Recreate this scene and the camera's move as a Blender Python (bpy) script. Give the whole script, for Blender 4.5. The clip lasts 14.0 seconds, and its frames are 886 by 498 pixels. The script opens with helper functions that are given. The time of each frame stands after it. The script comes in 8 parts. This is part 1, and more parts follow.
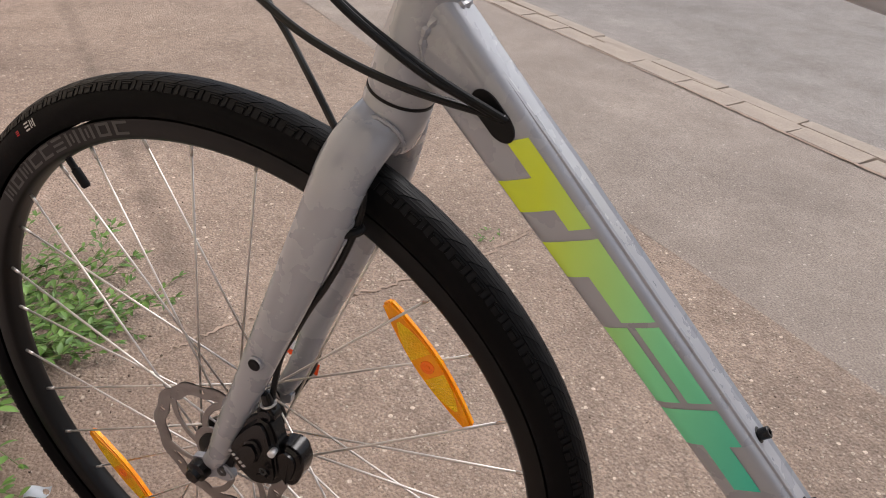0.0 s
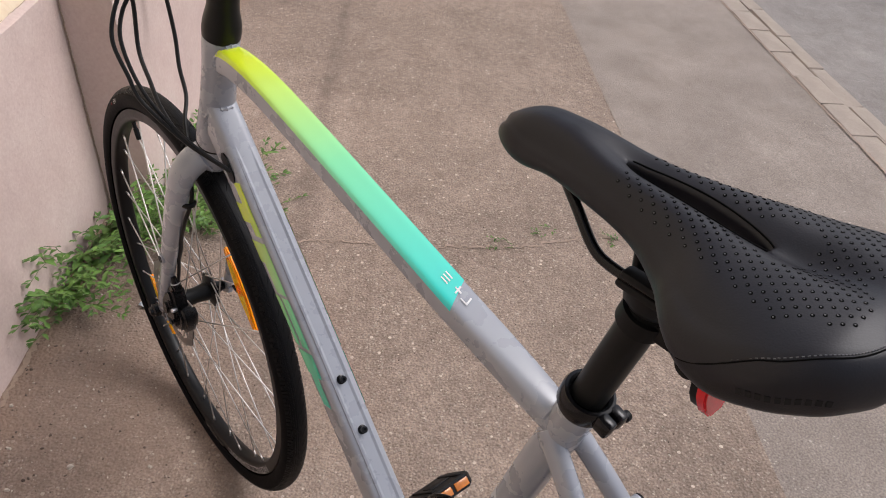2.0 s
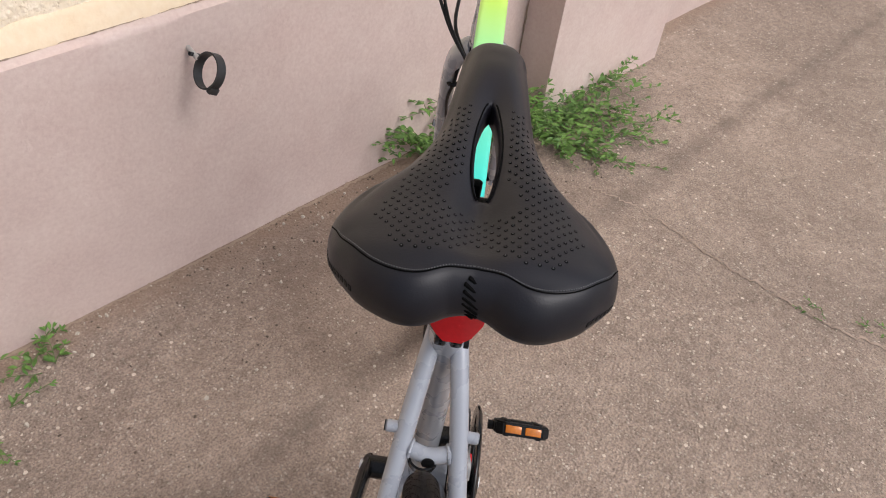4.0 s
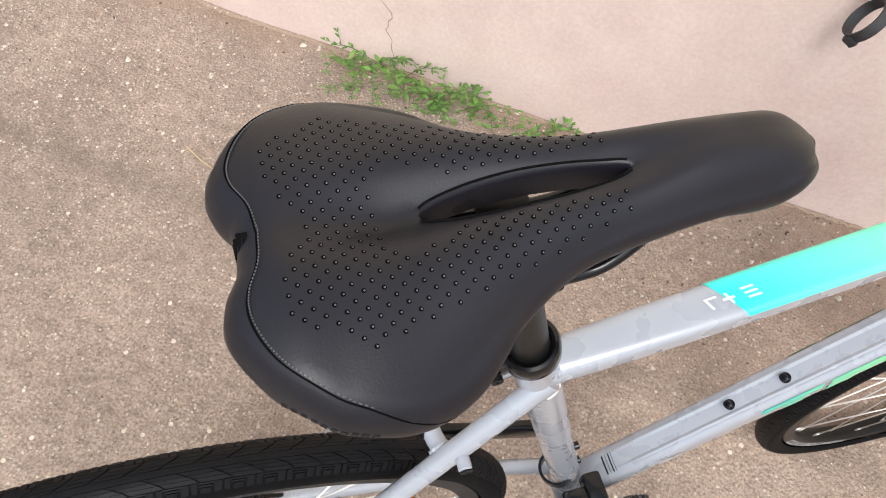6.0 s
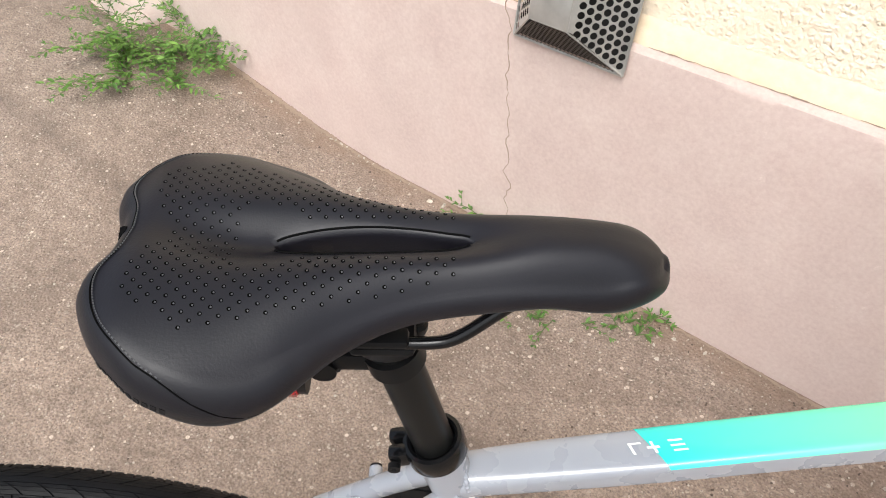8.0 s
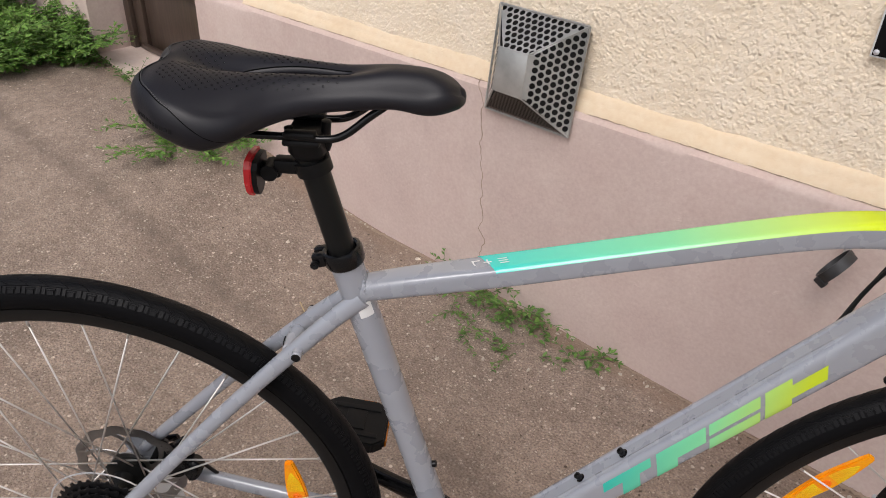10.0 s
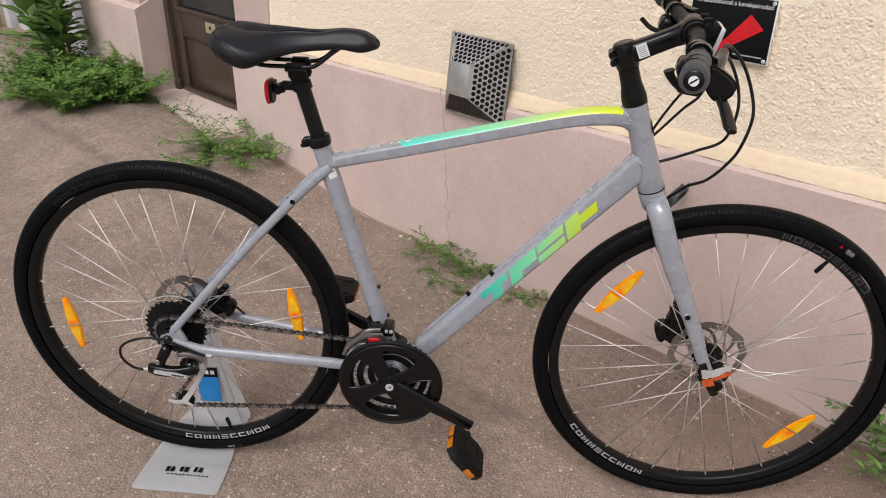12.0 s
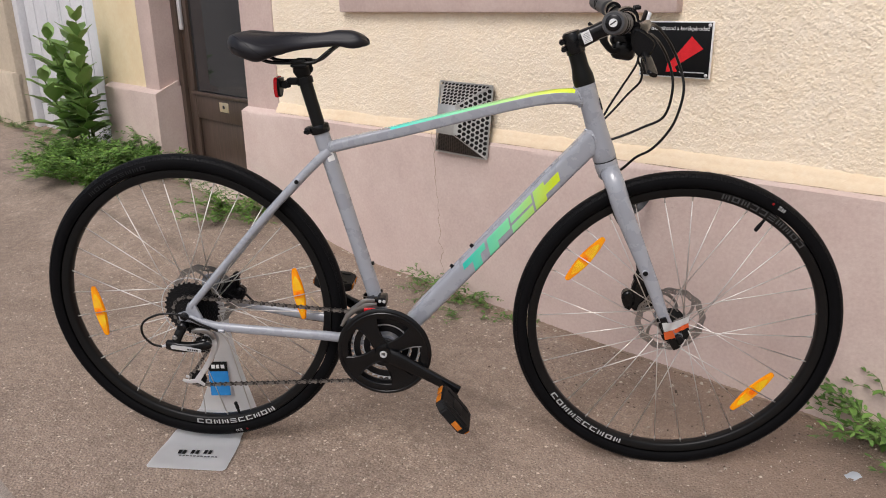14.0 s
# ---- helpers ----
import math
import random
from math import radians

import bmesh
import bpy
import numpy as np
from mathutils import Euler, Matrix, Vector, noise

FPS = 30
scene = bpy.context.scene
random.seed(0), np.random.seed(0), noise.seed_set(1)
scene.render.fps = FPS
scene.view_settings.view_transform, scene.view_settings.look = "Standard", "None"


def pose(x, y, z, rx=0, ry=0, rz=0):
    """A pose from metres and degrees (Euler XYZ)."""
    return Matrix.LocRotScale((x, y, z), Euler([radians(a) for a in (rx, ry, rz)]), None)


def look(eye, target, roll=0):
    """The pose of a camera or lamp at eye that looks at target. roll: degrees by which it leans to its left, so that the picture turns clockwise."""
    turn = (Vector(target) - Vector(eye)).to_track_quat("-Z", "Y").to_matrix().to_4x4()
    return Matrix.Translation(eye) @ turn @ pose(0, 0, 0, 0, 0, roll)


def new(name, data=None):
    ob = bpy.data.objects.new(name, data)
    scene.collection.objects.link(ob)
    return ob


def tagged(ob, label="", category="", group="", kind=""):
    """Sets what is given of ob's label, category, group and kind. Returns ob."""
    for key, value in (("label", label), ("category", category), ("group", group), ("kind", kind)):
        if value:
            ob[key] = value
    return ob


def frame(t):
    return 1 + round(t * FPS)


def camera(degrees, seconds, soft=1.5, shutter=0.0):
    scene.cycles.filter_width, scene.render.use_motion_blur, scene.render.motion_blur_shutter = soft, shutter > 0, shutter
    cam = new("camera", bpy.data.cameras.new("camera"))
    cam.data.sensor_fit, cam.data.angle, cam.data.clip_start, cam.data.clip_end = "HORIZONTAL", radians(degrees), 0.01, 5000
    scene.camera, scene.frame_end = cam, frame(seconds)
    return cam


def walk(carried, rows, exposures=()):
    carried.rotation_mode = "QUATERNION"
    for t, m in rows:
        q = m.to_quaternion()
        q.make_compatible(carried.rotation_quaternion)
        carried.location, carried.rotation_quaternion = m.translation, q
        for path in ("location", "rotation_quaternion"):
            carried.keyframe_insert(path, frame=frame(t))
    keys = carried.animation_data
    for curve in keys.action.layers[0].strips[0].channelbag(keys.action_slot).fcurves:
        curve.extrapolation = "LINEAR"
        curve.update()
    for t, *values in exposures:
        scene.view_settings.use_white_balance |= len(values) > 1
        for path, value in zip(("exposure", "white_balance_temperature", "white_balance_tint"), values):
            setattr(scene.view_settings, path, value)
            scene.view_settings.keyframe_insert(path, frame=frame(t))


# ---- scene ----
cam = camera(61.5, 14.0, soft=1.0)
PATH = [
    (0, (0.71, 0.419, 0.884), (1.35, -1.158, -0.167), 2.4),
    (0.5, (0.563, 0.445, 1.039), (1.349, -1.018, -0.076), 1.7),
    (1, (0.396, 0.426, 1.125), (1.318, -0.923, -0.028), 1.9),
    (1.5, (0.228, 0.355, 1.166), (1.278, -0.874, -0.012), 3.0),
    (2, (0.128, 0.325, 1.182), (1.303, -0.752, -0.025), 4.5),
    (2.5, (0.025, 0.299, 1.201), (1.318, -0.598, -0.034), 5.3),
    (3, (-0.047, 0.239, 1.224), (1.367, -0.414, -0.031), 5.2),
    (3.5, (-0.087, 0.103, 1.235), (1.389, -0.253, -0.066), 6.8),
    (4, (-0.084, -0.001, 1.227), (1.376, 0.025, -0.139), 8.0),
    (4.2, (-0.067, -0.038, 1.204), (1.342, 0.163, -0.2), 8.6),
    (6.3, (0.247, -0.19, 1.215), (0.481, 0.836, -0.485), 4.0),
    (6.5, (0.281, -0.194, 1.215), (0.449, 0.846, -0.485), 3.2),
    (7, (0.326, -0.198, 1.22), (0.382, 0.941, -0.423), 2.0),
    (7.2, (0.326, -0.206, 1.222), (0.353, 0.993, -0.38), 1.6),
    (9.3, (0.333, -0.453, 1.187), (0.307, 1.204, 0.068), 1.8),
    (9.5, (0.36, -0.489, 1.19), (0.312, 1.176, 0.082), 2.1),
    (10, (0.456, -0.619, 1.188), (0.369, 1.056, 0.099), 2.5),
    (10.5, (0.499, -0.765, 1.191), (0.381, 0.926, 0.129), 2.4),
    (11, (0.533, -0.948, 1.202), (0.383, 0.76, 0.172), 2.1),
    (11.5, (0.59, -1.086, 1.224), (0.432, 0.649, 0.242), 1.8),
    (12, (0.659, -1.242, 1.229), (0.503, 0.518, 0.292), 1.1),
    (12.5, (0.669, -1.355, 1.239), (0.503, 0.425, 0.341), 0.5),
    (13, (0.668, -1.439, 1.227), (0.496, 0.36, 0.37), -0.2),
    (13.5, (0.705, -1.489, 1.167), (0.535, 0.35, 0.399), -0.6),
    (14, (0.731, -1.525, 1.046), (0.545, 0.355, 0.389), -0.6),
]
walk(cam, [(t, look(eye, target, roll)) for t, eye, target, roll in PATH],
     [(0, 0.38, 6420, 12), (1, 0.26, 6380, 13), (2, 0.23, 6280, 13), (2.6, 0.32, 6240, 11), (4.2, 0.34, 6290, 11), (6.0, 1.0, 6250, 7), (7.2, 1.0, 6280, 6), (9.3, 0.25, 6380, 10), (10.2, 0.08, 6420, 12), (12, 0.14, 6430, 12), (14, 0.14, 6430, 12)])

# ---------------------------------------------------------------- light
SUN_EL, SUN_AZ = radians(52), radians(200)
world = bpy.data.worlds.new("overcast_sky")
scene.world = world
world.use_nodes = True
wn = world.node_tree.nodes
wl = world.node_tree.links
sky = wn.new("ShaderNodeTexSky")
sky.sky_type = "NISHITA"
sky.sun_disc = False
sky.sun_elevation, sky.sun_rotation = SUN_EL, SUN_AZ
sky.air_density, sky.dust_density, sky.ozone_density = 1.0, 4.0, 1.0
grey = wn.new("ShaderNodeHueSaturation")
grey.inputs["Saturation"].default_value = 0.55
wl.new(sky.outputs["Color"], grey.inputs["Color"])
wl.new(grey.outputs["Color"], wn["Background"].inputs["Color"])
wn["Background"].inputs["Strength"].default_value = 0.12
sun = new("sun", bpy.data.lights.new("sun", "SUN"))
sun.data.energy, sun.data.angle, sun.data.color = 1.1, radians(26), (1.0, 0.972, 0.965)
sun.matrix_world = look((0, 0, 0), (-math.sin(SUN_AZ) * math.cos(SUN_EL), -math.cos(SUN_AZ) * math.cos(SUN_EL), -math.sin(SUN_EL)))

# ---------------------------------------------------------------- materials


def material(name, rough=0.5, metal=0.0, coat=0.0, spec=0.5):
    m = bpy.data.materials.new(name)
    m.use_nodes = True
    b = m.node_tree.nodes["Principled BSDF"]
    b.inputs["Roughness"].default_value = rough
    b.inputs["Metallic"].default_value = metal
    b.inputs["Coat Weight"].default_value = coat
    b.inputs["Coat Roughness"].default_value = 0.08
    b.inputs["Specular IOR Level"].default_value = spec
    return m, m.node_tree, b


def coords(nt, space="Object"):
    return nt.nodes.new("ShaderNodeTexCoord").outputs[space]


def tex(nt, vec, scale, detail=4.0, rough=0.55, kind="NOISE", feature="F1"):
    if kind == "NOISE":
        n = nt.nodes.new("ShaderNodeTexNoise")
        n.inputs["Detail"].default_value = detail
        n.inputs["Roughness"].default_value = rough
    else:
        n = nt.nodes.new("ShaderNodeTexVoronoi")
        n.feature = feature
    n.inputs["Scale"].default_value = scale
    nt.links.new(vec, n.inputs["Vector"])
    return n


def ramp(nt, fac, stops):
    r = nt.nodes.new("ShaderNodeValToRGB")
    r.color_ramp.elements[0].position, r.color_ramp.elements[0].color = stops[0][0], (*stops[0][1], 1)
    r.color_ramp.elements[1].position, r.color_ramp.elements[1].color = stops[-1][0], (*stops[-1][1], 1)
    for p, c in stops[1:-1]:
        r.color_ramp.elements.new(p).color = (*c, 1)
    nt.links.new(fac, r.inputs["Fac"])
    return r.outputs["Color"]


def mix(nt, fac, a, b, blend="MIX"):
    n = nt.nodes.new("ShaderNodeMix")
    n.data_type, n.blend_type = "RGBA", blend
    for sock, v in ((n.inputs[0], fac), (n.inputs[6], a), (n.inputs[7], b)):
        if isinstance(v, bpy.types.NodeSocket):
            nt.links.new(v, sock)
        elif isinstance(v, (int, float)):
            sock.default_value = v
        else:
            sock.default_value = (*v, 1)
    return n.outputs[2]


def calc(nt, op, a, b=0.0):
    n = nt.nodes.new("ShaderNodeMath")
    n.operation = op
    for sock, v in ((n.inputs[0], a), (n.inputs[1], b)):
        if isinstance(v, bpy.types.NodeSocket):
            nt.links.new(v, sock)
        else:
            sock.default_value = v
    return n.outputs[0]


def bump(nt, b, height, strength=0.3, dist=0.002, chain=None):
    n = nt.nodes.new("ShaderNodeBump")
    n.inputs["Strength"].default_value = strength
    n.inputs["Distance"].default_value = dist
    nt.links.new(height, n.inputs["Height"])
    if chain:
        nt.links.new(chain, n.inputs["Normal"])
    nt.links.new(n.outputs["Normal"], b.inputs["Normal"])
    return n.outputs["Normal"]


def plain(name, colour, rough=0.5, metal=0.0, coat=0.0, vary=0.12, scale=60.0, relief=0.0, spec=0.5):
    """A surface of one colour with fine and coarse variation."""
    m, nt, b = material(name, rough, metal, coat, spec)
    v = coords(nt)
    big, small = tex(nt, v, scale * 0.12, 3), tex(nt, v, scale, 5)
    f = calc(nt, "ADD", calc(nt, "MULTIPLY", big.outputs["Fac"], 0.6), calc(nt, "MULTIPLY", small.outputs["Fac"], 0.4))
    lo, hi = [tuple(c * k for c in colour) for k in (1 - vary, 1 + vary)]
    nt.links.new(ramp(nt, f, [(0.3, lo), (0.7, hi)]), b.inputs["Base Color"])
    rr = nt.nodes.new("ShaderNodeMapRange")
    rr.inputs["To Min"].default_value, rr.inputs["To Max"].default_value = rough * 0.85, min(1, rough * 1.2)
    nt.links.new(small.outputs["Fac"], rr.inputs["Value"])
    nt.links.new(rr.outputs["Result"], b.inputs["Roughness"])
    if relief:
        bump(nt, b, small.outputs["Fac"], 0.5, relief)
    return m


M = {}
M["paint"] = plain("grey_paint", (0.30, 0.315, 0.35), 0.27, 0.0, 0.8, 0.03, 30)
M["black_gloss"] = plain("black_gloss", (0.0045, 0.0045, 0.005), 0.2, 0.0, 0.08, 0.1, 40, spec=0.26)
M["black_satin"] = plain("black_satin", (0.006, 0.006, 0.0065), 0.42, 0.0, 0.0, 0.12, 80, spec=0.16)
M["black_matte"] = plain("black_matte", (0.006, 0.006, 0.0065), 0.62, 0.0, 0.0, 0.15, 200, 0.0003, spec=0.25)
M["anodised"] = plain("black_anodised", (0.008, 0.0082, 0.008), 0.34, 0.0, 0.0, 0.1, 60, 0.0, 0.18)
# tyre body is darker than the tread: groove shade put into the colour
M["rubber"] = plain("tyre_rubber", (0.0042, 0.0042, 0.0048), 0.62, 0.0, 0.0, 0.2, 160, 0.0004, 0.06)
M["tread"] = plain("tread_rubber", (0.0052, 0.0052, 0.006), 0.48, 0.0, 0.0, 0.2, 120, 0.0003, 0.13)
M["rim"] = plain("black_rim", (0.006, 0.006, 0.0062), 0.34, 0.0, 0.0, 0.1, 40, 0.0, 0.2)
M["spoke"] = plain("spoke_steel", (0.64, 0.61, 0.58), 0.42, 0.8, 0.0, 0.06, 60)
M["rotor"] = plain("brushed_rotor", (0.36, 0.35, 0.34), 0.38, 1.0, 0.0, 0.12, 500, 0.0001)
M["pale_print"] = plain("pale_print", (0.42, 0.42, 0.42), 0.6, 0.0, 0.0, 0.1, 80)
M["silver"] = plain("silver_metal", (0.70, 0.70, 0.71), 0.32, 0.5, 0.0, 0.06, 90)
M["chain"] = plain("oiled_chain", (0.24, 0.225, 0.21), 0.30, 0.8, 0.0, 0.35, 300)
M["chain_inner"] = plain("greasy_chain", (0.06, 0.057, 0.055), 0.34, 0.6, 0.0, 0.3, 300)
M["cassette"] = plain("dark_sprocket", (0.011, 0.011, 0.012), 0.34, 0.35, 0.0, 0.2, 200, 0.0, 0.35)
M["cable"] = plain("black_cable", (0.007, 0.007, 0.007), 0.36, 0.0, 0.0, 0.1, 200, spec=0.25)
M["hole"] = plain("pinhole_black", (0.0035, 0.0035, 0.0036), 0.8, 0.0, 0.0, 0.1, 300, 0.0, 0.05)
M["crack_sand"] = plain("crack_sand", (0.355, 0.268, 0.21), 0.9, 0.0, 0.0, 0.25, 60)
M["grip"] = plain("dark_grey_grip", (0.055, 0.056, 0.06), 0.6, 0.0, 0.0, 0.1, 250, 0.0002)
M["white"] = plain("white_print", (0.75, 0.75, 0.74), 0.45, 0.0, 0.0, 0.04, 40)
M["grey_print"] = plain("grey_print", (0.10, 0.10, 0.104), 0.6, 0.0, 0.0, 0.1, 80)
# same rim ink as pale_print, darkened where it catches little light
M["rim_shaded"] = plain("shaded_rim_print", (0.04, 0.04, 0.041), 0.5, 0.0, 0.0, 0.1, 80)
M["faint_print"] = plain("faint_print", (0.013, 0.013, 0.014), 0.5, 0.0, 0.0, 0.1, 80, 0.0, 0.15)
M["red"] = plain("red_plastic", (0.62, 0.012, 0.018), 0.25, 0.0, 0.4, 0.15, 300, 0.0004)
M["tag_orange"] = plain("orange_tape", (0.85, 0.18, 0.04), 0.5, 0.0, 0.0, 0.08, 60)
M["blue"] = plain("blue_card", (0.02, 0.22, 0.55), 0.4, 0.0, 0.2, 0.15, 30)
M["stand"] = plain("stand_paint", (0.76, 0.77, 0.78), 0.35, 0.1, 0.1, 0.06, 25)
M["brass"] = plain("worn_brass", (0.78, 0.68, 0.48), 0.38, 0.8, 0.0, 0.2, 90)
M["zinc"] = plain("zinc_sheet", (0.46, 0.46, 0.44), 0.36, 0.75, 0.0, 0.35, 28, 0.0008)
# hood underside: rust plus the shade it lies in, both in the colour
M["shaded_rust"] = plain("shaded_rusty_sheet", (0.075, 0.060, 0.048), 0.6, 0.4, 0.0, 0.4, 40, 0.0008)
M["iron"] = plain("dark_iron", (0.05, 0.05, 0.052), 0.5, 0.5, 0.0, 0.3, 80, 0.0006)
M["dimple"] = plain("mid_grey", (0.105, 0.105, 0.11), 0.6, 0.0, 0.0, 0.3, 300, 0.0, 0.3)
# near-black for sheets that stand for the shade inside hollows
M["dark"] = plain("hollow_shade", (0.012, 0.011, 0.010), 0.9, 0.0, 0.0, 0.2, 30)
M["paper"] = plain("litter_paper", (0.62, 0.66, 0.70), 0.7, 0.0, 0.0, 0.12, 60)
M["crumb"] = plain("brown_crumb", (0.105, 0.075, 0.054), 0.8, 0.0, 0.0, 0.5, 90)
M["stone_chip"] = plain("stone_chip", (0.50, 0.44, 0.36), 0.75, 0.0, 0.0, 0.45, 130)


def reflector_material():
    m, nt, b = material("amber_reflector", 0.2, 0.0, 0.2, 0.35)
    v = coords(nt)
    vor = tex(nt, v, 420, kind="VORONOI")
    n = tex(nt, v, 40, 2)
    c = ramp(nt, n.outputs["Fac"], [(0.3, (0.96, 0.29, 0.002)), (0.7, (1.0, 0.40, 0.003))])
    nt.links.new(c, b.inputs["Base Color"])
    b.inputs["Subsurface Weight"].default_value = 0.4
    b.inputs["Subsurface Radius"].default_value = (0.006, 0.002, 0.0003)
    bump(nt, b, vor.outputs["Distance"], 0.7, 0.0008)
    return m


M["amber"] = reflector_material()


def lens_material():
    """Small prisms; the bright yellow of light thrown back is in the base colour."""
    m, nt, b = material("lit_prism_lens", 0.2, 0.0, 0.2, 0.4)
    v = coords(nt)
    vor = tex(nt, v, 560, kind="VORONOI")
    n = tex(nt, v, 25, 2)
    nt.links.new(ramp(nt, n.outputs["Fac"], [(0.35, (1.0, 0.46, 0.001)), (0.65, (1.0, 0.66, 0.004))]), b.inputs["Base Color"])
    bump(nt, b, vor.outputs["Distance"], 1.0, 0.0016)
    return m


M["lens"] = lens_material()
M["boss"] = plain("orange_boss", (1.0, 0.20, 0.002), 0.18, 0.0, 0.3, 0.08, 200)
M["amber_dark"] = plain("dark_amber_reflector", (0.50, 0.15, 0.01), 0.25, 0.0, 0.4, 0.3, 200, 0.0005)


def decal_material(name, lo, hi, axis_from, axis_to):
    """Teal to yellow-green, by the place along the tube."""
    m, nt, b = material(name, 0.26, 0.0, 0.5)
    sep = nt.nodes.new("ShaderNodeSeparateXYZ")
    nt.links.new(coords(nt), sep.inputs[0])
    mr = nt.nodes.new("ShaderNodeMapRange")
    mr.inputs["From Min"].default_value, mr.inputs["From Max"].default_value = axis_from, axis_to
    nt.links.new(sep.outputs["X"], mr.inputs["Value"])
    mid = (0.22, 0.72, 0.36)
    nt.links.new(ramp(nt, mr.outputs["Result"], [(0.0, lo), (0.5, mid), (1.0, hi)]), b.inputs["Base Color"])
    return m


M["top_decal"] = decal_material("top_tube_decal", (0.03, 0.64, 0.56), (0.68, 0.82, 0.02), 0.47, 0.81)
M["down_decal"] = decal_material("down_tube_decal", (0.025, 0.50, 0.40), (0.58, 0.72, 0.02), 0.63, 0.81)


def saddle_material():
    m, nt, b = material("saddle_cover", 0.44, spec=0.36)
    v = coords(nt)
    grain = tex(nt, v, 900, 3)
    wide = tex(nt, v, 18, 3)
    nt.links.new(ramp(nt, wide.outputs["Fac"], [(0.3, (0.0062, 0.0058, 0.0086)), (0.7, (0.0090, 0.0084, 0.0122))]), b.inputs["Base Color"])
    bump(nt, b, grain.outputs["Fac"], 0.25, 0.0004)
    return m


M["saddle"] = saddle_material()


def asphalt(name, base, chips, stain=True, chip_scale=130.0, coarse=1.0, seam=False):
    m, nt, b = material(name, 0.85, spec=0.35)
    v = coords(nt)
    warp = tex(nt, v, 30, 3)
    big = tex(nt, v, 0.9, 5, 0.6)
    mid = tex(nt, v, 6.0, 5, 0.6)
    fine = tex(nt, v, 220, 4, 0.7)
    dark = tuple(c * 0.80 for c in base)
    lite = tuple(min(1, c * 1.16) for c in base)
    c = ramp(nt, big.outputs["Fac"], [(0.32, dark), (0.5, base), (0.68, lite)])
    c = mix(nt, 0.5, c, ramp(nt, mid.outputs["Fac"], [(0.3, (0.36, 0.35, 0.34)), (0.7, (0.62, 0.62, 0.62))]), "OVERLAY")
    c = mix(nt, 0.45, c, ramp(nt, fine.outputs["Fac"], [(0.36, (0.12, 0.115, 0.11)), (0.5, (0.5, 0.5, 0.5)), (0.66, (0.86, 0.85, 0.83))]), "OVERLAY")
    mott = tex(nt, v, 38.0, 5, 0.65)
    c = mix(nt, 0.42 * coarse, c, ramp(nt, mott.outputs["Fac"], [(0.34, (0.33, 0.325, 0.32)), (0.5, (0.5, 0.5, 0.5)), (0.66, (0.66, 0.66, 0.65))]), "OVERLAY")
    wv = nt.nodes.new("ShaderNodeVectorMath")
    wv.operation = "MULTIPLY_ADD"
    wv.inputs[1].default_value = (0.012, 0.012, 0.012)
    nt.links.new(warp.outputs["Color"], wv.inputs[0])
    nt.links.new(v, wv.inputs[2])
    vor = tex(nt, wv.outputs[0], chip_scale, kind="VORONOI")
    keep = nt.nodes.new("ShaderNodeSeparateColor")
    nt.links.new(vor.outputs["Color"], keep.inputs[0])
    drift = nt.nodes.new("ShaderNodeMapRange")
    drift.inputs["From Min"].default_value, drift.inputs["From Max"].default_value = 0.38, 0.66
    drift.inputs["To Min"].default_value, drift.inputs["To Max"].default_value = 0.10 * coarse, 0.46 * coarse
    nt.links.new(tex(nt, v, 11.0, 4, 0.6).outputs["Fac"], drift.inputs["Value"])
    some = calc(nt, "GREATER_THAN", keep.outputs[0], calc(nt, "SUBTRACT", 1.0, drift.outputs["Result"]))
    near = calc(nt, "LESS_THAN", calc(nt, "ADD", vor.outputs["Distance"], calc(nt, "MULTIPLY", keep.outputs[2], 0.22)), 0.46)
    on = calc(nt, "MULTIPLY", some, near)
    stone = ramp(nt, keep.outputs[1], [(0.0, tuple(k * 0.55 for k in chips)), (0.6, chips), (1.0, tuple(min(1, k * 1.5) for k in chips))])
    c = mix(nt, calc(nt, "MULTIPLY", on, 0.62), c, stone)
    # small dark stones and pits between the pale ones
    pitted = calc(nt, "MULTIPLY", calc(nt, "GREATER_THAN", keep.outputs[1], 1.0 - 0.17 * coarse), calc(nt, "LESS_THAN", calc(nt, "ADD", vor.outputs["Distance"], calc(nt, "MULTIPLY", keep.outputs[0], 0.18)), 0.42))
    c = mix(nt, calc(nt, "MULTIPLY", pitted, 0.40), c, tuple(k * 0.36 for k in base))
    vor2 = tex(nt, v, chip_scale * 0.42, kind="VORONOI")
    k2 = nt.nodes.new("ShaderNodeSeparateColor")
    nt.links.new(vor2.outputs["Color"], k2.inputs[0])
    on2 = calc(nt, "MULTIPLY", calc(nt, "GREATER_THAN", k2.outputs[0], 1.0 - 0.05 * coarse), calc(nt, "LESS_THAN", vor2.outputs["Distance"], 0.25))
    c = mix(nt, calc(nt, "MULTIPLY", on2, 0.8), c, tuple(min(1, k * 1.35) for k in chips))
    if stain:
        # old tar streaks with ragged edges
        wave = tex(nt, v, 2.2, 4)
        f = ramp(nt, wave.outputs["Fac"], [(0.60, (0, 0, 0)), (0.78, (1, 1, 1))])
        c = mix(nt, calc(nt, "MULTIPLY", f, 0.3), c, tuple(k * 0.55 for k in base))
    if seam:
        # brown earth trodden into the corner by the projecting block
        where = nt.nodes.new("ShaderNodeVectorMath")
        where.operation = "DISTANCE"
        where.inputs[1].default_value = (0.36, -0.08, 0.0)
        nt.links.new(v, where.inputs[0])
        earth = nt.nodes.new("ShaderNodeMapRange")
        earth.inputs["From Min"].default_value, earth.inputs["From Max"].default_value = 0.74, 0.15
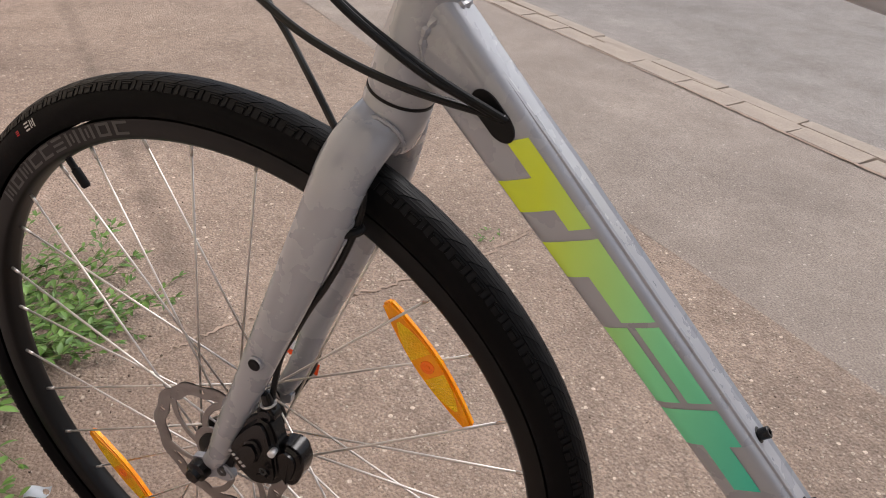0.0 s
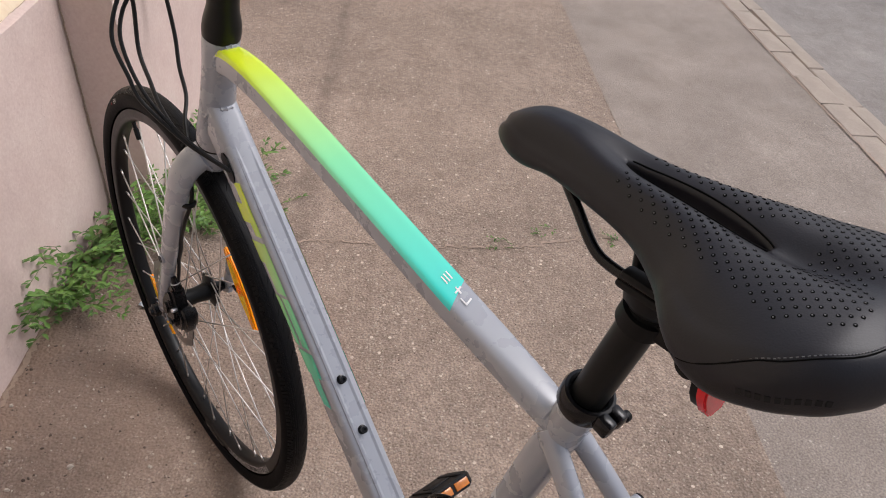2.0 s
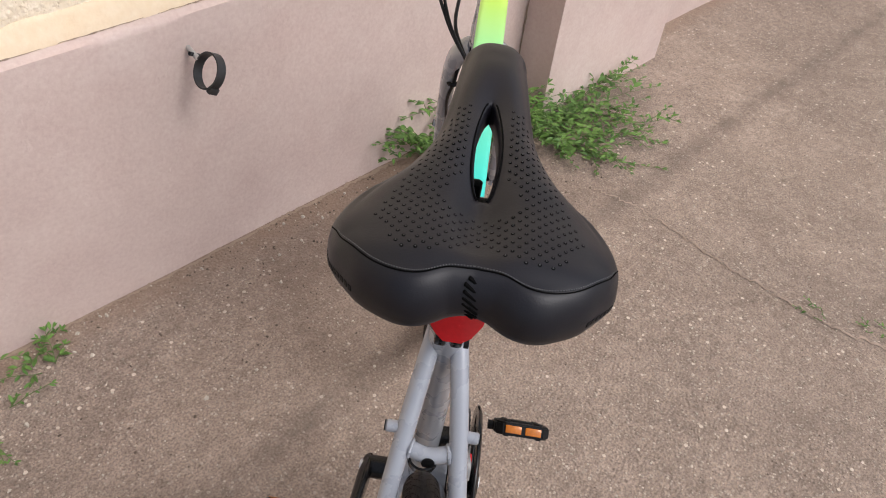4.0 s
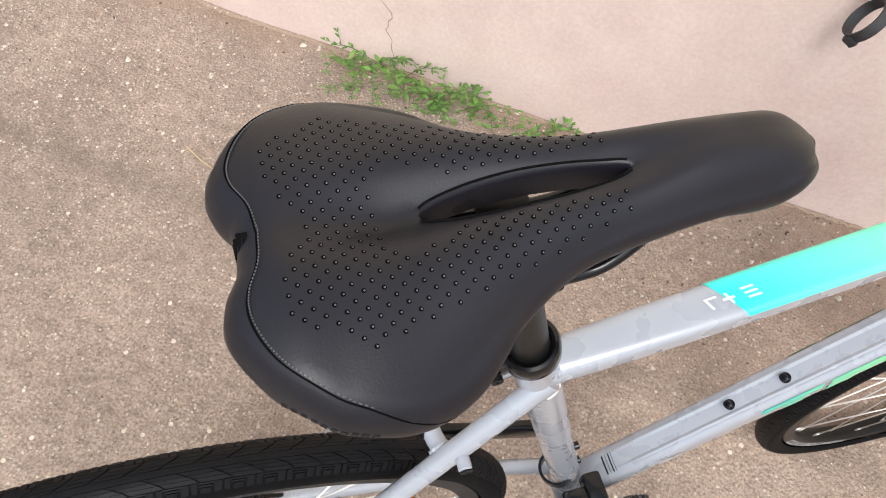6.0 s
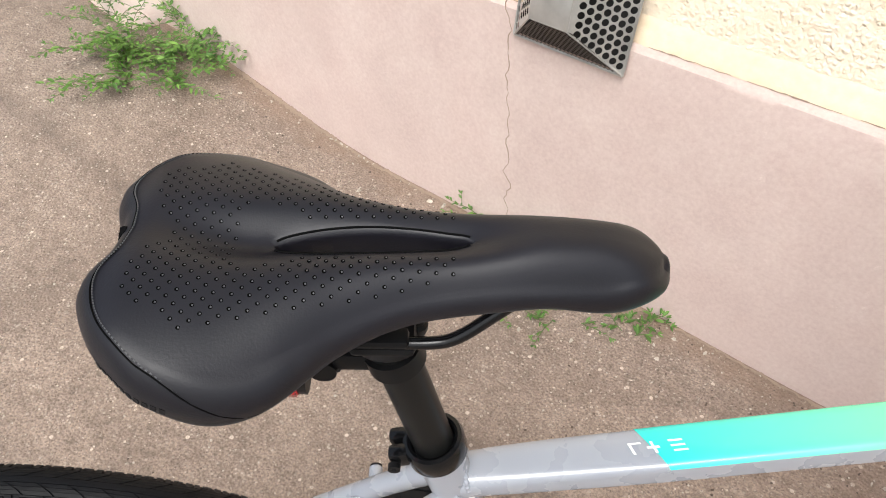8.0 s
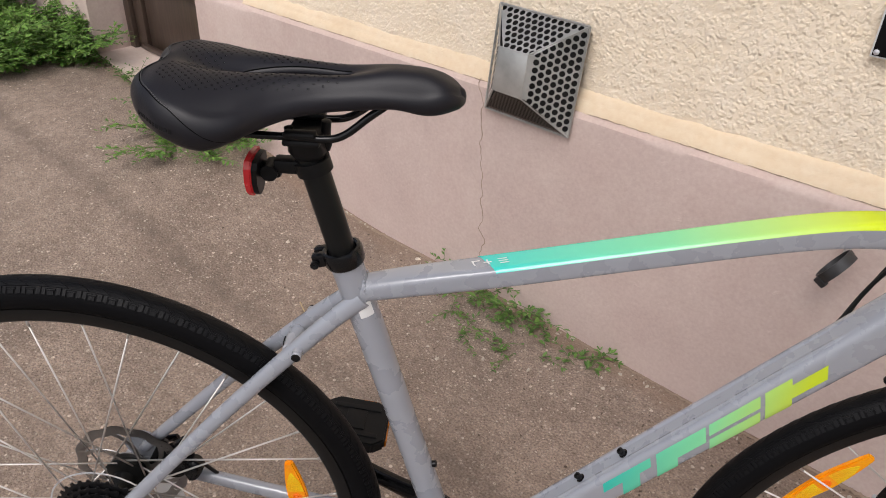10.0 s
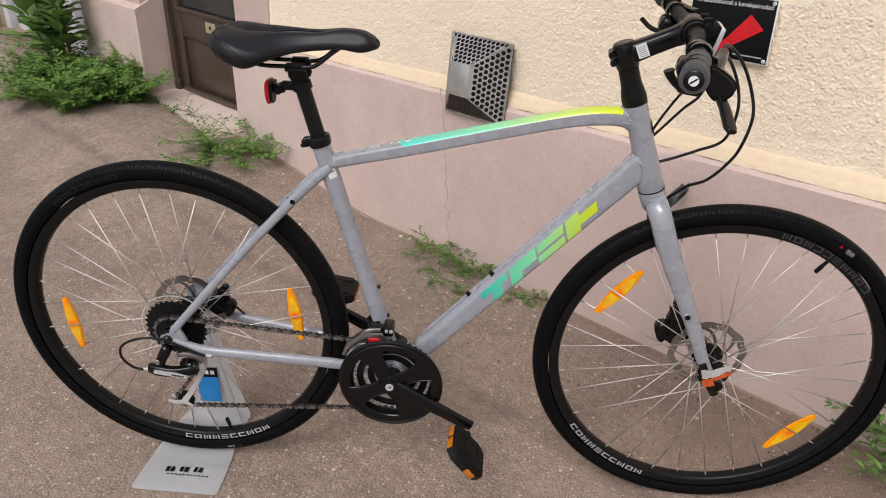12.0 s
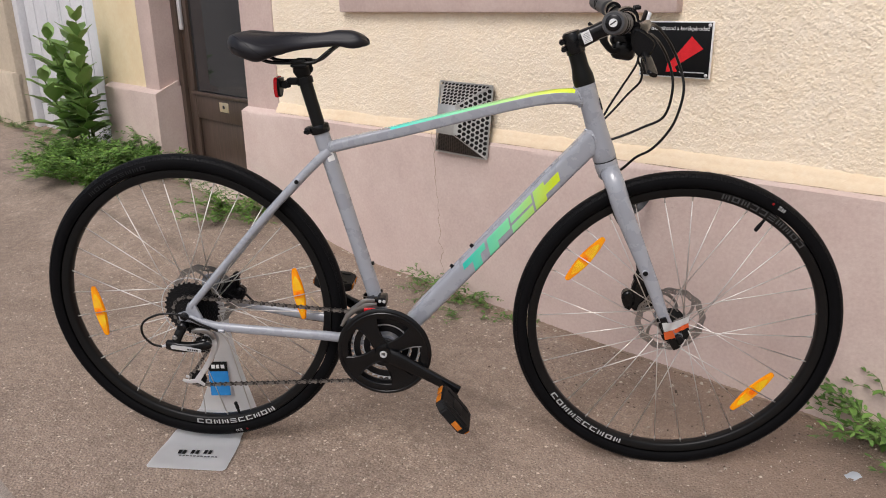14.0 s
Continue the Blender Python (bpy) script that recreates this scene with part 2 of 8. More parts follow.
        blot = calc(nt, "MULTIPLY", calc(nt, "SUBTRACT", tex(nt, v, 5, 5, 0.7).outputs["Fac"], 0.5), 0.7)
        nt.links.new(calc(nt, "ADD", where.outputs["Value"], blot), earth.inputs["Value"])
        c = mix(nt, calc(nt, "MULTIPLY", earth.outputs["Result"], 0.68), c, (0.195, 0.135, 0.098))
        xyz = nt.nodes.new("ShaderNodeSeparateXYZ")
        nt.links.new(v, xyz.inputs[0])
        # loose earth washed against the wall, ragged on its outer side
        rag = calc(nt, "MULTIPLY", calc(nt, "SUBTRACT", tex(nt, v, 7, 6, 0.72).outputs["Fac"], 0.5), 0.22)
        foot = nt.nodes.new("ShaderNodeMapRange")
        foot.inputs["From Min"].default_value, foot.inputs["From Max"].default_value = -0.13, -0.055
        nt.links.new(calc(nt, "ADD", xyz.outputs["Y"], rag), foot.inputs["Value"])
        c = mix(nt, calc(nt, "MULTIPLY", foot.outputs["Result"], 0.6), c, (0.27, 0.185, 0.13))
        # a soft dark line parallel to the wall, wavering and fainter in places
        wob = calc(nt, "MULTIPLY", calc(nt, "SUBTRACT", tex(nt, v, 3.0, 3).outputs["Fac"], 0.5), 0.05)
        off = calc(nt, "ABSOLUTE", calc(nt, "ADD", calc(nt, "ADD", xyz.outputs["Y"], 0.550), wob))
        core = nt.nodes.new("ShaderNodeMapRange")
        core.inputs["From Min"].default_value, core.inputs["From Max"].default_value = 0.042, 0.012
        nt.links.new(off, core.inputs["Value"])
        worn = ramp(nt, tex(nt, v, 14, 5, 0.7).outputs["Fac"], [(0.36, (0.25, 0.25, 0.25)), (0.62, (1, 1, 1))])
        c = mix(nt, calc(nt, "MULTIPLY", calc(nt, "MULTIPLY", core.outputs["Result"], worn), 0.5), c, tuple(k * 0.42 for k in base))
    nt.links.new(c, b.inputs["Base Color"])
    h = calc(nt, "ADD", calc(nt, "MULTIPLY", fine.outputs["Fac"], 0.6), calc(nt, "MULTIPLY", vor.outputs["Distance"], -0.8))
    bump(nt, b, h, 0.68, 0.004 * coarse)
    return m


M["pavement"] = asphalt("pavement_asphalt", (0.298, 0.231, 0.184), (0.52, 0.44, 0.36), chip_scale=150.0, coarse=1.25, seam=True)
M["strip"] = asphalt("smooth_asphalt", (0.30, 0.255, 0.22), (0.42, 0.37, 0.32), True, 200.0, 0.45)
M["road"] = asphalt("road_asphalt", (0.27, 0.245, 0.225), (0.38, 0.35, 0.32), True, 180.0, 0.6)


def masonry(name, base, bumps, scale, stains, rough=0.85, cast=False):
    m, nt, b = material(name, rough, spec=0.3)
    v = coords(nt)
    big = tex(nt, v, 1.3, 5, 0.6)
    mid = tex(nt, v, 9, 5, 0.65)
    fine = tex(nt, v, scale, 5, 0.6)
    c = ramp(nt, big.outputs["Fac"], [(0.3, tuple(k * 0.9 for k in base)), (0.7, tuple(min(1, k * 1.06) for k in base))])
    c = mix(nt, 0.35, c, ramp(nt, mid.outputs["Fac"], [(0.3, (0.4, 0.4, 0.4)), (0.7, (0.6, 0.6, 0.6))]), "OVERLAY")
    c = mix(nt, 0.3, c, ramp(nt, fine.outputs["Fac"], [(0.3, (0.36, 0.36, 0.36)), (0.7, (0.62, 0.62, 0.62))]), "OVERLAY")
    patch = ramp(nt, tex(nt, v, 1.7, 6, 0.62).outputs["Fac"], [(0.60, (0, 0, 0)), (0.72, (1, 1, 1))])
    c = mix(nt, calc(nt, "MULTIPLY", patch, 0.45), c, stains)
    nt.links.new(c, b.inputs["Base Color"])
    n = bump(nt, b, mid.outputs["Fac"], 0.5 if cast else 0.22, 0.010)
    if cast:
        # thrown plaster: rounded lumps with pits between them
        warp = tex(nt, v, 40, 3)
        off = nt.nodes.new("ShaderNodeVectorMath")
        off.operation = "SCALE"
        off.inputs["Scale"].default_value = 0.012
        nt.links.new(warp.outputs["Color"], off.inputs[0])
        add = nt.nodes.new("ShaderNodeVectorMath")
        nt.links.new(v, add.inputs[0])
        nt.links.new(off.outputs[0], add.inputs[1])
        lump = tex(nt, add.outputs[0], 118, kind="VORONOI")
        drop = ramp(nt, lump.outputs["Distance"], [(0.12, (1, 1, 1)), (0.62, (0, 0, 0))])
        n = bump(nt, b, drop, 0.42, 0.0036, n)
        pit = ramp(nt, tex(nt, v, 85, 3, 0.6).outputs["Fac"], [(0.30, (0, 0, 0)), (0.50, (1, 1, 1))])
        n = bump(nt, b, pit, 0.38, 0.0045, n)
    else:
        # trowel marks and scattered pits
        mp = nt.nodes.new("ShaderNodeMapping")
        mp.inputs["Scale"].default_value = (1.0, 1.0, 1.5)
        mp.inputs["Rotation"].default_value = (0.0, radians(35), 0.0)
        nt.links.new(v, mp.inputs["Vector"])
        n = bump(nt, b, tex(nt, mp.outputs["Vector"], 4.0, 2, 0.45).outputs["Fac"], 0.35, 0.010, n)
        grit = ramp(nt, tex(nt, v, 46, 4, 0.62).outputs["Fac"], [(0.62, (0, 0, 0)), (0.72, (1, 1, 1))])
        where = ramp(nt, tex(nt, v, 4.5, 3, 0.6).outputs["Fac"], [(0.48, (0, 0, 0)), (0.62, (1, 1, 1))])
        n = bump(nt, b, calc(nt, "MULTIPLY", grit, where), 0.45, 0.0022, n)
    bump(nt, b, fine.outputs["Fac"], 0.55 if cast else 0.4, bumps, n)
    return m


M["plinth"] = masonry("pink_render", (0.60, 0.475, 0.425), 0.0015, 120, (0.50, 0.39, 0.345))
M["band"] = masonry("mauve_band", (0.58, 0.45, 0.405), 0.004, 90, (0.50, 0.38, 0.335))
M["stucco"] = masonry("cream_roughcast", (0.905, 0.778, 0.603), 0.002, 110, (0.86, 0.70, 0.49), cast=True)
M["step"] = masonry("worn_step", (0.66, 0.54, 0.47), 0.002, 90, (0.45, 0.33, 0.26))
M["fillet"] = masonry("smooth_cream_plaster", (0.79, 0.64, 0.455), 0.003, 60, (0.66, 0.49, 0.32))
M["ochre"] = masonry("ochre_render", (0.82, 0.68, 0.45), 0.003, 60, (0.70, 0.53, 0.30))
M["beige"] = masonry("old_beige_render", (0.52, 0.44, 0.34), 0.003, 50, (0.36, 0.29, 0.22))
M["concrete"] = masonry("kerb_concrete", (0.40, 0.338, 0.282), 0.002, 120, (0.33, 0.265, 0.21))
M["sand"] = masonry("sandy_dirt", (0.34, 0.255, 0.19), 0.003, 160, (0.24, 0.17, 0.12))
M["white_paint"] = masonry("white_garage_paint", (0.66, 0.66, 0.68), 0.0008, 60, (0.52, 0.50, 0.48), 0.5)


def wood_material():
    m, nt, b = material("dark_brown_wood", 0.42, 0.0, 0.15)
    v = coords(nt)
    mp = nt.nodes.new("ShaderNodeMapping")
    mp.inputs["Scale"].default_value = (14, 14, 1.2)
    nt.links.new(v, mp.inputs["Vector"])
    n = tex(nt, mp.outputs["Vector"], 6, 6, 0.6)
    d = tex(nt, v, 30, 4)
    c = ramp(nt, n.outputs["Fac"], [(0.3, (0.030, 0.018, 0.012)), (0.7, (0.075, 0.048, 0.034))])
    c = mix(nt, calc(nt, "MULTIPLY", d.outputs["Fac"], 0.25), c, (0.13, 0.10, 0.085))
    nt.links.new(c, b.inputs["Base Color"])
    bump(nt, b, n.outputs["Fac"], 0.3, 0.001)
    return m


M["wood"] = wood_material()
gm, gnt, gb = material("door_glass", 0.04, spec=0.6)
gb.inputs["Base Color"].default_value = (0.02, 0.022, 0.024, 1)
gnt.links.new(ramp(gnt, tex(gnt, coords(gnt), 5, 4).outputs["Fac"], [(0.3, (0.014, 0.015, 0.017)), (0.7, (0.035, 0.035, 0.036))]), gb.inputs["Base Color"])
M["glass"] = gm


def leaf_material(name, a, c2):
    m, nt, b = material(name, 0.5, spec=0.4)
    geo = nt.nodes.new("ShaderNodeNewGeometry")
    n = tex(nt, coords(nt), 60, 3)
    f = calc(nt, "ADD", calc(nt, "MULTIPLY", geo.outputs["Random Per Island"], 0.75), calc(nt, "MULTIPLY", n.outputs["Fac"], 0.3))
    nt.links.new(ramp(nt, f, [(0.1, a), (0.9, c2)]), b.inputs["Base Color"])
    b.inputs["Subsurface Weight"].default_value = 0.15
    b.inputs["Subsurface Radius"].default_value = (0.002, 0.004, 0.001)
    return m


M["leaf"] = leaf_material("weed_leaf", (0.055, 0.125, 0.022), (0.15, 0.275, 0.055))
M["clump_leaf"] = leaf_material("clump_leaf", (0.065, 0.15, 0.024), (0.19, 0.34, 0.065))
M["big_leaf"] = leaf_material("broad_leaf", (0.10, 0.19, 0.045), (0.24, 0.37, 0.11))
M["stem"] = plain("green_stem", (0.10, 0.14, 0.04), 0.6, 0, 0, 0.3, 40)
M["straw"] = plain("dry_straw", (0.45, 0.34, 0.18), 0.7, 0, 0, 0.2, 40)

# ---------------------------------------------------------------- building tools


def thing(name, label, category, group="", kind="", m=None):
    e = tagged(new(name), label, category, group, kind)
    e.empty_display_size = 0.05
    if m is not None:
        e.matrix_world = m
    return e


def finish(ob, bm, material, angle=35):
    me = ob.data
    bm.normal_update()
    bm.to_mesh(me)
    bm.free()
    me.materials.append(material)
    me.polygons.foreach_set("use_smooth", [True] * len(me.polygons))
    me.set_sharp_from_angle(angle=radians(angle))
    return ob


def part(name, bm, material, parent, label="", angle=35):
    ob = new(name, bpy.data.meshes.new(name))
    finish(ob, bm, material, angle)
    ob.parent = parent
    return tagged(ob, label)


def solid(name, bm, material, label, category, kind="", group="", m=None, angle=35):
    ob = new(name, bpy.data.meshes.new(name))
    finish(ob, bm, material, angle)
    if m is not None:
        ob.matrix_world = m
    return tagged(ob, label, category, group, kind)


def fresh():
    return bmesh.new()


def V(*a):
    return Vector(a)


def box(bm, lo, hi, bevel=0.0, m=None, segs=2):
    lo, hi = Vector(lo), Vector(hi)
    r = bmesh.ops.create_cube(bm, size=1.0)
    vs = r["verts"]
    for v in vs:
        v.co = Vector([lo[i] + (v.co[i] + 0.5) * (hi[i] - lo[i]) for i in range(3)])
    if bevel:
        es = list({e for v in vs for e in v.link_edges})
        out = bmesh.ops.bevel(bm, geom=es, offset=bevel, segments=segs, affect="EDGES", profile=0.5)
        vs = list({v for f in out["faces"] for v in f.verts} | {v for v in vs if v.is_valid})
    if m is not None:
        bmesh.ops.transform(bm, matrix=m, verts=vs)
    return bm


def spline(pts, k=8):
    """Catmull-Rom through the points."""
    pts = [Vector(p) for p in pts]
    q = [2 * pts[0] - pts[1]] + pts + [2 * pts[-1] - pts[-2]]
    out = []
    for i in range(1, len(q) - 2):
        for j in range(k):
            t = j / k
            a, b, c, d = q[i - 1], q[i], q[i + 1], q[i + 2]
            out.append(0.5 * ((2 * b) + (c - a) * t + (2 * a - 5 * b + 4 * c - d) * t * t + (3 * b - a - 3 * c + d) * t ** 3))
    out.append(pts[-1])
    return out


def lerp_list(vals, n):
    out = []
    for i in range(n):
        f = i / (n - 1) * (len(vals) - 1)
        j = min(int(f), len(vals) - 2)
        a, b, t = vals[j], vals[j + 1], f - int(f) if int(f) < len(vals) - 1 else 1.0
        out.append(tuple(x + (y - x) * t for x, y in zip(a, b)) if isinstance(a, tuple) else a + (b - a) * t)
    return out


def sweep(bm, pts, secs, n=24, side=(0, 1, 0), caps=True):
    """A tube through pts with superellipse sections (half across, half along the normal, power)."""
    pts = [Vector(p) for p in pts]
    secs = lerp_list(secs, len(pts)) if len(secs) != len(pts) else secs
    rings = []
    for i, p in enumerate(pts):
        t = (pts[min(i + 1, len(pts) - 1)] - pts[max(i - 1, 0)]).normalized()
        s = Vector(side)
        s = (s - t * s.dot(t)).normalized()
        nrm = t.cross(s)
        a, b, pw = secs[i]
        ring = []
        for j in range(n):
            th = 2 * math.pi * j / n
            c, d = math.cos(th), math.sin(th)
            c = math.copysign(abs(c) ** (2 / pw), c)
            d = math.copysign(abs(d) ** (2 / pw), d)
            ring.append(bm.verts.new(p + s * a * c + nrm * b * d))
        rings.append(ring)
    for r0, r1 in zip(rings, rings[1:]):
        for j in range(n):
            bm.faces.new((r0[j], r0[(j + 1) % n], r1[(j + 1) % n], r1[j]))
    if caps:
        bm.faces.new(rings[0][::-1])
        bm.faces.new(rings[-1])
    return bm


def tube(bm, pts, r, n=10, caps=True):
    """A round tube along any curve, with carried frames; r may be a list."""
    pts = [Vector(p) for p in pts]
    rs = r if isinstance(r, (list, tuple)) else [r] * len(pts)
    if len(rs) != len(pts):
        rs = lerp_list(list(rs), len(pts))
    t0 = (pts[1] - pts[0]).normalized()
    s = t0.orthogonal().normalized()
    rings = []
    for i, p in enumerate(pts):
        t = (pts[min(i + 1, len(pts) - 1)] - pts[max(i - 1, 0)]).normalized()
        s = (s - t * s.dot(t)).normalized()
        w = t.cross(s)
        rings.append([bm.verts.new(p + rs[i] * (s * math.cos(2 * math.pi * j / n) + w * math.sin(2 * math.pi * j / n))) for j in range(n)])
    for r0, r1 in zip(rings, rings[1:]):
        for j in range(n):
            bm.faces.new((r0[j], r0[(j + 1) % n], r1[(j + 1) % n], r1[j]))
    if caps:
        bm.faces.new(rings[0][::-1])
        bm.faces.new(rings[-1])
    return bm


def lathe(bm, origin, axis, prof, n=32, closed=False, ref=None):
    """Turns the profile of (along, radius) about an axis. closed: the profile is a loop."""
    o, a = Vector(origin), Vector(axis).normalized()
    s = (Vector(ref) if ref is not None else a.orthogonal()).normalized()
    w = a.cross(s)
    rings = []
    for h, r in prof:
        if r < 1e-6:
            rings.append([bm.verts.new(o + a * h)])
        else:
            rings.append([bm.verts.new(o + a * h + r * (s * math.cos(2 * math.pi * j / n) + w * math.sin(2 * math.pi * j / n))) for j in range(n)])
    pairs = list(zip(rings, rings[1:])) + ([(rings[-1], rings[0])] if closed else [])
    for r0, r1 in pairs:
        for j in range(n):
            k = (j + 1) % n
            if len(r0) == 1 and len(r1) == 1:
                break
            if len(r0) == 1:
                bm.faces.new((r0[0], r1[k], r1[j]))
            elif len(r1) == 1:
                bm.faces.new((r0[j], r0[k], r1[0]))
            else:
                bm.faces.new((r0[j], r0[k], r1[k], r1[j]))
    return bm


def prism(bm, outline, h, m=None, bevel=0.0):
    """A flat outline in x, y thickened by h in z, then placed."""
    vs = [bm.verts.new((x, y, 0)) for x, y in outline]
    f = bm.faces.new(vs)
    out = bmesh.ops.extrude_face_region(bm, geom=[f])
    top = [v for v in out["geom"] if isinstance(v, bmesh.types.BMVert)]
    for v in top:
        v.co.z += h
    allv = vs + top
    if m is not None:
        bmesh.ops.transform(bm, matrix=m, verts=allv)
    bmesh.ops.recalc_face_normals(bm, faces=list({f for v in allv for f in v.link_faces}))
    return bm


def frame_of(o, x, z):
    """A matrix at o with x ahead and z as the normal."""
    x = Vector(x).normalized()
    z = Vector(z)
    z = (z - x * z.dot(x)).normalized()
    y = z.cross(x)
    return Matrix(((x.x, y.x, z.x, o[0]), (x.y, y.y, z.y, o[1]), (x.z, y.z, z.z, o[2]), (0, 0, 0, 1)))

# ---------------------------------------------------------------- the street
# The wall's own axes: x along the wall, y into it, z up.
MW = pose(1.228, 0.500, 0, 0, 0, -38.1)
MD = MW @ pose(-0.064, 0, 0)  # the doors' end of the wall


def smooth01(t):
    t = max(0.0, min(1.0, t))
    return t * t * (3 - 2 * t)


def ground_z(s, y):
    """The pavement rises a little towards the doorstep; y is minus the distance from the wall."""
    rise = 0.10 * smooth01((-1.25 - s) / 0.95) * (1 - smooth01((-y - 0.25) / 0.7))
    return rise + 0.004 * noise.noise(V(s * 1.7, y * 1.7, 0)) + 0.0015 * noise.noise(V(s * 9, y * 9, 3))


def sheet(bm, x0, x1, y0, y1, step, height):
    nx, ny = max(1, round((x1 - x0) / step)), max(1, round((y1 - y0) / step))
    rows = [[bm.verts.new((x0 + (x1 - x0) * i / nx, y0 + (y1 - y0) * j / ny, height(x0 + (x1 - x0) * i / nx, y0 + (y1 - y0) * j / ny))) for i in range(nx + 1)] for j in range(ny + 1)]
    for j in range(ny):
        for i in range(nx):
            bm.faces.new((rows[j][i], rows[j][i + 1], rows[j + 1][i + 1], rows[j + 1][i]))
    return bm


bm = fresh()
sheet(bm, -300, 300, -300, 300, 60, lambda x, y: -0.06)
solid("ground", bm, M["road"], "worn grey asphalt road surface reaching far off", "road", "structure", m=MW)
bm = fresh()
sheet(bm, -9, 8, -1.565, 0.25, 0.05, ground_z)
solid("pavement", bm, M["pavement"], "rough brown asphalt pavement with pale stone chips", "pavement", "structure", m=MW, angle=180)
bm = fresh()
sheet(bm, -9, 8, -2.402, -1.565, 0.1, lambda x, y: 0.0005 + 0.002 * noise.noise(V(x * 1.1, y * 1.4, 5)))
solid("pavement_strip", bm, M["strip"], "smoother grey-brown asphalt strip along the kerb", "pavement", "structure", m=MW, angle=180)
kerb = thing("kerb", "row of worn pale concrete kerb stones", "kerb", kind="structure", m=MW)
random.seed(4)
# a row of short stones beside the pavement and a narrower gutter row beyond
for half_x, half_y, y_mid, z_top in ((0.124, 0.050, -2.452, 0.004), (0.174, 0.0365, -2.541, 0.001)):
    stones = []
    for k in range(4):
        bm = fresh()
        box(bm, (-half_x, -half_y, -0.15), (half_x, half_y, 0), 0.006)
        for v in bm.verts:
            v.co += V(random.uniform(-1, 1), random.uniform(-1, 1), random.uniform(-1, 1)) * 0.003
        me = bpy.data.meshes.new("kerb_stone")
        bm.to_mesh(me)
        bm.free()
        me.materials.append(M["concrete"])
        stones.append(me)
    x = -7.0
    while x < 6.5:
        o = new("kerb_stone", stones[random.randrange(4)])
        o.parent = kerb
        o.matrix_basis = pose(x + half_x, y_mid + random.uniform(-0.003, 0.003), z_top + random.uniform(-0.003, 0.002), random.uniform(-0.8, 0.8), random.uniform(-0.3, 0.3), random.uniform(-0.6, 0.6))
        x += 2 * half_x + 0.003


def ribbon(bm, pts, widths, z, wob=0.0, seed=0, k=14):
    """A ragged strip lying on the pavement."""
    rnd = random.Random(seed)
    p = spline([V(a, b, 0) for a, b in pts], k)
    ws = lerp_list(list(widths), len(p))
    vs = []
    for i, q in enumerate(p):
        t = (p[min(i + 1, len(p) - 1)] - p[max(i - 1, 0)]).normalized()
        nn = V(-t.y, t.x, 0)
        q = q + nn * rnd.uniform(-wob, wob)
        w = ws[i] * rnd.uniform(0.55, 1.35)
        a, b = q + nn * w, q - nn * w * rnd.uniform(0.6, 1.2)
        vs.append((bm.verts.new((a.x, a.y, ground_z(a.x, a.y) + z)), bm.verts.new((b.x, b.y, ground_z(b.x, b.y) + z))))
    for (a, b), (c, d) in zip(vs, vs[1:]):
        bm.faces.new((a, b, d, c))
    return bm


bm = fresh()
ribbon(bm, [(0.79, -0.46), (0.812, -0.58), (0.815, -0.70), (0.803, -0.88), (0.81, -1.02), (0.82, -1.16), (0.87, -1.34), (0.86, -1.55)], [0.001, 0.0036, 0.0026, 0.0042, 0.003, 0.0038, 0.0034, 0.0018], 0.0021, 0.008, 3, 18)
solid("pavement_crack", bm, M["crack_sand"], "sandy crack running across the asphalt pavement", "crack", "structure", m=MW)
bm = fresh()
ribbon(bm, [(0.93, -0.045), (0.4, -0.05), (-0.3, -0.048), (-1.0, -0.05), (-1.7, -0.05), (-2.15, -0.05)], [0.004, 0.006, 0.003, 0.005, 0.008, 0.012], 0.0022, 0.004, 8, 90)
solid("wall_foot_dirt", bm, M["sand"], "line of sandy dirt along the foot of the wall", "dirt", "structure", m=MW)

bm = fresh()
ribbon(bm, [(-6, -2.399), (-3, -2.402), (-1, -2.397), (0.5, -2.402), (2, -2.397), (5, -2.402)], [0.004, 0.007, 0.005, 0.008, 0.004, 0.006], 0.0035, 0.002, 21, 120)
solid("kerb_dirt", bm, M["crack_sand"], "pale sandy dirt in the joints beside the kerb", "dirt", "structure", m=MW)

# loose and embedded stone chips
random.seed(11)
verts, faces = [], []


def chip(cx, cy, r, zz):
    n = random.choice((5, 6))
    a0 = random.uniform(0, 6.28)
    base = len(verts)
    sq = random.uniform(0.4, 0.95)
    turn = random.uniform(0, 3.14)
    for j in range(n):
        a = a0 + 6.283 * j / n
        rr = r * random.uniform(0.55, 1.25)
        px, py = rr * math.cos(a), rr * sq * math.sin(a)
        verts.append((cx + px * math.cos(turn) - py * math.sin(turn), cy + px * math.sin(turn) + py * math.cos(turn), zz - 0.002))
    for j in range(n):
        x0, y0, _ = verts[base + j]
        verts.append((cx + (x0 - cx) * 0.6, cy + (y0 - cy) * 0.6, zz + r * random.uniform(0.25, 0.5)))
    for j in range(n):
        k = (j + 1) % n
        faces.append((base + j, base + k, base + n + k, base + n + j))
    faces.append(tuple(base + n + j for j in range(n)))


for _ in range(11000):
    cx, cy = random.uniform(-2.6, 2.6), -random.uniform(0.05, 1.54)
    r = 0.0009 + 0.0034 * random.random() ** 4.5
    chip(cx, cy, r, ground_z(cx, cy) + 0.0002)
for _ in range(230):
    cx, cy = random.uniform(-2.2, 0.9), -(0.05 + 0.36 * random.random() ** 2)
    chip(cx, cy, 0.0022 + 0.0075 * random.random() ** 3, ground_z(cx, cy) + 0.001)
me = bpy.data.meshes.new("stone_chips")
me.from_pydata(verts, [], faces)
me.materials.append(M["stone_chip"])
ob = tagged(new("stone_chips", me), "pale stone chips scattered in the asphalt", "stone chips", kind="stuff")
ob.matrix_world = MW

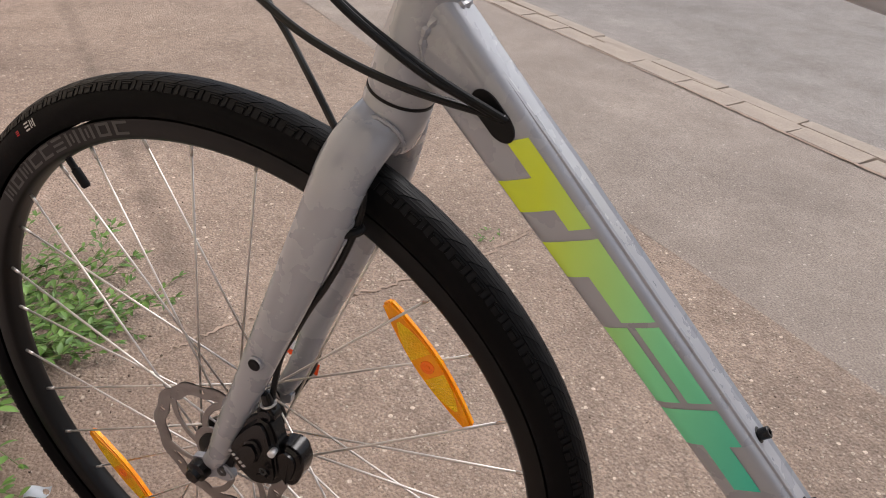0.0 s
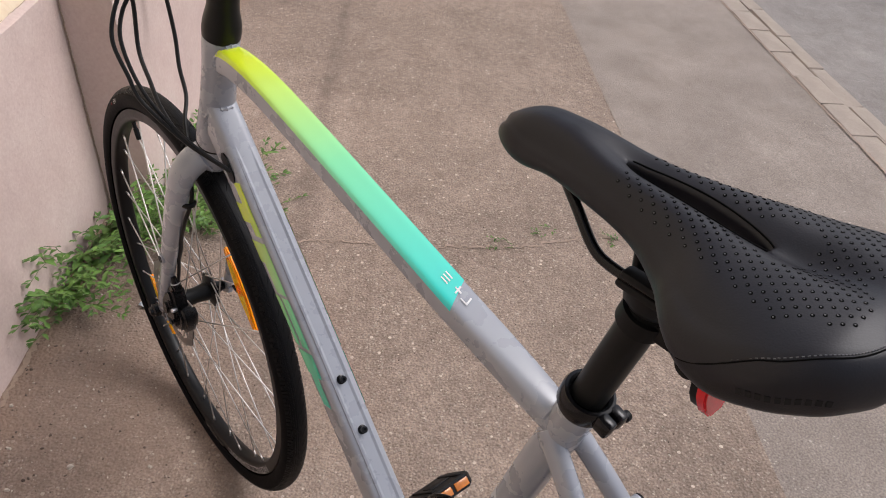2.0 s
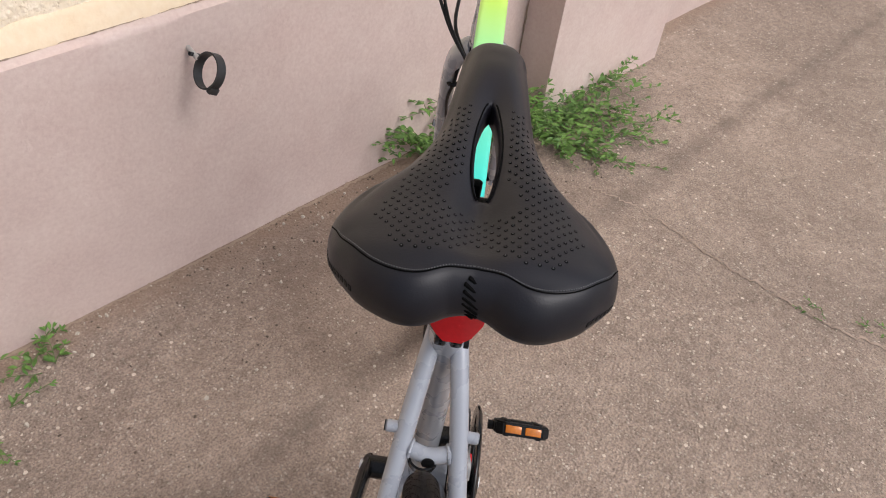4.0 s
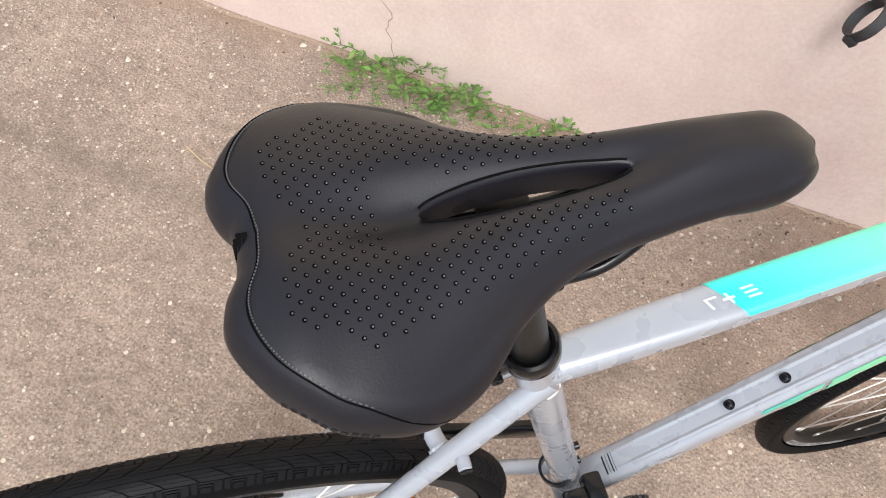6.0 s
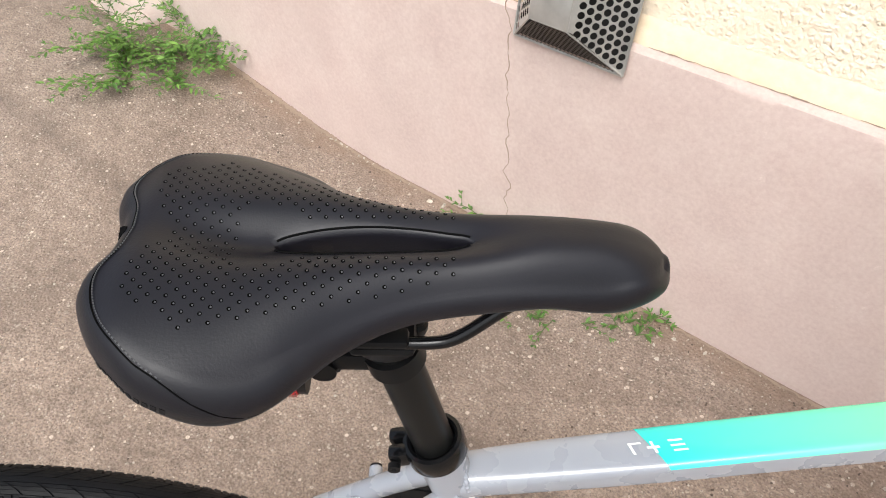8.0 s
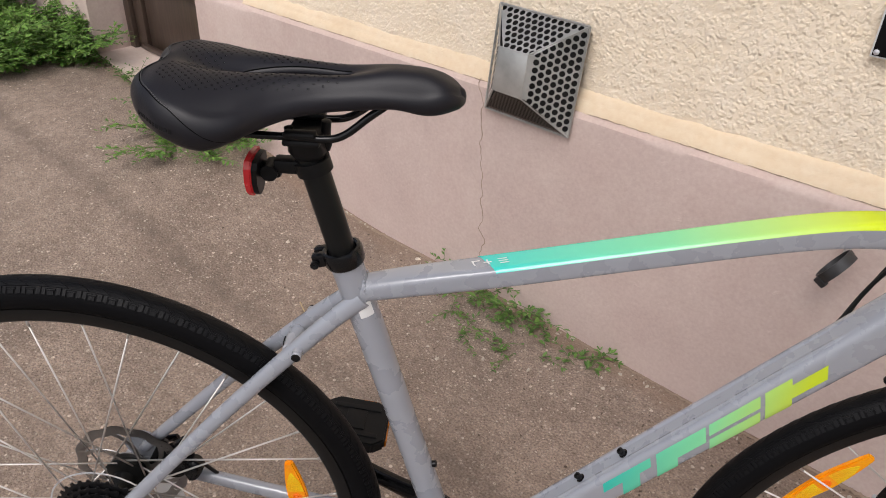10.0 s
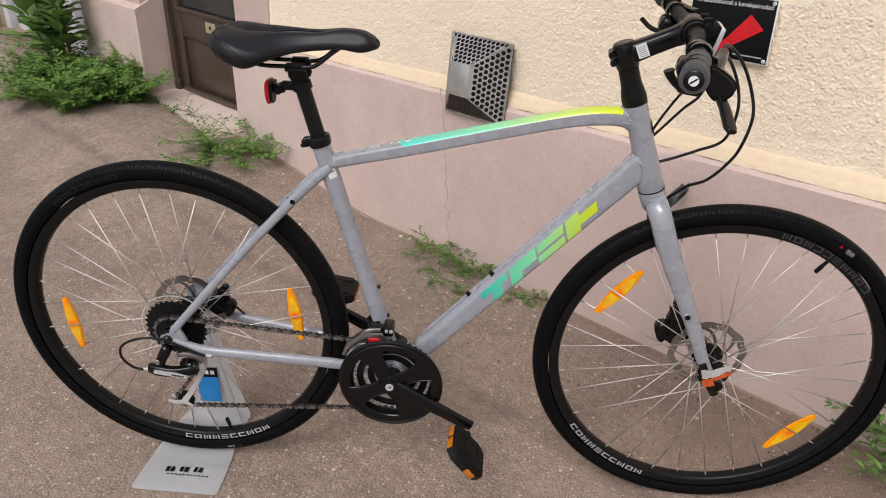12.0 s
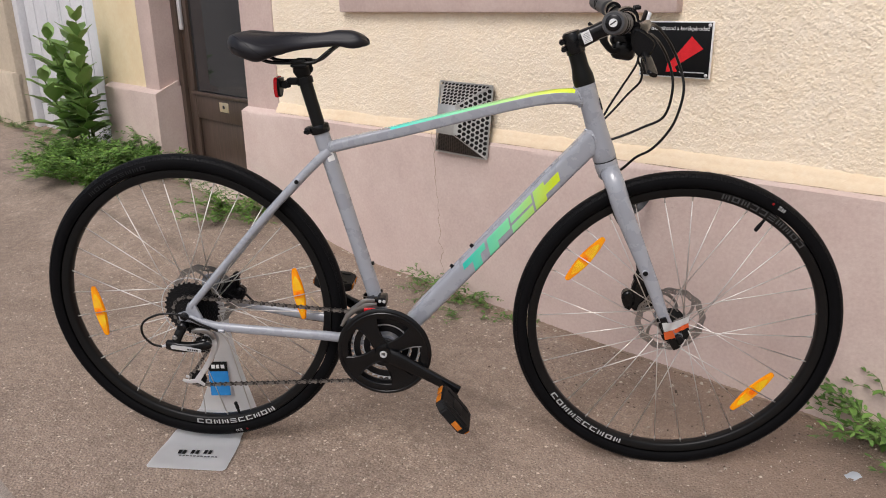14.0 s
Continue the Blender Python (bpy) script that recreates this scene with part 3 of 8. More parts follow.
# brown crumbs of earth and dry leaf along the foot of the wall
verts, faces = [], []
random.seed(19)
for _ in range(760):
    cx, cy = (random.uniform(-2.3, 0.92) if _ < 400 else random.uniform(-0.3, 0.92)), -(0.05 + 0.42 * random.random() ** 1.6)
    chip(cx, cy, 0.0010 + 0.0038 * random.random() ** 2, ground_z(cx, cy) + 0.0006)
for _ in range(4200):
    cx, cy = random.uniform(-2.6, 2.6), -random.uniform(0.1, 1.54)
    chip(cx, cy, 0.0009 + 0.0022 * random.random() ** 3, ground_z(cx, cy) + 0.0003)
me = bpy.data.meshes.new("dry_debris")
me.from_pydata(verts, [], faces)
me.materials.append(M["crumb"])
ob = tagged(new("dry_debris", me), "dark brown crumbs of earth and dry leaf on the pavement", "debris", kind="stuff")
ob.matrix_world = MW

# ---------------------------------------------------------------- the house wall


def ledge_z(s):
    return 0.600 + 0.020 * s


bm = fresh()
box(bm, (-2.204, 0.03, -0.3), (7.0, 0.45, 3.2))
solid("wall_north", bm, M["stucco"], "cream roughcast house wall above a pink plinth", "wall", "structure", m=MW)
bm = fresh()
box(bm, (-3.0, 0.10, 2.15), (-2.14, 0.45, 3.2))
box(bm, (-5.25, 0.10, 2.15), (-3.72, 0.45, 3.2))
solid("wall_lintel", bm, M["stucco"], "cream rendered wall above the doors", "wall", "structure", m=MD)


def rough_skin(x0, x1, z0, z1, y, step, amp, seed):
    """Roughcast: a fine sheet of lumps in front of the wall's core."""
    nx, nz = round((x1 - x0) / step), round((z1 - z0) / step)
    vs, fs = [], []
    for j in range(nz + 1):
        for i in range(nx + 1):
            x, z = x0 + (x1 - x0) * i / nx, z0 + (z1 - z0) * j / nz
            p = V(x, z, seed)
            h = 0.55 * noise.noise(p * 55) + 0.5 * noise.noise(p * 110 + V(3, 1, 0)) + 0.25 * noise.noise(p * 14)
            h = max(-0.25, h)
            vs.append((x, y - amp * h - 0.006 * noise.noise(p * 1.5), z))
    for j in range(nz):
        for i in range(nx):
            a = j * (nx + 1) + i
            fs.append((a, a + 1, a + nx + 2, a + nx + 1))
    me = bpy.data.meshes.new("roughcast")
    me.from_pydata(vs, [], fs)
    me.polygons.foreach_set("use_smooth", [True] * len(fs))
    return me


me = rough_skin(-1.953, 1.2, 0.54, 1.16, 0.001, 0.0052, 0.0034, 1)
me.materials.append(M["stucco"])
ob = tagged(new("roughcast_skin", me), "cream roughcast render with a lumpy surface", "wall", kind="structure")
ob.matrix_world = MW
bm = fresh()
box(bm, (-1.953, -0.004, 1.155), (1.2, 0.05, 3.2))
box(bm, (1.2, -0.004, 0.5), (7.0, 0.05, 3.2))
solid("roughcast_upper", bm, M["stucco"], "cream roughcast render higher on the wall", "wall", "structure", m=MW)


def plinth_piece(name, x0, x1, yf, top, label):
    n = max(2, round((x1 - x0) / 0.03))
    bm = fresh()
    cols = []
    zs = [-0.15, 0.0, 0.08, 0.16, 0.24, 0.32, 0.40, 0.48]
    for i in range(n + 1):
        x = x0 + (x1 - x0) * i / n
        zt = top(x)
        w = 0.0022 * noise.noise(V(x * 13, 1, 0)) + 0.0015 * noise.noise(V(x * 50, 2, 0))
        col = []
        for z in zs + [zt - 0.035]:
            col.append(bm.verts.new((x, yf + 0.004 * noise.noise(V(x * 2.3, z * 2.3, 4)) + 0.0012 * noise.noise(V(x * 17, z * 17, 6)) - 0.006 * (0.5 - z), z)))
        col.append(bm.verts.new((x, yf + 0.001 + w, zt - 0.026)))
        col.append(bm.verts.new((x, yf + 0.012 + w, zt - 0.020)))
        col.append(bm.verts.new((x, 0.10, zt + 0.035)))
        cols.append(col)
    for a, b in zip(cols, cols[1:]):
        for j in range(len(a) - 1):
            bm.faces.new((a[j], b[j], b[j + 1], a[j + 1]))
    for c, flip in ((cols[0], False), (cols[-1], True)):
        back = bm.verts.new((c[0].co.x, 0.10, -0.15))
        loop = c + [back]
        bm.faces.new(loop[::-1] if not flip else loop)
    bmesh.ops.recalc_face_normals(bm, faces=bm.faces)
    return solid(name, bm, M["plinth"], label, "plinth", "structure", m=MW, angle=50)


plinth_piece("plinth_main", -2.204, 0.93, -0.038, ledge_z, "smooth pink rendered plinth with hairline cracks")
plinth_piece("plinth_block", 0.93, 1.575, -0.160, lambda s: 0.62, "projecting pink rendered block of the plinth")
plinth_piece("plinth_far", 1.575, 7.0, -0.040, lambda s: 0.63, "pink rendered plinth further along the wall")
plinth_piece("plinth_pillar", -3.684, -3.046, -0.038, lambda s: 0.558, "pink rendered foot of the pillar beside the door")
# smooth plaster that runs out over the ledge below the roughcast
bm = fresh()
n = 260
rows = []
for i in range(n + 1):
    x = -1.953 + (0.929 + 1.953) * i / n
    zt = ledge_z(x)
    w = 0.0022 * noise.noise(V(x * 13, 1, 0)) + 0.0015 * noise.noise(V(x * 50, 2, 0))
    high = 0.019 + 0.012 * noise.noise(V(x * 3.1, 4, 0)) + 0.004 * noise.noise(V(x * 21, 5, 0))
    rows.append([bm.verts.new(q) for q in ((x, -0.0215 + w, zt - 0.020), (x, -0.0205 + w, zt - 0.0145), (x, -0.013 + 0.5 * w, zt + 0.002), (x, -0.0075, zt + 0.5 * high), (x, -0.0045, zt + high), (x, 0.004, zt + high + 0.006))])
for a, b in zip(rows, rows[1:]):
    for j in range(5):
        bm.faces.new((a[j], b[j], b[j + 1], a[j + 1]))
solid("plaster_fillet", bm, M["fillet"], "smooth cream plaster edge below the roughcast", "wall", "structure", m=MW, angle=60)
# open joint between that plaster and the ledge, broken here and there
bm = fresh()
for k in range(16):
    x0 = -1.93 + 0.178 * k + 0.05 * noise.noise(V(k, 3, 1))
    n = 22
    pts = [V(x0 + 0.15 * i / n, -0.0225 + 0.002 * noise.noise(V(k, i * 0.5, 3)), ledge_z(x0 + 0.15 * i / n) - 0.0165 + 0.002 * noise.noise(V(k * 3, i * 0.35, 8))) for i in range(n + 1)]
    tube(bm, pts, [0.0004 + 0.0022 * abs(noise.noise(V(k * 7, i * 0.4, 5))) * math.sin(math.pi * i / n) for i in range(n + 1)], 6)
solid("ledge_joint", bm, M["sand"], "dark crumbling joint between plaster and ledge", "crack", "structure", m=MW)
# dark joint in the corner of the projecting block
bm = fresh()
pts = [V(0.9285 + 0.0035 * noise.noise(V(1, i * 0.5, 2)), -0.042 + 0.002 * noise.noise(V(4, i * 0.7, 2)) - 0.006 * (0.5 - 0.58 + i * 0.012), 0.58 - i * 0.012) for i in range(48)]
tube(bm, pts, [0.0016 + 0.0016 * abs(noise.noise(V(9, i * 0.9, 0))) for i in range(48)], 6)
solid("plinth_joint", bm, M["sand"], "dark open joint beside the projecting block", "crack", "structure", m=MW)
# crack in the plinth under the vent
bm = fresh()
pts = []
for i in range(46):
    z = 0.575 - i * 0.0125
    x = -0.972 + 0.018 * noise.noise(V(0, i * 0.33, 2)) + 0.007 * noise.noise(V(3, i * 1.1, 2)) + 0.0012 * i
    pts.append(V(x, -0.0380 + 0.004 * noise.noise(V(x * 2.3, z * 2.3, 4)) - 0.006 * (0.5 - z), z))
tube(bm, pts, [0.0009 + 0.0007 * random.random() for _ in pts], 5)
solid("plinth_crack", bm, M["sand"], "hairline crack down the pink plinth", "crack", "structure", m=MW)

# painted bands beside the door, pillar above its foot
bm = fresh()
box(bm, (-2.139, -0.002, 0.45), (-1.89, 0.10, 2.3), 0.004)
solid("door_band", bm, M["band"], "mauve painted plaster band beside the door", "trim", "structure", m=MD)
bm = fresh()
box(bm, (-3.16, 0.0, 0.50), (-3.0, 0.45, 2.3), 0.004)
solid("pillar_band", bm, M["band"], "mauve painted plaster edge of the pillar", "trim", "structure", m=MD)
bm = fresh()
box(bm, (-3.72, 0.008, 0.50), (-3.16, 0.45, 2.3), 0.004)
solid("wall_pillar", bm, M["ochre"], "cream and ochre rendered pillar between two doors", "wall", "structure", m=MD)
bm = fresh()
box(bm, (-3.62, 0.08, -0.2), (-2.984, 0.118, 0.566), 0.004)
solid("wall_pillar_core", bm, M["plinth"], "pink rendered foot of the pillar", "wall", "structure", m=MD)
# window surround, of which only the underside shows
bm = fresh()
box(bm, (-1.463, -0.030, 0.0), (-0.092, 0.04, 0.16), 0.006)
for v in bm.verts:
    v.co.z += 0.984 + 0.010 * (v.co.x + 0.092)
solid("window_surround", bm, M["band"], "mauve rendered band under a window", "trim", "structure", m=MW)

# door_1: dark brown glazed door in the recess
door = thing("door_1", "closed dark brown wooden door with glass above a panel", "door", kind="structure", m=MD)
bm = fresh()
box(bm, (-3.0, 0.115, 0.05), (-2.945, 0.20, 2.15), 0.006)
box(bm, (-2.195, 0.115, 0.05), (-2.14, 0.20, 2.15), 0.006)
box(bm, (-2.945, 0.115, 2.08), (-2.195, 0.20, 2.15), 0.006)
part("door_frame", bm, M["wood"], door)
bm = fresh()
box(bm, (-2.942, 0.135, 0.07), (-2.87, 0.175, 2.08), 0.004)
box(bm, (-2.27, 0.135, 0.07), (-2.198, 0.175, 2.08), 0.004)
box(bm, (-2.87, 0.136, 0.40), (-2.27, 0.174, 0.53), 0.004)
box(bm, (-2.87, 0.136, 0.07), (-2.27, 0.174, 0.13), 0.004)
box(bm, (-2.87, 0.136, 1.98), (-2.27, 0.174, 2.08), 0.004)
box(bm, (-2.90, 0.125, 0.525), (-2.24, 0.14, 0.545), 0.004)
box(bm, (-2.90, 0.122, 0.12), (-2.24, 0.14, 0.145), 0.005)
part("door_leaf", bm, M["wood"], door)
bm = fresh()
box(bm, (-2.87, 0.152, 0.13), (-2.27, 0.168, 0.40), 0.003)
part("panel", bm, M["wood"], door)
bm = fresh()
box(bm, (-2.87, 0.150, 0.53), (-2.27, 0.156, 1.98))
part("pane", bm, M["glass"], door, "dark reflecting glass pane")
bm = fresh()
box(bm, (-2.63, 0.131, 0.455), (-2.545, 0.1375, 0.505), 0.003)
for zz in (0.463, 0.497):
    lathe(bm, (-2.62, 0.132, zz - 0.0), (0, -1, 0), [(0, 0.003), (0.002, 0.003), (0.003, 0)], 10)
plate = part("lock_plate", bm, M["brass"], door, "worn brass lock plate")
bm = fresh()
lathe(bm, (-2.585, 0.1315, 0.482), (0, -1, 0), [(0, 0.009), (0.003, 0.009), (0.004, 0.004), (0.002, 0.0)], 14)
part("keyhole", bm, M["iron"], plate)
bm = fresh()
box(bm, (-2.935, 0.118, 0.86), (-2.905, 0.134, 1.06), 0.005)
part("push_plate", bm, M["silver"], door, "white metal push plate")
bm = fresh()
prism(bm, [(-3.0, 0.14), (-3.0, -0.035), (-2.9, -0.042), (-2.56, -0.09), (-2.25, -0.135), (-2.18, -0.125), (-2.15, -0.045), (-2.14, 0.14)], 0.17, Matrix.Translation((0, 0, -0.055)))
solid("door_step", bm, M["step"], "worn concrete doorstep in front of the brown door", "step", "structure", m=MD)
# near-black slab put in for the unlit inside; no room is built
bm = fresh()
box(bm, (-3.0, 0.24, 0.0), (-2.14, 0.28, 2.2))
solid("door_back", bm, M["dark"], "dark sheet for the unlit room behind the glazed door", "wall", "structure", m=MD)

# door_2: white garage door, and the old wall beyond it
gate = thing("door_2", "white painted metal garage door, scuffed at its foot", "garage door", kind="structure", m=MD)
bm = fresh()
box(bm, (-3.86, 0.06, -0.05), (-3.72, 0.20, 2.2), 0.006)
box(bm, (-5.25, 0.06, -0.05), (-5.16, 0.20, 2.2), 0.006)
part("door_frame", bm, M["white_paint"], gate)
for k, (x0, x1) in enumerate(((-5.155, -4.515), (-4.50, -3.865))):
    bm = fresh()
    box(bm, (x0, 0.11, 0.02), (x1, 0.15, 2.15), 0.004)
    w = (x1 - x0) / 3
    for j in range(3):
        box(bm, (x0 + j * w + 0.02, 0.104, 0.1), (x0 + (j + 1) * w - 0.02, 0.112, 2.05), 0.003)
    part("door_leaf", bm, M["white_paint"], gate)
bm = fresh()
box(bm, (-12, 0.0, -0.2), (-5.25, 0.45, 3.2), 0.01)
solid("wall_far", bm, M["beige"], "old stained beige rendered wall", "wall", "structure", m=MD)
bm = fresh()
box(bm, (-12, -0.03, -0.2), (-5.25, 0.05, 0.50), 0.012)
solid("plinth_old", bm, M["beige"], "old stained beige plinth", "plinth", "structure", m=MD)

# ---------------------------------------------------------------- fittings on the wall
vent = thing("wall_vent", "zinc ventilation hood with punched round holes", "vent", m=MW @ pose(-0.826, -0.024, 0.632, -7, 0, 0))
bw, bh, fw, fh, dep = 0.117, 0.119, 0.039, 0.047, 0.086
fx = -0.010


def punched(bm, wb, wf, H, m, pitch, hole):
    """A tapering sheet, 2 wb wide at its foot and 2 wf at its head, pierced by holes in a honeycomb."""
    def place(u, v):
        v = max(0.0, min(H, v))
        w = wb + (wf - wb) * v / H
        return m @ V(max(-w, min(w, u)), v, 0)

    rowh = pitch * 0.8660254
    for j in range(-1, int(H / rowh) + 2):
        for i in range(-int(wb / pitch) - 2, int(wb / pitch) + 3):
            cu, cv = (i + (0.5 if j % 2 else 0)) * pitch, (j + 0.62) * rowh
            hexa = [(cu + pitch * 0.57735 * math.sin(2 * math.pi * k / 12) / max(math.cos((2 * math.pi * k / 12) % (math.pi / 3) - math.pi / 6), 0.1) * 0.8660254, cv + pitch * 0.57735 * math.cos(2 * math.pi * k / 12) / max(math.cos((2 * math.pi * k / 12) % (math.pi / 3) - math.pi / 6), 0.1) * 0.8660254) for k in range(12)]
            w = wb + (wf - wb) * cv / H
            outer = [bm.verts.new(place(*q)) for q in hexa]
            if hole < cv < H - hole and abs(cu) < w - hole * 1.25:
                inner = [bm.verts.new(m @ V(cu + hole * math.sin(2 * math.pi * k / 12), cv + hole * math.cos(2 * math.pi * k / 12), 0)) for k in range(12)]
                for k in range(12):
                    k2 = (k + 1) % 12
                    bm.faces.new((outer[k], outer[k2], inner[k2], inner[k]))
            else:
                bm.faces.new(outer)
    bmesh.ops.dissolve_degenerate(bm, dist=0.00002, edges=bm.edges[:])
    return bm


B4 = [V(-bw, -0.012, -bh), V(bw, -0.012, -bh), V(bw, -0.012, bh), V(-bw, -0.012, bh)]
F4 = [V(fx - fw, -dep, -fh), V(fx + fw, -dep, -fh), V(fx + fw, -dep, fh), V(fx - fw, -dep, fh)]
for k in range(4):
    k2 = (k + 1) % 4
    foot, head = (B4[k] + B4[k2]) / 2, (F4[k] + F4[k2]) / 2
    up = head - foot
    across = (B4[k2] - B4[k]).normalized()
    m = frame_of(foot, across, across.cross(up))
    if (m.to_3x3() @ V(0, 1, 0)).dot(up) < 0:
        m = m @ Matrix.Rotation(math.pi, 4, "X")
    bm = fresh()
    punched(bm, (B4[k2] - B4[k]).length / 2, (F4[k2] - F4[k]).length / 2, up.length, m, *((0.0085, 0.0030) if k == 0 else (0.0168, 0.0065)))
    bmesh.ops.recalc_face_normals(bm, faces=bm.faces)
    # the underside (k == 0) takes the sheet darkened for its shade
    part("punched_face", bm, M["shaded_rust"] if k == 0 else M["zinc"], vent)
bm = fresh()
box(bm, (fx - fw, -dep - 0.0015, -fh), (fx + fw, -dep + 0.001, fh), 0.0006)
part("front_plate", bm, M["zinc"], vent, "plain zinc front plate")
bm = fresh()
for k in range(4):
    tube(bm, [B4[k], F4[k]], 0.0022, 6)
    tube(bm, [F4[k], F4[(k + 1) % 4]], 0.0018, 6)
    tube(bm, [B4[k], B4[(k + 1) % 4]], 0.003, 6)
part("edge_frame", bm, M["zinc"], vent)
# solid near-black sheet paints the shade inside the hood
bm = fresh()
box(bm, (-bw + 0.003, -0.006, -bh + 0.003), (bw - 0.003, -0.001, bh - 0.003))
part("backing", bm, M["dark"], vent, "dark sheet for the shade behind the punched holes")

# sign with an arrow
sign = thing("wall_sign", "black wall sign with white writing and a red arrow", "sign", m=MW @ pose(-0.094, -0.004, 0.892, 0, -0.6, 0))
bm = fresh()
box(bm, (-0.1005, -0.011, -0.0715), (0.1005, -0.004, 0.0715), 0.0015)
part("edge", bm, M["white"], sign, "pale sign edge")
bm = fresh()
box(bm, (-0.0975, -0.0125, -0.0685), (0.0975, -0.009, 0.0685), 0.001)
part("plate", bm, M["black_satin"], sign)


def flat(bm, outline, y0, h=0.0008):
    prism(bm, outline, h, Matrix(((1, 0, 0, 0), (0, 0, -1, y0), (0, 1, 0, 0), (0, 0, 0, 1))))
    return bm


bm = fresh()
flat(bm, [(0.0456, 0.0343), (0.0790, 0.0040), (0.004, -0.0440), (0.012, -0.0560), (-0.0205, -0.0575), (-0.0150, -0.0245), (-0.0080, -0.0300)], -0.0128)
part("arrow", bm, M["red"], sign, "red arrow pointing down to the lock ring")
tc = bpy.data.curves.new("sign_text", "FONT")
tc.body, tc.size, tc.align_x, tc.align_y, tc.extrude = "Ide lakatolhatod a kerékpárodat!", 0.0142, "CENTER", "CENTER", 0.0003
to = bpy.data.objects.new("sign_text", tc)
scene.collection.objects.link(to)
bpy.context.view_layer.update()
tm = bpy.data.meshes.new_from_object(to.evaluated_get(bpy.context.evaluated_depsgraph_get()))
bpy.data.objects.remove(to)
tm.materials.clear()
tm.materials.append(M["white"])
span = max(v.co.x for v in tm.vertices) - min(v.co.x for v in tm.vertices)
tm.transform(Matrix.Translation((0, -0.0132, 0.0535)) @ Matrix.Rotation(radians(90), 4, "X") @ Matrix.Diagonal((0.183 / span, 1, 1, 1)))
o = new("writing", tm)
o.parent = sign
bm = fresh()
x = 0.018
for w in (0.010, 0.034, 0.020):
    box(bm, (x, -0.0131, -0.0575), (x + w, -0.0124, -0.0548))
    x += w + 0.002
part("small_writing", bm, M["pale_print"], sign, "small unreadable white line of writing")
for sx in (-1, 1):
    for sz in (-1, 1):
        bm = fresh()
        lathe(bm, (sx * 0.0915, -0.0122, sz * 0.0625), (0, -1, 0), [(0, 0.0048), (0.0018, 0.0044), (0.003, 0.0025), (0.0033, 0)], 16)
        part("screw", bm, M["silver"], sign)

# rings for locking bicycles: a hinged band on a short bar, its plane square to the wall


def lock_ring(rb, out, phi, r, neck, label):
    out = Vector(out).normalized()
    u = V(0.787, -0.617, 0)
    ax = (u * math.cos(radians(phi)) + V(0, 0, 1) * math.sin(radians(phi))).normalized()
    rc = Vector(rb) + out * (r + neck)
    ring = thing("lock_ring", label, "lock ring", "rings for locking bicycles")
    bm = fresh()
    tube(bm, [Vector(rb), rc - out * (r - 0.002)], 0.0052, 12)
    part("bar", bm, M["zinc"], ring, "grey steel bar")
    bm = fresh()
    lathe(bm, rb, out, [(-0.02, 0.013), (0.004, 0.013), (0.006, 0.009), (0.006, 0)], 16)
    part("wall_flange", bm, M["iron"], ring)
    bm = fresh()
    lathe(bm, rc, ax, [(-0.009, r - 0.003), (-0.009, r), (0.009, r), (0.009, r - 0.003)], 44, closed=True)
    part("band", bm, M["iron"], ring)
    side = ax.cross(out)
    bm = fresh()
    box(bm, (-0.007, -0.005, -0.010), (0.007, 0.005, 0.010), 0.002, frame_of(rc + (out * 0.8 + side * 0.6) * (r + 0.001), side, ax))
    part("clasp", bm, M["iron"], ring)
    bm = fresh()
    lathe(bm, rc - out * (r + 0.014) - ax * 0.011, ax, [(0, 0.004), (0.022, 0.004), (0.022, 0)], 10)
    part("bolt", bm, M["iron"], ring)
    return ring


lock_ring((1.122, 0.545, 0.512), (-0.600, -0.760, -0.26), -30, 0.0345, 0.044, "black iron locking ring on a bar in the plinth")
lock_ring((2.022, -0.331, 0.545), (-0.617, -0.787, -0.03), -20, 0.0370, 0.030, "black iron locking ring on the plinth block")

# ---------------------------------------------------------------- the bicycle
RA, FA, BB = V(0.011, 0, 0.371), V(1.084, 0, 0.345), V(0.454, 0, 0.299)
R_TYRE = 0.349
bike = thing("bicycle", "grey aluminium hybrid bicycle with green gradient decals in a stand", "bicycle", m=pose(0, -0.003, 0, 0.6, 0, 0.5))
rnd = random.Random(5)


def sweep_frames(pts, secs, side=(0, 1, 0)):
    pts = [Vector(p) for p in pts]
    secs = lerp_list(secs, len(pts)) if len(secs) != len(pts) else secs
    out = []
    for i, p in enumerate(pts):
        t = (pts[min(i + 1, len(pts) - 1)] - pts[max(i - 1, 0)]).normalized()
        s = Vector(side)
        s = (s - t * s.dot(t)).normalized()
        out.append((p, s, t.cross(s), secs[i]))
    return out


def on_tube(fr, f, th, off):
    """The point at the share f of the tube's length and the angle th of its section, off above the surface."""
    x = f * (len(fr) - 1)
    i = min(int(x), len(fr) - 2)
    t = x - i
    pts = []
    for p, s, nrm, (a, b, pw) in (fr[i], fr[i + 1]):
        c, d = math.cos(th), math.sin(th)
        c = math.copysign(abs(c) ** (2 / pw), c)
        d = math.copysign(abs(d) ** (2 / pw), d)
        pts.append(p + s * (a + off) * c + nrm * (b + off) * d)
    return pts[0].lerp(pts[1], t)


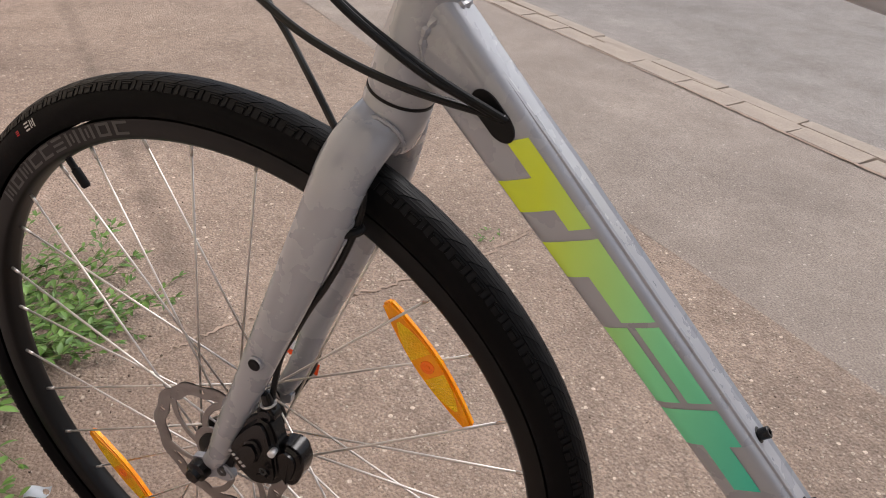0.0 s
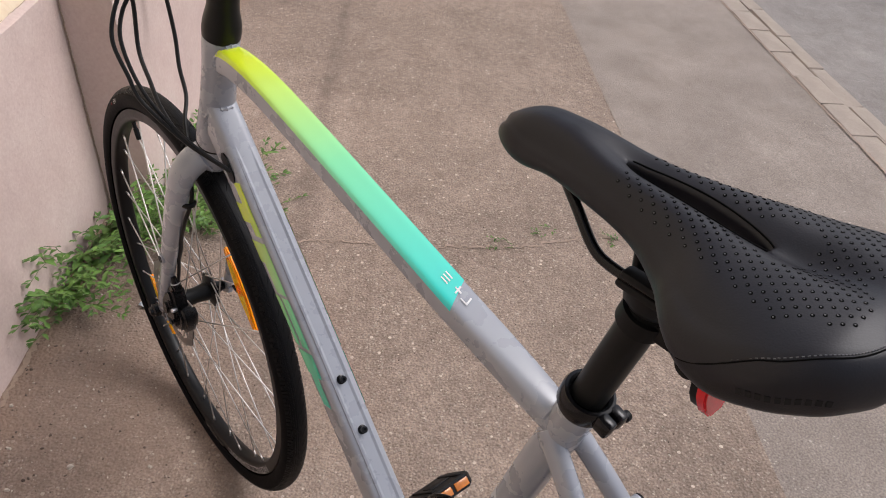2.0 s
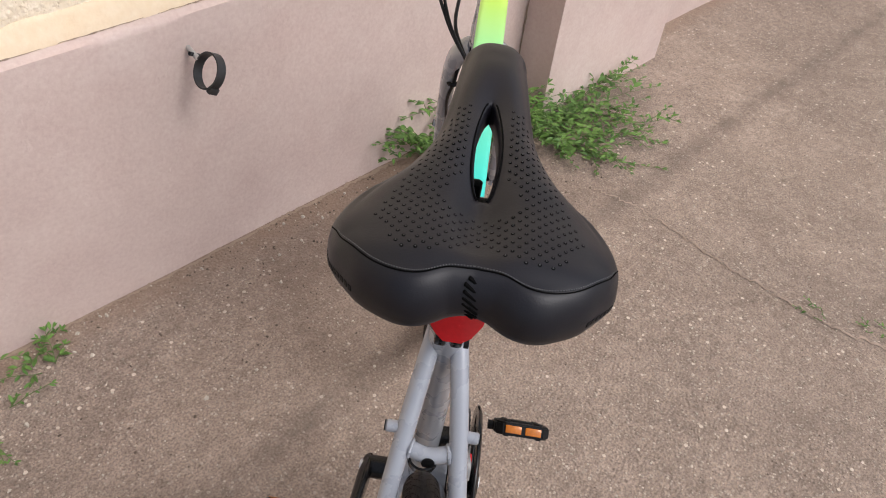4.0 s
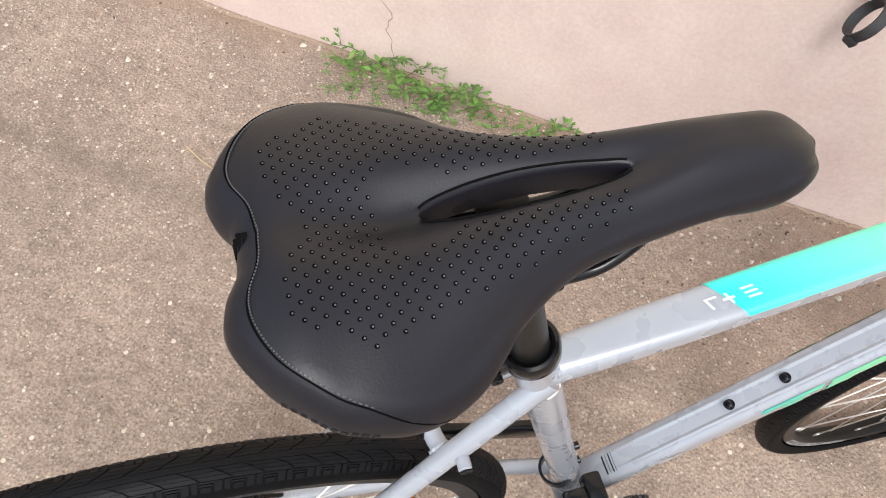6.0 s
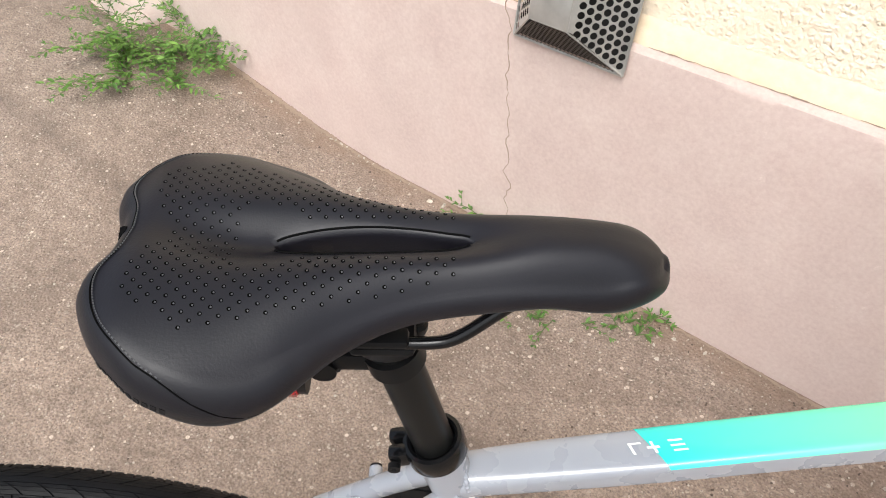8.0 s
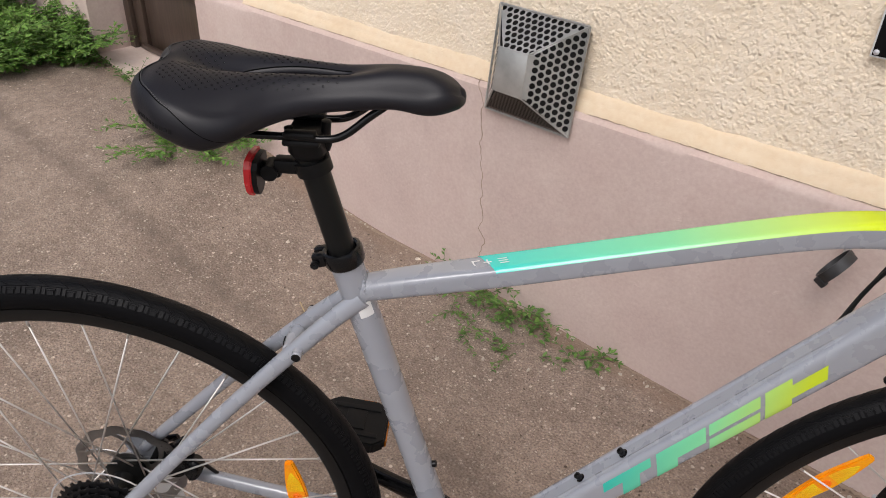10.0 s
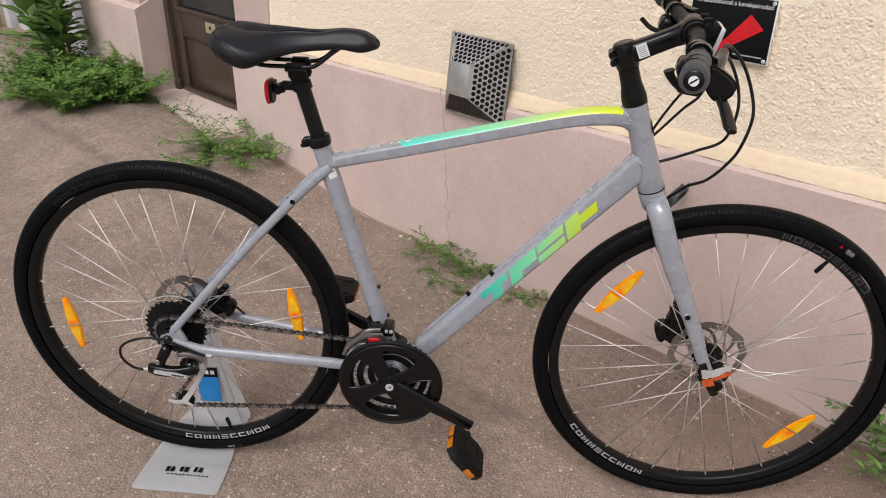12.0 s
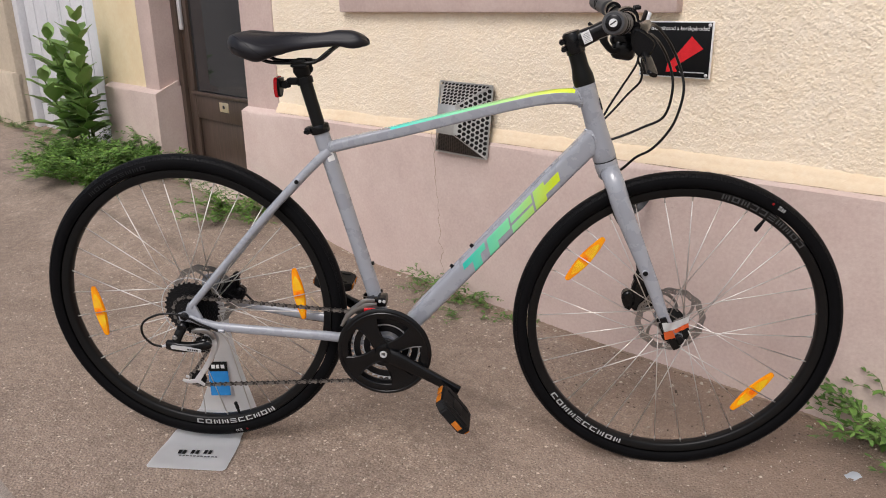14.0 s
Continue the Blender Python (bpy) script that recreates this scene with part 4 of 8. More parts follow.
def patch(bm, fr, f0, f1, th0, th1, off=0.0006, nu=24, nv=10, slant=0.0):
    """A printed area that follows a tube."""
    rows = []
    for i in range(nu + 1):
        row = []
        for j in range(nv + 1):
            v = j / nv
            f = f0 + (f1 - f0) * i / nu + slant * (v - 0.5)
            row.append(bm.verts.new(on_tube(fr, min(0.999, max(0, f)), th0 + (th1 - th0) * v, off)))
        rows.append(row)
    for a, b in zip(rows, rows[1:]):
        for j in range(nv):
            bm.faces.new((a[j], a[j + 1], b[j + 1], b[j]))
    return bm


def bead(bm, c, axis, r0, r1, side=(0, 1, 0), n=56, thick=0.0022):
    """A weld bead: a lumpy ring, r0 across and r1 along the normal."""
    a = Vector(axis).normalized()
    s = Vector(side)
    s = (s - a * s.dot(a)).normalized()
    w = a.cross(s)
    pts = []
    for j in range(n + 1):
        th = 2 * math.pi * j / n
        pts.append(Vector(c) + s * r0 * math.cos(th) + w * r1 * math.sin(th))
    tube(bm, pts, [thick * (1 + 0.28 * math.sin(j * 2.2)) for j in range(n + 1)], 6, caps=False)
    return bm


def axis_at(z):
    return V(0.9155 + (0.714 - z) * 0.322, 0, z)


HEAD = V(-0.3065, 0, 0.9519)
SEAT = V(-0.2403, 0, 0.9707)


def seat_at(z):
    return V(0.3465 + (0.691 - z) * 0.2475, 0, z)


# frame
bm = fresh()
lathe(bm, axis_at(0.7155), HEAD, [(0.0, 0.0), (0, 0.0225), (0.004, 0.0238), (0.022, 0.0236), (0.06, 0.0208), (0.115, 0.0196), (0.148, 0.0205), (0.158, 0.0205), (0.160, 0.0195), (0.160, 0)], 40)
down_pts = spline([(0.452, 0, 0.276), (0.517, 0, 0.3475), (0.6155, 0, 0.4565), (0.748, 0, 0.603), (0.884, 0, 0.7525), (0.901, 0, 0.7712)], 10)
down_secs = [(0.0225, 0.0195, 2.8), (0.021, 0.0195, 3.6), (0.0200, 0.0203, 4.6), (0.0200, 0.0212, 4.8), (0.0190, 0.0238, 4.0), (0.0187, 0.0242, 3.2)]
sweep(bm, down_pts, down_secs, 64)
top_pts = spline([(0.335, 0, 0.7345), (0.40, 0, 0.7505), (0.4835, 0, 0.7695), (0.606, 0, 0.7995), (0.725, 0, 0.828), (0.79, 0, 0.8405), (0.838, 0, 0.8435), (0.869, 0, 0.838)], 10)
top_secs = [(0.0148, 0.0130, 2.4), (0.0160, 0.0125, 3.6), (0.0163, 0.0120, 5.0), (0.0163, 0.0118, 5.4), (0.0163, 0.0120, 5.4), (0.0160, 0.0130, 5.0), (0.0155, 0.0150, 3.8), (0.0148, 0.0165, 2.6)]
sweep(bm, top_pts, top_secs, 64)
seat_pts = [BB + (seat_at(0.771) - BB) * (i / 14) for i in range(15)]
sweep(bm, seat_pts, [(0.0168, 0.0172, 2.0), (0.0162, 0.0162, 2.0), (0.0168, 0.0168, 2.0)], 32)
lathe(bm, BB, (0, 1, 0), [(-0.036, 0.0), (-0.036, 0.0205), (-0.034, 0.0215), (0.034, 0.0215), (0.036, 0.0205), (0.036, 0)], 32)
for sy in (-1, 1):
    sweep(bm, spline([(0.345, sy * 0.010, 0.731), (0.318, sy * 0.0155, 0.7085), (0.277, sy * 0.0235, 0.669), (0.187, sy * 0.039, 0.575), (0.081, sy * 0.0560, 0.455), (0.024, sy * 0.0655, 0.39)], 7), [(0.0085, 0.0105, 2.2), (0.0085, 0.0095, 2.2), (0.008, 0.0085, 2.2), (0.0075, 0.008, 2.2)], 18)
    sweep(bm, spline([(0.45, sy * 0.022, 0.298), (0.40, sy * 0.0335, 0.3045), (0.33, sy * 0.043, 0.317), (0.195, sy * 0.055, 0.3315), (0.08, sy * 0.066, 0.346), (0.020, sy * 0.0675, 0.366)], 7), [(0.010, 0.0125, 2.4), (0.0085, 0.0115, 2.4), (0.0085, 0.0105, 2.3), (0.008, 0.009, 2.2)], 18)
    # dropout plate
    prism(bm, [(-0.014, -0.012), (0.012, -0.016), (0.034, -0.016), (0.038, -0.004), (0.026, 0.026), (0.010, 0.030), (0.002, 0.010), (-0.016, 0.004)], 0.006, Matrix.Translation((RA.x, sy * 0.0675 + 0.003, RA.z)) @ Matrix.Rotation(radians(90), 4, "X"))
prism(bm, [(0.024 * math.cos(a), 0.022 * math.sin(a)) for a in [2 * math.pi * i / 24 for i in range(24)]], 0.007, Matrix.Translation((0.023, 0.0695, 0.396)) @ Matrix.Rotation(radians(90), 4, "X"))
# bridge between the seat stays
sweep(bm, spline([(0.269, -0.023, 0.660), (0.264, 0, 0.657), (0.269, 0.023, 0.660)], 6), [(0.0075, 0.0075, 2), (0.0075, 0.0075, 2)], 14, side=(1, 0, 0))
sweep(bm, [(0.36, -0.036, 0.3125), (0.36, 0.036, 0.3125)], [(0.006, 0.006, 2), (0.006, 0.006, 2)], 12, side=(1, 0, 0))
for sy in (-1, 1):
    lathe(bm, (0.279, sy * 0.022, 0.671), (0, sy, 0), [(0, 0.0055), (0.0175, 0.0055), (0.019, 0.004), (0.019, 0)], 14)
# cable stop under the right chain stay and a guide under the left
lathe(bm, (0.085, -0.072, 0.338), (1, -0.1, -0.1), [(0, 0), (0, 0.0045), (0.012, 0.0045), (0.014, 0.003), (0.014, 0)], 12)
frame_ob = part("frame", bm, M["paint"], bike, "gloss grey aluminium frame")
# welds


def joint_bead(pts, secs, at, thick=0.0027, n=60, R=0.0206):
    """A lumpy bead where a tube of the frame meets the head tube."""
    d = (pts[-1] - pts[-6]).normalized()
    side = V(0, 1, 0)
    nrm = d.cross(side)
    r0, r1 = secs[at][0], secs[at][1]
    line = []
    for j in range(n + 1):
        th = 2 * math.pi * j / n
        p = pts[-1] - d * 0.06 + side * r0 * math.cos(th) + nrm * r1 * math.sin(th)
        for _ in range(200):
            q = p - axis_at(0.714)
            if (q - HEAD * q.dot(HEAD)).length < R + 0.0006:
                break
            p = p + d * 0.0005
        line.append(p)
    bm = fresh()
    tube(bm, line, [thick * (1 + 0.30 * math.sin(j * 2.2)) for j in range(n + 1)], 6, caps=False)
    return part("weld", bm, M["paint"], frame_ob)


joint_bead(down_pts, down_secs, -2)
joint_bead(top_pts, top_secs, -1)
for c, ax, r0, r1, th in ((seat_at(0.741) + V(0.014, 0, 0.001), V(1, 0, 0.2), 0.014, 0.0125, 0.0018), (V(0.335, 0, 0.7235), V(-0.72, 0, -0.69), 0.013, 0.0115, 0.002), (BB + V(0.018, 0, 0.017), V(0.72, 0, 0.69), 0.021, 0.0195, 0.0018)):
    part("weld", bead(fresh(), c, ax, r0, r1, thick=th), M["paint"], frame_ob)
for sy in (-1, 1):
    part("weld", bead(fresh(), V(0.267, sy * 0.0165, 0.659), V(0.2, sy, 0.1), 0.0078, 0.0078, side=(1, 0, 0), n=30, thick=0.0015), M["paint"], frame_ob)
# prints on the frame


def share(pts, x):
    """The share of a tube's length at which its middle passes x."""
    for i in range(len(pts) - 1):
        if pts[i].x <= x <= pts[i + 1].x:
            return (i + (x - pts[i].x) / (pts[i + 1].x - pts[i].x)) / (len(pts) - 1)
    return 0.0


dfr = sweep_frames(down_pts, down_secs)
tfr = sweep_frames(top_pts, top_secs)


def section_angle(fr, f, v):
    """The angle of a tube's section whose share of the half width across is v (1: the side, -1: the other)."""
    pw = fr[min(int(f * (len(fr) - 1)), len(fr) - 1)][3][2]
    return math.acos(max(-1.0, min(1.0, math.copysign(abs(v) ** (pw / 2), v))))


def height_angle(fr, f, v, sy):
    """The angle at the share v of the half height, on the side sy."""
    pw = fr[min(int(f * (len(fr) - 1)), len(fr) - 1)][3][2]
    th = math.asin(max(-1.0, min(1.0, math.copysign(abs(v) ** (pw / 2), v))))
    return th if sy > 0 else math.pi - th


def printed(bm, fr, place, nu=8, nv=8, off=0.0006):
    """A print laid on a tube: place(i, j) gives the share of the length and the angle for shares i, j of the print."""
    rows = [[bm.verts.new(on_tube(fr, *place(i / nu, j / nv), off)) for j in range(nv + 1)] for i in range(nu + 1)]
    for a, b in zip(rows, rows[1:]):
        for j in range(nv):
            bm.faces.new((a[j], a[j + 1], b[j + 1], b[j]))
    return bm


bm = fresh()


def band(i, j):
    v = -0.97 + 1.94 * j
    x = (0.470 - 0.010 * v) + (0.849 + 0.004 * v - (0.470 - 0.010 * v)) * i
    f = share(top_pts, x)
    return f, section_angle(tfr, f, v)


printed(bm, tfr, band, 60, 20)
bmesh.ops.recalc_face_normals(bm, faces=bm.faces)
part("gradient_band", bm, M["top_decal"], frame_ob, "yellow-green to teal gradient on the top tube")


def bar_on_top(x0, x1, v0, v1):
    def place(i, j):
        v = v0 + (v1 - v0) * j
        f = share(top_pts, x0 + (x1 - x0) * i - 0.0016 * (v - 0.1) / 0.25)
        return f, section_angle(tfr, f, v)

    part("print_bar", printed(fresh(), tfr, place, 4, 4, 0.0011), M["white"], frame_ob)


# small white marking: slanted plain strokes
for x0, x1, v0, v1 in ((0.4560, 0.4578, -0.32, 0.18), (0.4560, 0.4645, 0.10, 0.18), (0.4665, 0.4745, -0.12, -0.02), (0.4700, 0.4718, -0.32, 0.18), (0.4815, 0.4905, 0.10, 0.18), (0.4815, 0.4905, -0.11, -0.03), (0.4815, 0.4905, -0.32, -0.24)):
    bar_on_top(x0, x1, v0, v1)
# slanted plain shapes along both sides of the down tube: x from, x to, height from, height to
SHAPES = [
    ((0.00, 0.94, 0.62, 1.00), (0.38, 0.72, 0.00, 0.62)),
    ((1.05, 1.96, 0.40, 1.00), (1.05, 1.44, 0.00, 0.40)),
    ((2.02, 2.90, 0.58, 1.00), (2.02, 2.90, 0.00, 0.44)),
    ((2.98, 3.42, 0.00, 1.00), (3.42, 3.98, 0.30, 0.78)),
]
for sy in (1, -1):
    for glyph in SHAPES:
        bm = fresh()
        for u0, u1, w0, w1 in glyph:
            def place(i, j):
                w = w0 + (w1 - w0) * j
                u = u0 + (u1 - u0) * i + (0.20 if sy > 0 else 0.30) * (w - 0.5)
                x = (0.8385 - 0.0488 * u) if sy > 0 else (0.628 + 0.0487 * u)
                f = share(down_pts, x)
                return f, height_angle(dfr, f, -0.80 + 1.50 * w, sy)

            printed(bm, dfr, place, 6, 10)
        part("print_block", bm, M["down_decal"], frame_ob)
for f0, f1 in ((0.165, 0.169), (0.175, 0.176), (0.182, 0.185), (0.189, 0.190)):
    bm = fresh()
    patch(bm, dfr, f0, f1, radians(75), radians(110), 0.0005, 2, 6)
    part("print_bar", bm, M["black_satin"], frame_ob)
bm = fresh()
sfr = sweep_frames(seat_pts, [(0.0162, 0.0162, 2.0)] * 15)
patch(bm, sfr, 0.868, 0.903, radians(182), radians(235), 0.0006, 4, 6)
part("sticker", bm, M["white"], frame_ob, "white sticker on the seat tube")
# flat raised spine along the top of the down tube
bm = fresh()
rows = []
f0, f1 = share(down_pts, 0.50), share(down_pts, 0.872)
for i in range(49):
    f = f0 + (f1 - f0) * i / 48
    end = min(1.0, 6 * i / 48, 6 * (48 - i) / 48)
    rows.append([bm.verts.new(on_tube(dfr, f, radians(a), o if o < 0 else -0.0004 + (o + 0.0004) * end)) for a, o in ((math.degrees(section_angle(dfr, f, v)), o) for v, o in ((0.66, -0.0008), (0.56, 0.0014), (0.44, 0.0020), (0.32, 0.0004), (-0.32, 0.0004), (-0.44, 0.0020), (-0.56, 0.0014), (-0.66, -0.0008)))])
for a, b in zip(rows, rows[1:]):
    for j in range(7):
        bm.faces.new((a[j], b[j], b[j + 1], a[j + 1]))
bmesh.ops.recalc_face_normals(bm, faces=bm.faces)
part("tube_spine", bm, M["paint"], frame_ob, "", 12)
# bottle bolts
for f, tb, ang in ((share(down_pts, 0.661), dfr, 90), (share(down_pts, 0.6175), dfr, 90)):
    p = on_tube(tb, f, radians(ang), 0)
    out = on_tube(tb, f, radians(ang), 0.01) - p
    bm = fresh()
    lathe(bm, p - out.normalized() * 0.001, out, [(0, 0.0058), (0.0015, 0.0058), (0.002, 0.0042), (0.0085, 0.0042), (0.009, 0.0036), (0.009, 0.002), (0.006, 0.002), (0.006, 0)], 18)
    part("bottle_bolt", bm, M["black_gloss"], frame_ob)
for z in (0.472, 0.406):
    p = seat_at(z) + V(0.0155, 0, 0.004)
    bm = fresh()
    lathe(bm, p, (0.968, 0, 0.25), [(0, 0.0058), (0.0018, 0.0058), (0.002, 0.0042), (0.011, 0.0042), (0.0115, 0.0036), (0.0115, 0.002), (0.008, 0.002), (0.008, 0)], 18)
    part("bottle_bolt", bm, M["black_gloss"], frame_ob)
for sy in (-1, 1):
    bm = fresh()
    lathe(bm, (0.279, sy * 0.0410, 0.671), (0, sy, 0), [(0, 0.0048), (0.001, 0.0048), (0.001, 0.002), (0.0002, 0.0)], 14)
    part("rack_plug", bm, M["black_satin"], frame_ob)
bm = fresh()
lathe(bm, (0.2575, 0, 0.6565), (-1, 0, 0.1), [(0, 0.006), (0.0015, 0.006), (0.002, 0.004), (0.002, 0)], 16)
part("bridge_plug", bm, M["black_satin"], frame_ob)
# cable port on the left of the down tube
bm = fresh()
pc = V(0.8445, 0.0195, 0.7175)
md = Matrix.Translation(pc) @ frame_of((0, 0, 0), (0.665, 0, 0.747), (0, 1, 0))
ol = [(0.013 * math.cos(a) + 0.006 * math.copysign(1, math.cos(a)), 0.0078 * math.sin(a)) for a in [2 * math.pi * i / 28 for i in range(28)]]
prism(bm, ol, 0.0026, md @ Matrix.Translation((0, 0, -0.0012)))
part("cable_port", bm, M["black_satin"], frame_ob, "oval black rubber cable port")
bm = fresh()
p = axis_at(0.822) + V(0.946, 0, 0.3236) * 0.0185
prism(bm, [(0.013 * math.cos(a), 0.010 * math.sin(a)) for a in [2 * math.pi * i / 24 for i in range(24)]], 0.0025, frame_of(p, HEAD, (0.946, 0, 0.3236)))
part("head_badge", bm, M["black_gloss"], frame_ob, "small dark badge on the head tube")

# fork
bm = fresh()
lathe(bm, axis_at(0.7135), -HEAD, [(0, 0), (0, 0.0225), (0.003, 0.0236), (0.016, 0.0232), (0.03, 0.0215), (0.036, 0.018), (0.038, 0)], 36)
for sy in (-1, 1):
    sweep(bm, spline([(0.922, sy * 0.006, 0.700), (0.927, sy * 0.025, 0.690), (0.936, sy * 0.0395, 0.669), (0.949, sy * 0.0465, 0.632), (0.973, sy * 0.050, 0.576), (0.998, sy * 0.052, 0.520), (1.025, sy * 0.053, 0.459), (1.049 + 0.002 * sy, sy * 0.0545, 0.403), (1.066, sy * 0.0555, 0.366), (1.076, sy * 0.056, 0.352)], 6), [(0.012, 0.0195, 2.2), (0.0135, 0.0200, 2.2), (0.0135, 0.0198, 2.2), (0.0125, 0.0195, 2.2), (0.0115, 0.0178, 2.2), (0.011, 0.0155, 2.2), (0.0105, 0.0136, 2.2), (0.0095, 0.0120, 2.2), (0.008, 0.0105, 2.2), (0.006, 0.009, 2.2)], 24)
    prism(bm, [(-0.022, 0.006), (-0.004, 0.012), (0.010, 0.008), (0.013, -0.006), (0.004, -0.016), (-0.006, -0.012), (-0.02, -0.004)], 0.007, Matrix.Translation((FA.x, sy * 0.055 + 0.0035, FA.z)) @ Matrix.Rotation(radians(90), 4, "X"))
    lathe(bm, (1.005, sy * 0.060, 0.4965 + 0.003 * sy), (0, sy, 0), [(0, 0.0068), (0.005, 0.0068), (0.006, 0.0055), (0.006, 0)], 16)
fork_ob = part("fork", bm, M["paint"], bike, "gloss grey fork")
for sy in (-1, 1):
    bm = fresh()
    lathe(bm, (1.005, sy * 0.0658, 0.4965 + 0.003 * sy), (0, sy, 0), [(0, 0.0054), (0.0012, 0.0052), (0.0014, 0.0025), (0.0004, 0)], 16)
    part("fork_plug", bm, M["black_satin"], fork_ob)
bm = fresh()
lathe(bm, axis_at(0.7145), HEAD, [(-0.0008, 0.0218), (-0.0008, 0.0232), (0.0012, 0.0232), (0.0012, 0.0218)], 40, closed=True)
part("headset_gap", bm, M["black_satin"], fork_ob)
for sy in (-1, 1):
    part("weld", bead(fresh(), V(0.923, sy * 0.0165, 0.689), V(0.1, sy, -0.55), 0.0185, 0.0175, side=(1, 0, 0), n=44, thick=0.0016), M["paint"], fork_ob)

# ---- wheels


def tyre_mesh(bm):
    rc, rs = R_TYRE - 0.0185, 0.0182
    prof = []
    for a in [-132 + 264 * i / 34 for i in range(35)]:
        t = radians(a)
        prof.append((rs * math.sin(t), rc + rs * 0.985 * math.cos(t) - 0.0004))
    lathe(bm, (0, 0, 0), (0, 1, 0), prof, 128, ref=(1, 0, 0))
    return bm


def tread_mesh():
    """Raised tread: slanted centre lugs and hooked shoulder lugs."""
    n, rc, rs, h = 100, R_TYRE - 0.0185, 0.0182, 0.0008
    lugs = [
        [(0.00, 0.0), (1.00, 0.0), (1.00, 7.0), (0.00, 7.0)],
        [(0.03, 7.8), (0.96, 7.8), (1.20, 15.5), (0.27, 15.5)],
        [(0.27, 16.2), (1.20, 16.2), (1.44, 24.0), (0.51, 24.0)],
        [(0.51, 24.6), (1.44, 24.6), (1.60, 33.0), (0.67, 33.0)],
        [(0.38, 34.5), (0.55, 34.5), (0.55, 60), (0.38, 57)],
        [(0.55, 34.5), (1.07, 34.5), (1.07, 38), (0.55, 38)],
        [(1.07, 34.5), (1.30, 34.5), (1.30, 57), (1.07, 60)],
        [(0.60, 40.0), (1.02, 40.0), (1.02, 44), (0.60, 44)],
        [(0.66, 46.0), (0.96, 46.0), (0.96, 59), (0.66, 59)],
    ]
    vs, fs = [], []

    def at(k, u, v, hh):
        a, t = 2 * math.pi * (k + u) / n, radians(v)
        r = rc + (rs + hh) * math.cos(t)
        return (r * math.cos(a), (rs + hh) * math.sin(t), -r * math.sin(a))

    for k in range(n):
        for sgn in (1, -1):
            for lug in lugs:
                b = len(vs)
                pts = [(u + (0.5 if sgn < 0 else 0), v * sgn) for u, v in lug]
                cu, cv = sum(p[0] for p in pts) / 4, sum(p[1] for p in pts) / 4
                hh = h * (1.0 if abs(cv) < 30 else 0.8)
                vs.extend(at(k, u, v, -0.0004) for u, v in pts)
                vs.extend(at(k, u, cv + (v - cv) * 0.985, hh) for u, v in pts)
                ring = [(b + j, b + (j + 1) % 4, b + 4 + (j + 1) % 4, b + 4 + j) for j in range(4)] + [(b + 4, b + 5, b + 6, b + 7)]
                fs.extend(ring if sgn > 0 else [f[::-1] for f in ring])
    me = bpy.data.meshes.new("tread")
    me.from_pydata(vs, [], fs)
    me.materials.append(M["tread"])
    return me


tread_data = tread_mesh()
spoke_data = {}


def spoke_mesh(length):
    bm = fresh()
    tube(bm, [(0, 0, 0), (0, 0, length)], 0.00118, 8)
    tube(bm, [(0, 0, length - 0.013), (0, 0, length - 0.002)], 0.0016, 8)
    me = bpy.data.meshes.new("spoke")
    bm.to_mesh(me)
    bm.free()
    me.materials.append(M["spoke"])
    me.polygons.foreach_set("use_smooth", [True] * len(me.polygons))
    return me


def wall_print(name, parent, ang, sy, letters, mat_, tall=0.0115, pitch=0.0172, r_mid=0.3215, flat=None):
    """Plain bars in an arc on the tyre's bulging side, or on the rim's flat one."""
    bm = fresh()
    n = len(letters)
    rc, rs = R_TYRE - 0.0185, 0.0182
    for i, kind in enumerate(letters):
        a0 = radians(ang) + (i - (n - 1) / 2) * pitch / r_mid * (1 if sy < 0 else -1)

        def q(da, r):
            y = flat if flat else math.sqrt(max(0.0, rs * rs - ((r - rc) / 0.985) ** 2)) + 0.0004
            return (r * math.cos(a0 + da), sy * y, r * math.sin(a0 + da))

        w = pitch * 0.38 / r_mid
        k = w * 0.56
        bars = {0: [(-w, -k, 0, 1), (k, w, 0, 1), (-k, k, 0, 0.2), (-k, k, 0.8, 1)], 1: [(-w, w, 0, 0.2), (-w, w, 0.8, 1), (-w, -k, 0.2, 0.8)], 2: [(-w, -k, 0, 1), (k, w, 0, 1), (-k * 0.3, k * 0.3, 0.15, 0.85)], 3: [(-w, w, 0, 0.18), (-w, w, 0.41, 0.59), (-w, w, 0.82, 1)]}[kind]
        for d0, d1, h0, h1 in bars:
            lo, hi = r_mid - tall / 2 + h0 * tall, r_mid - tall / 2 + h1 * tall
            rows = [[bm.verts.new(q(d, lo + (hi - lo) * j / 3)) for d in (d0, d1)] for j in range(4)]
            for a, b in zip(rows, rows[1:]):
                bm.faces.new((a[0], a[1], b[1], b[0]))
    bmesh.ops.recalc_face_normals(bm, faces=bm.faces)
    return part(name, bm, mat_, parent)


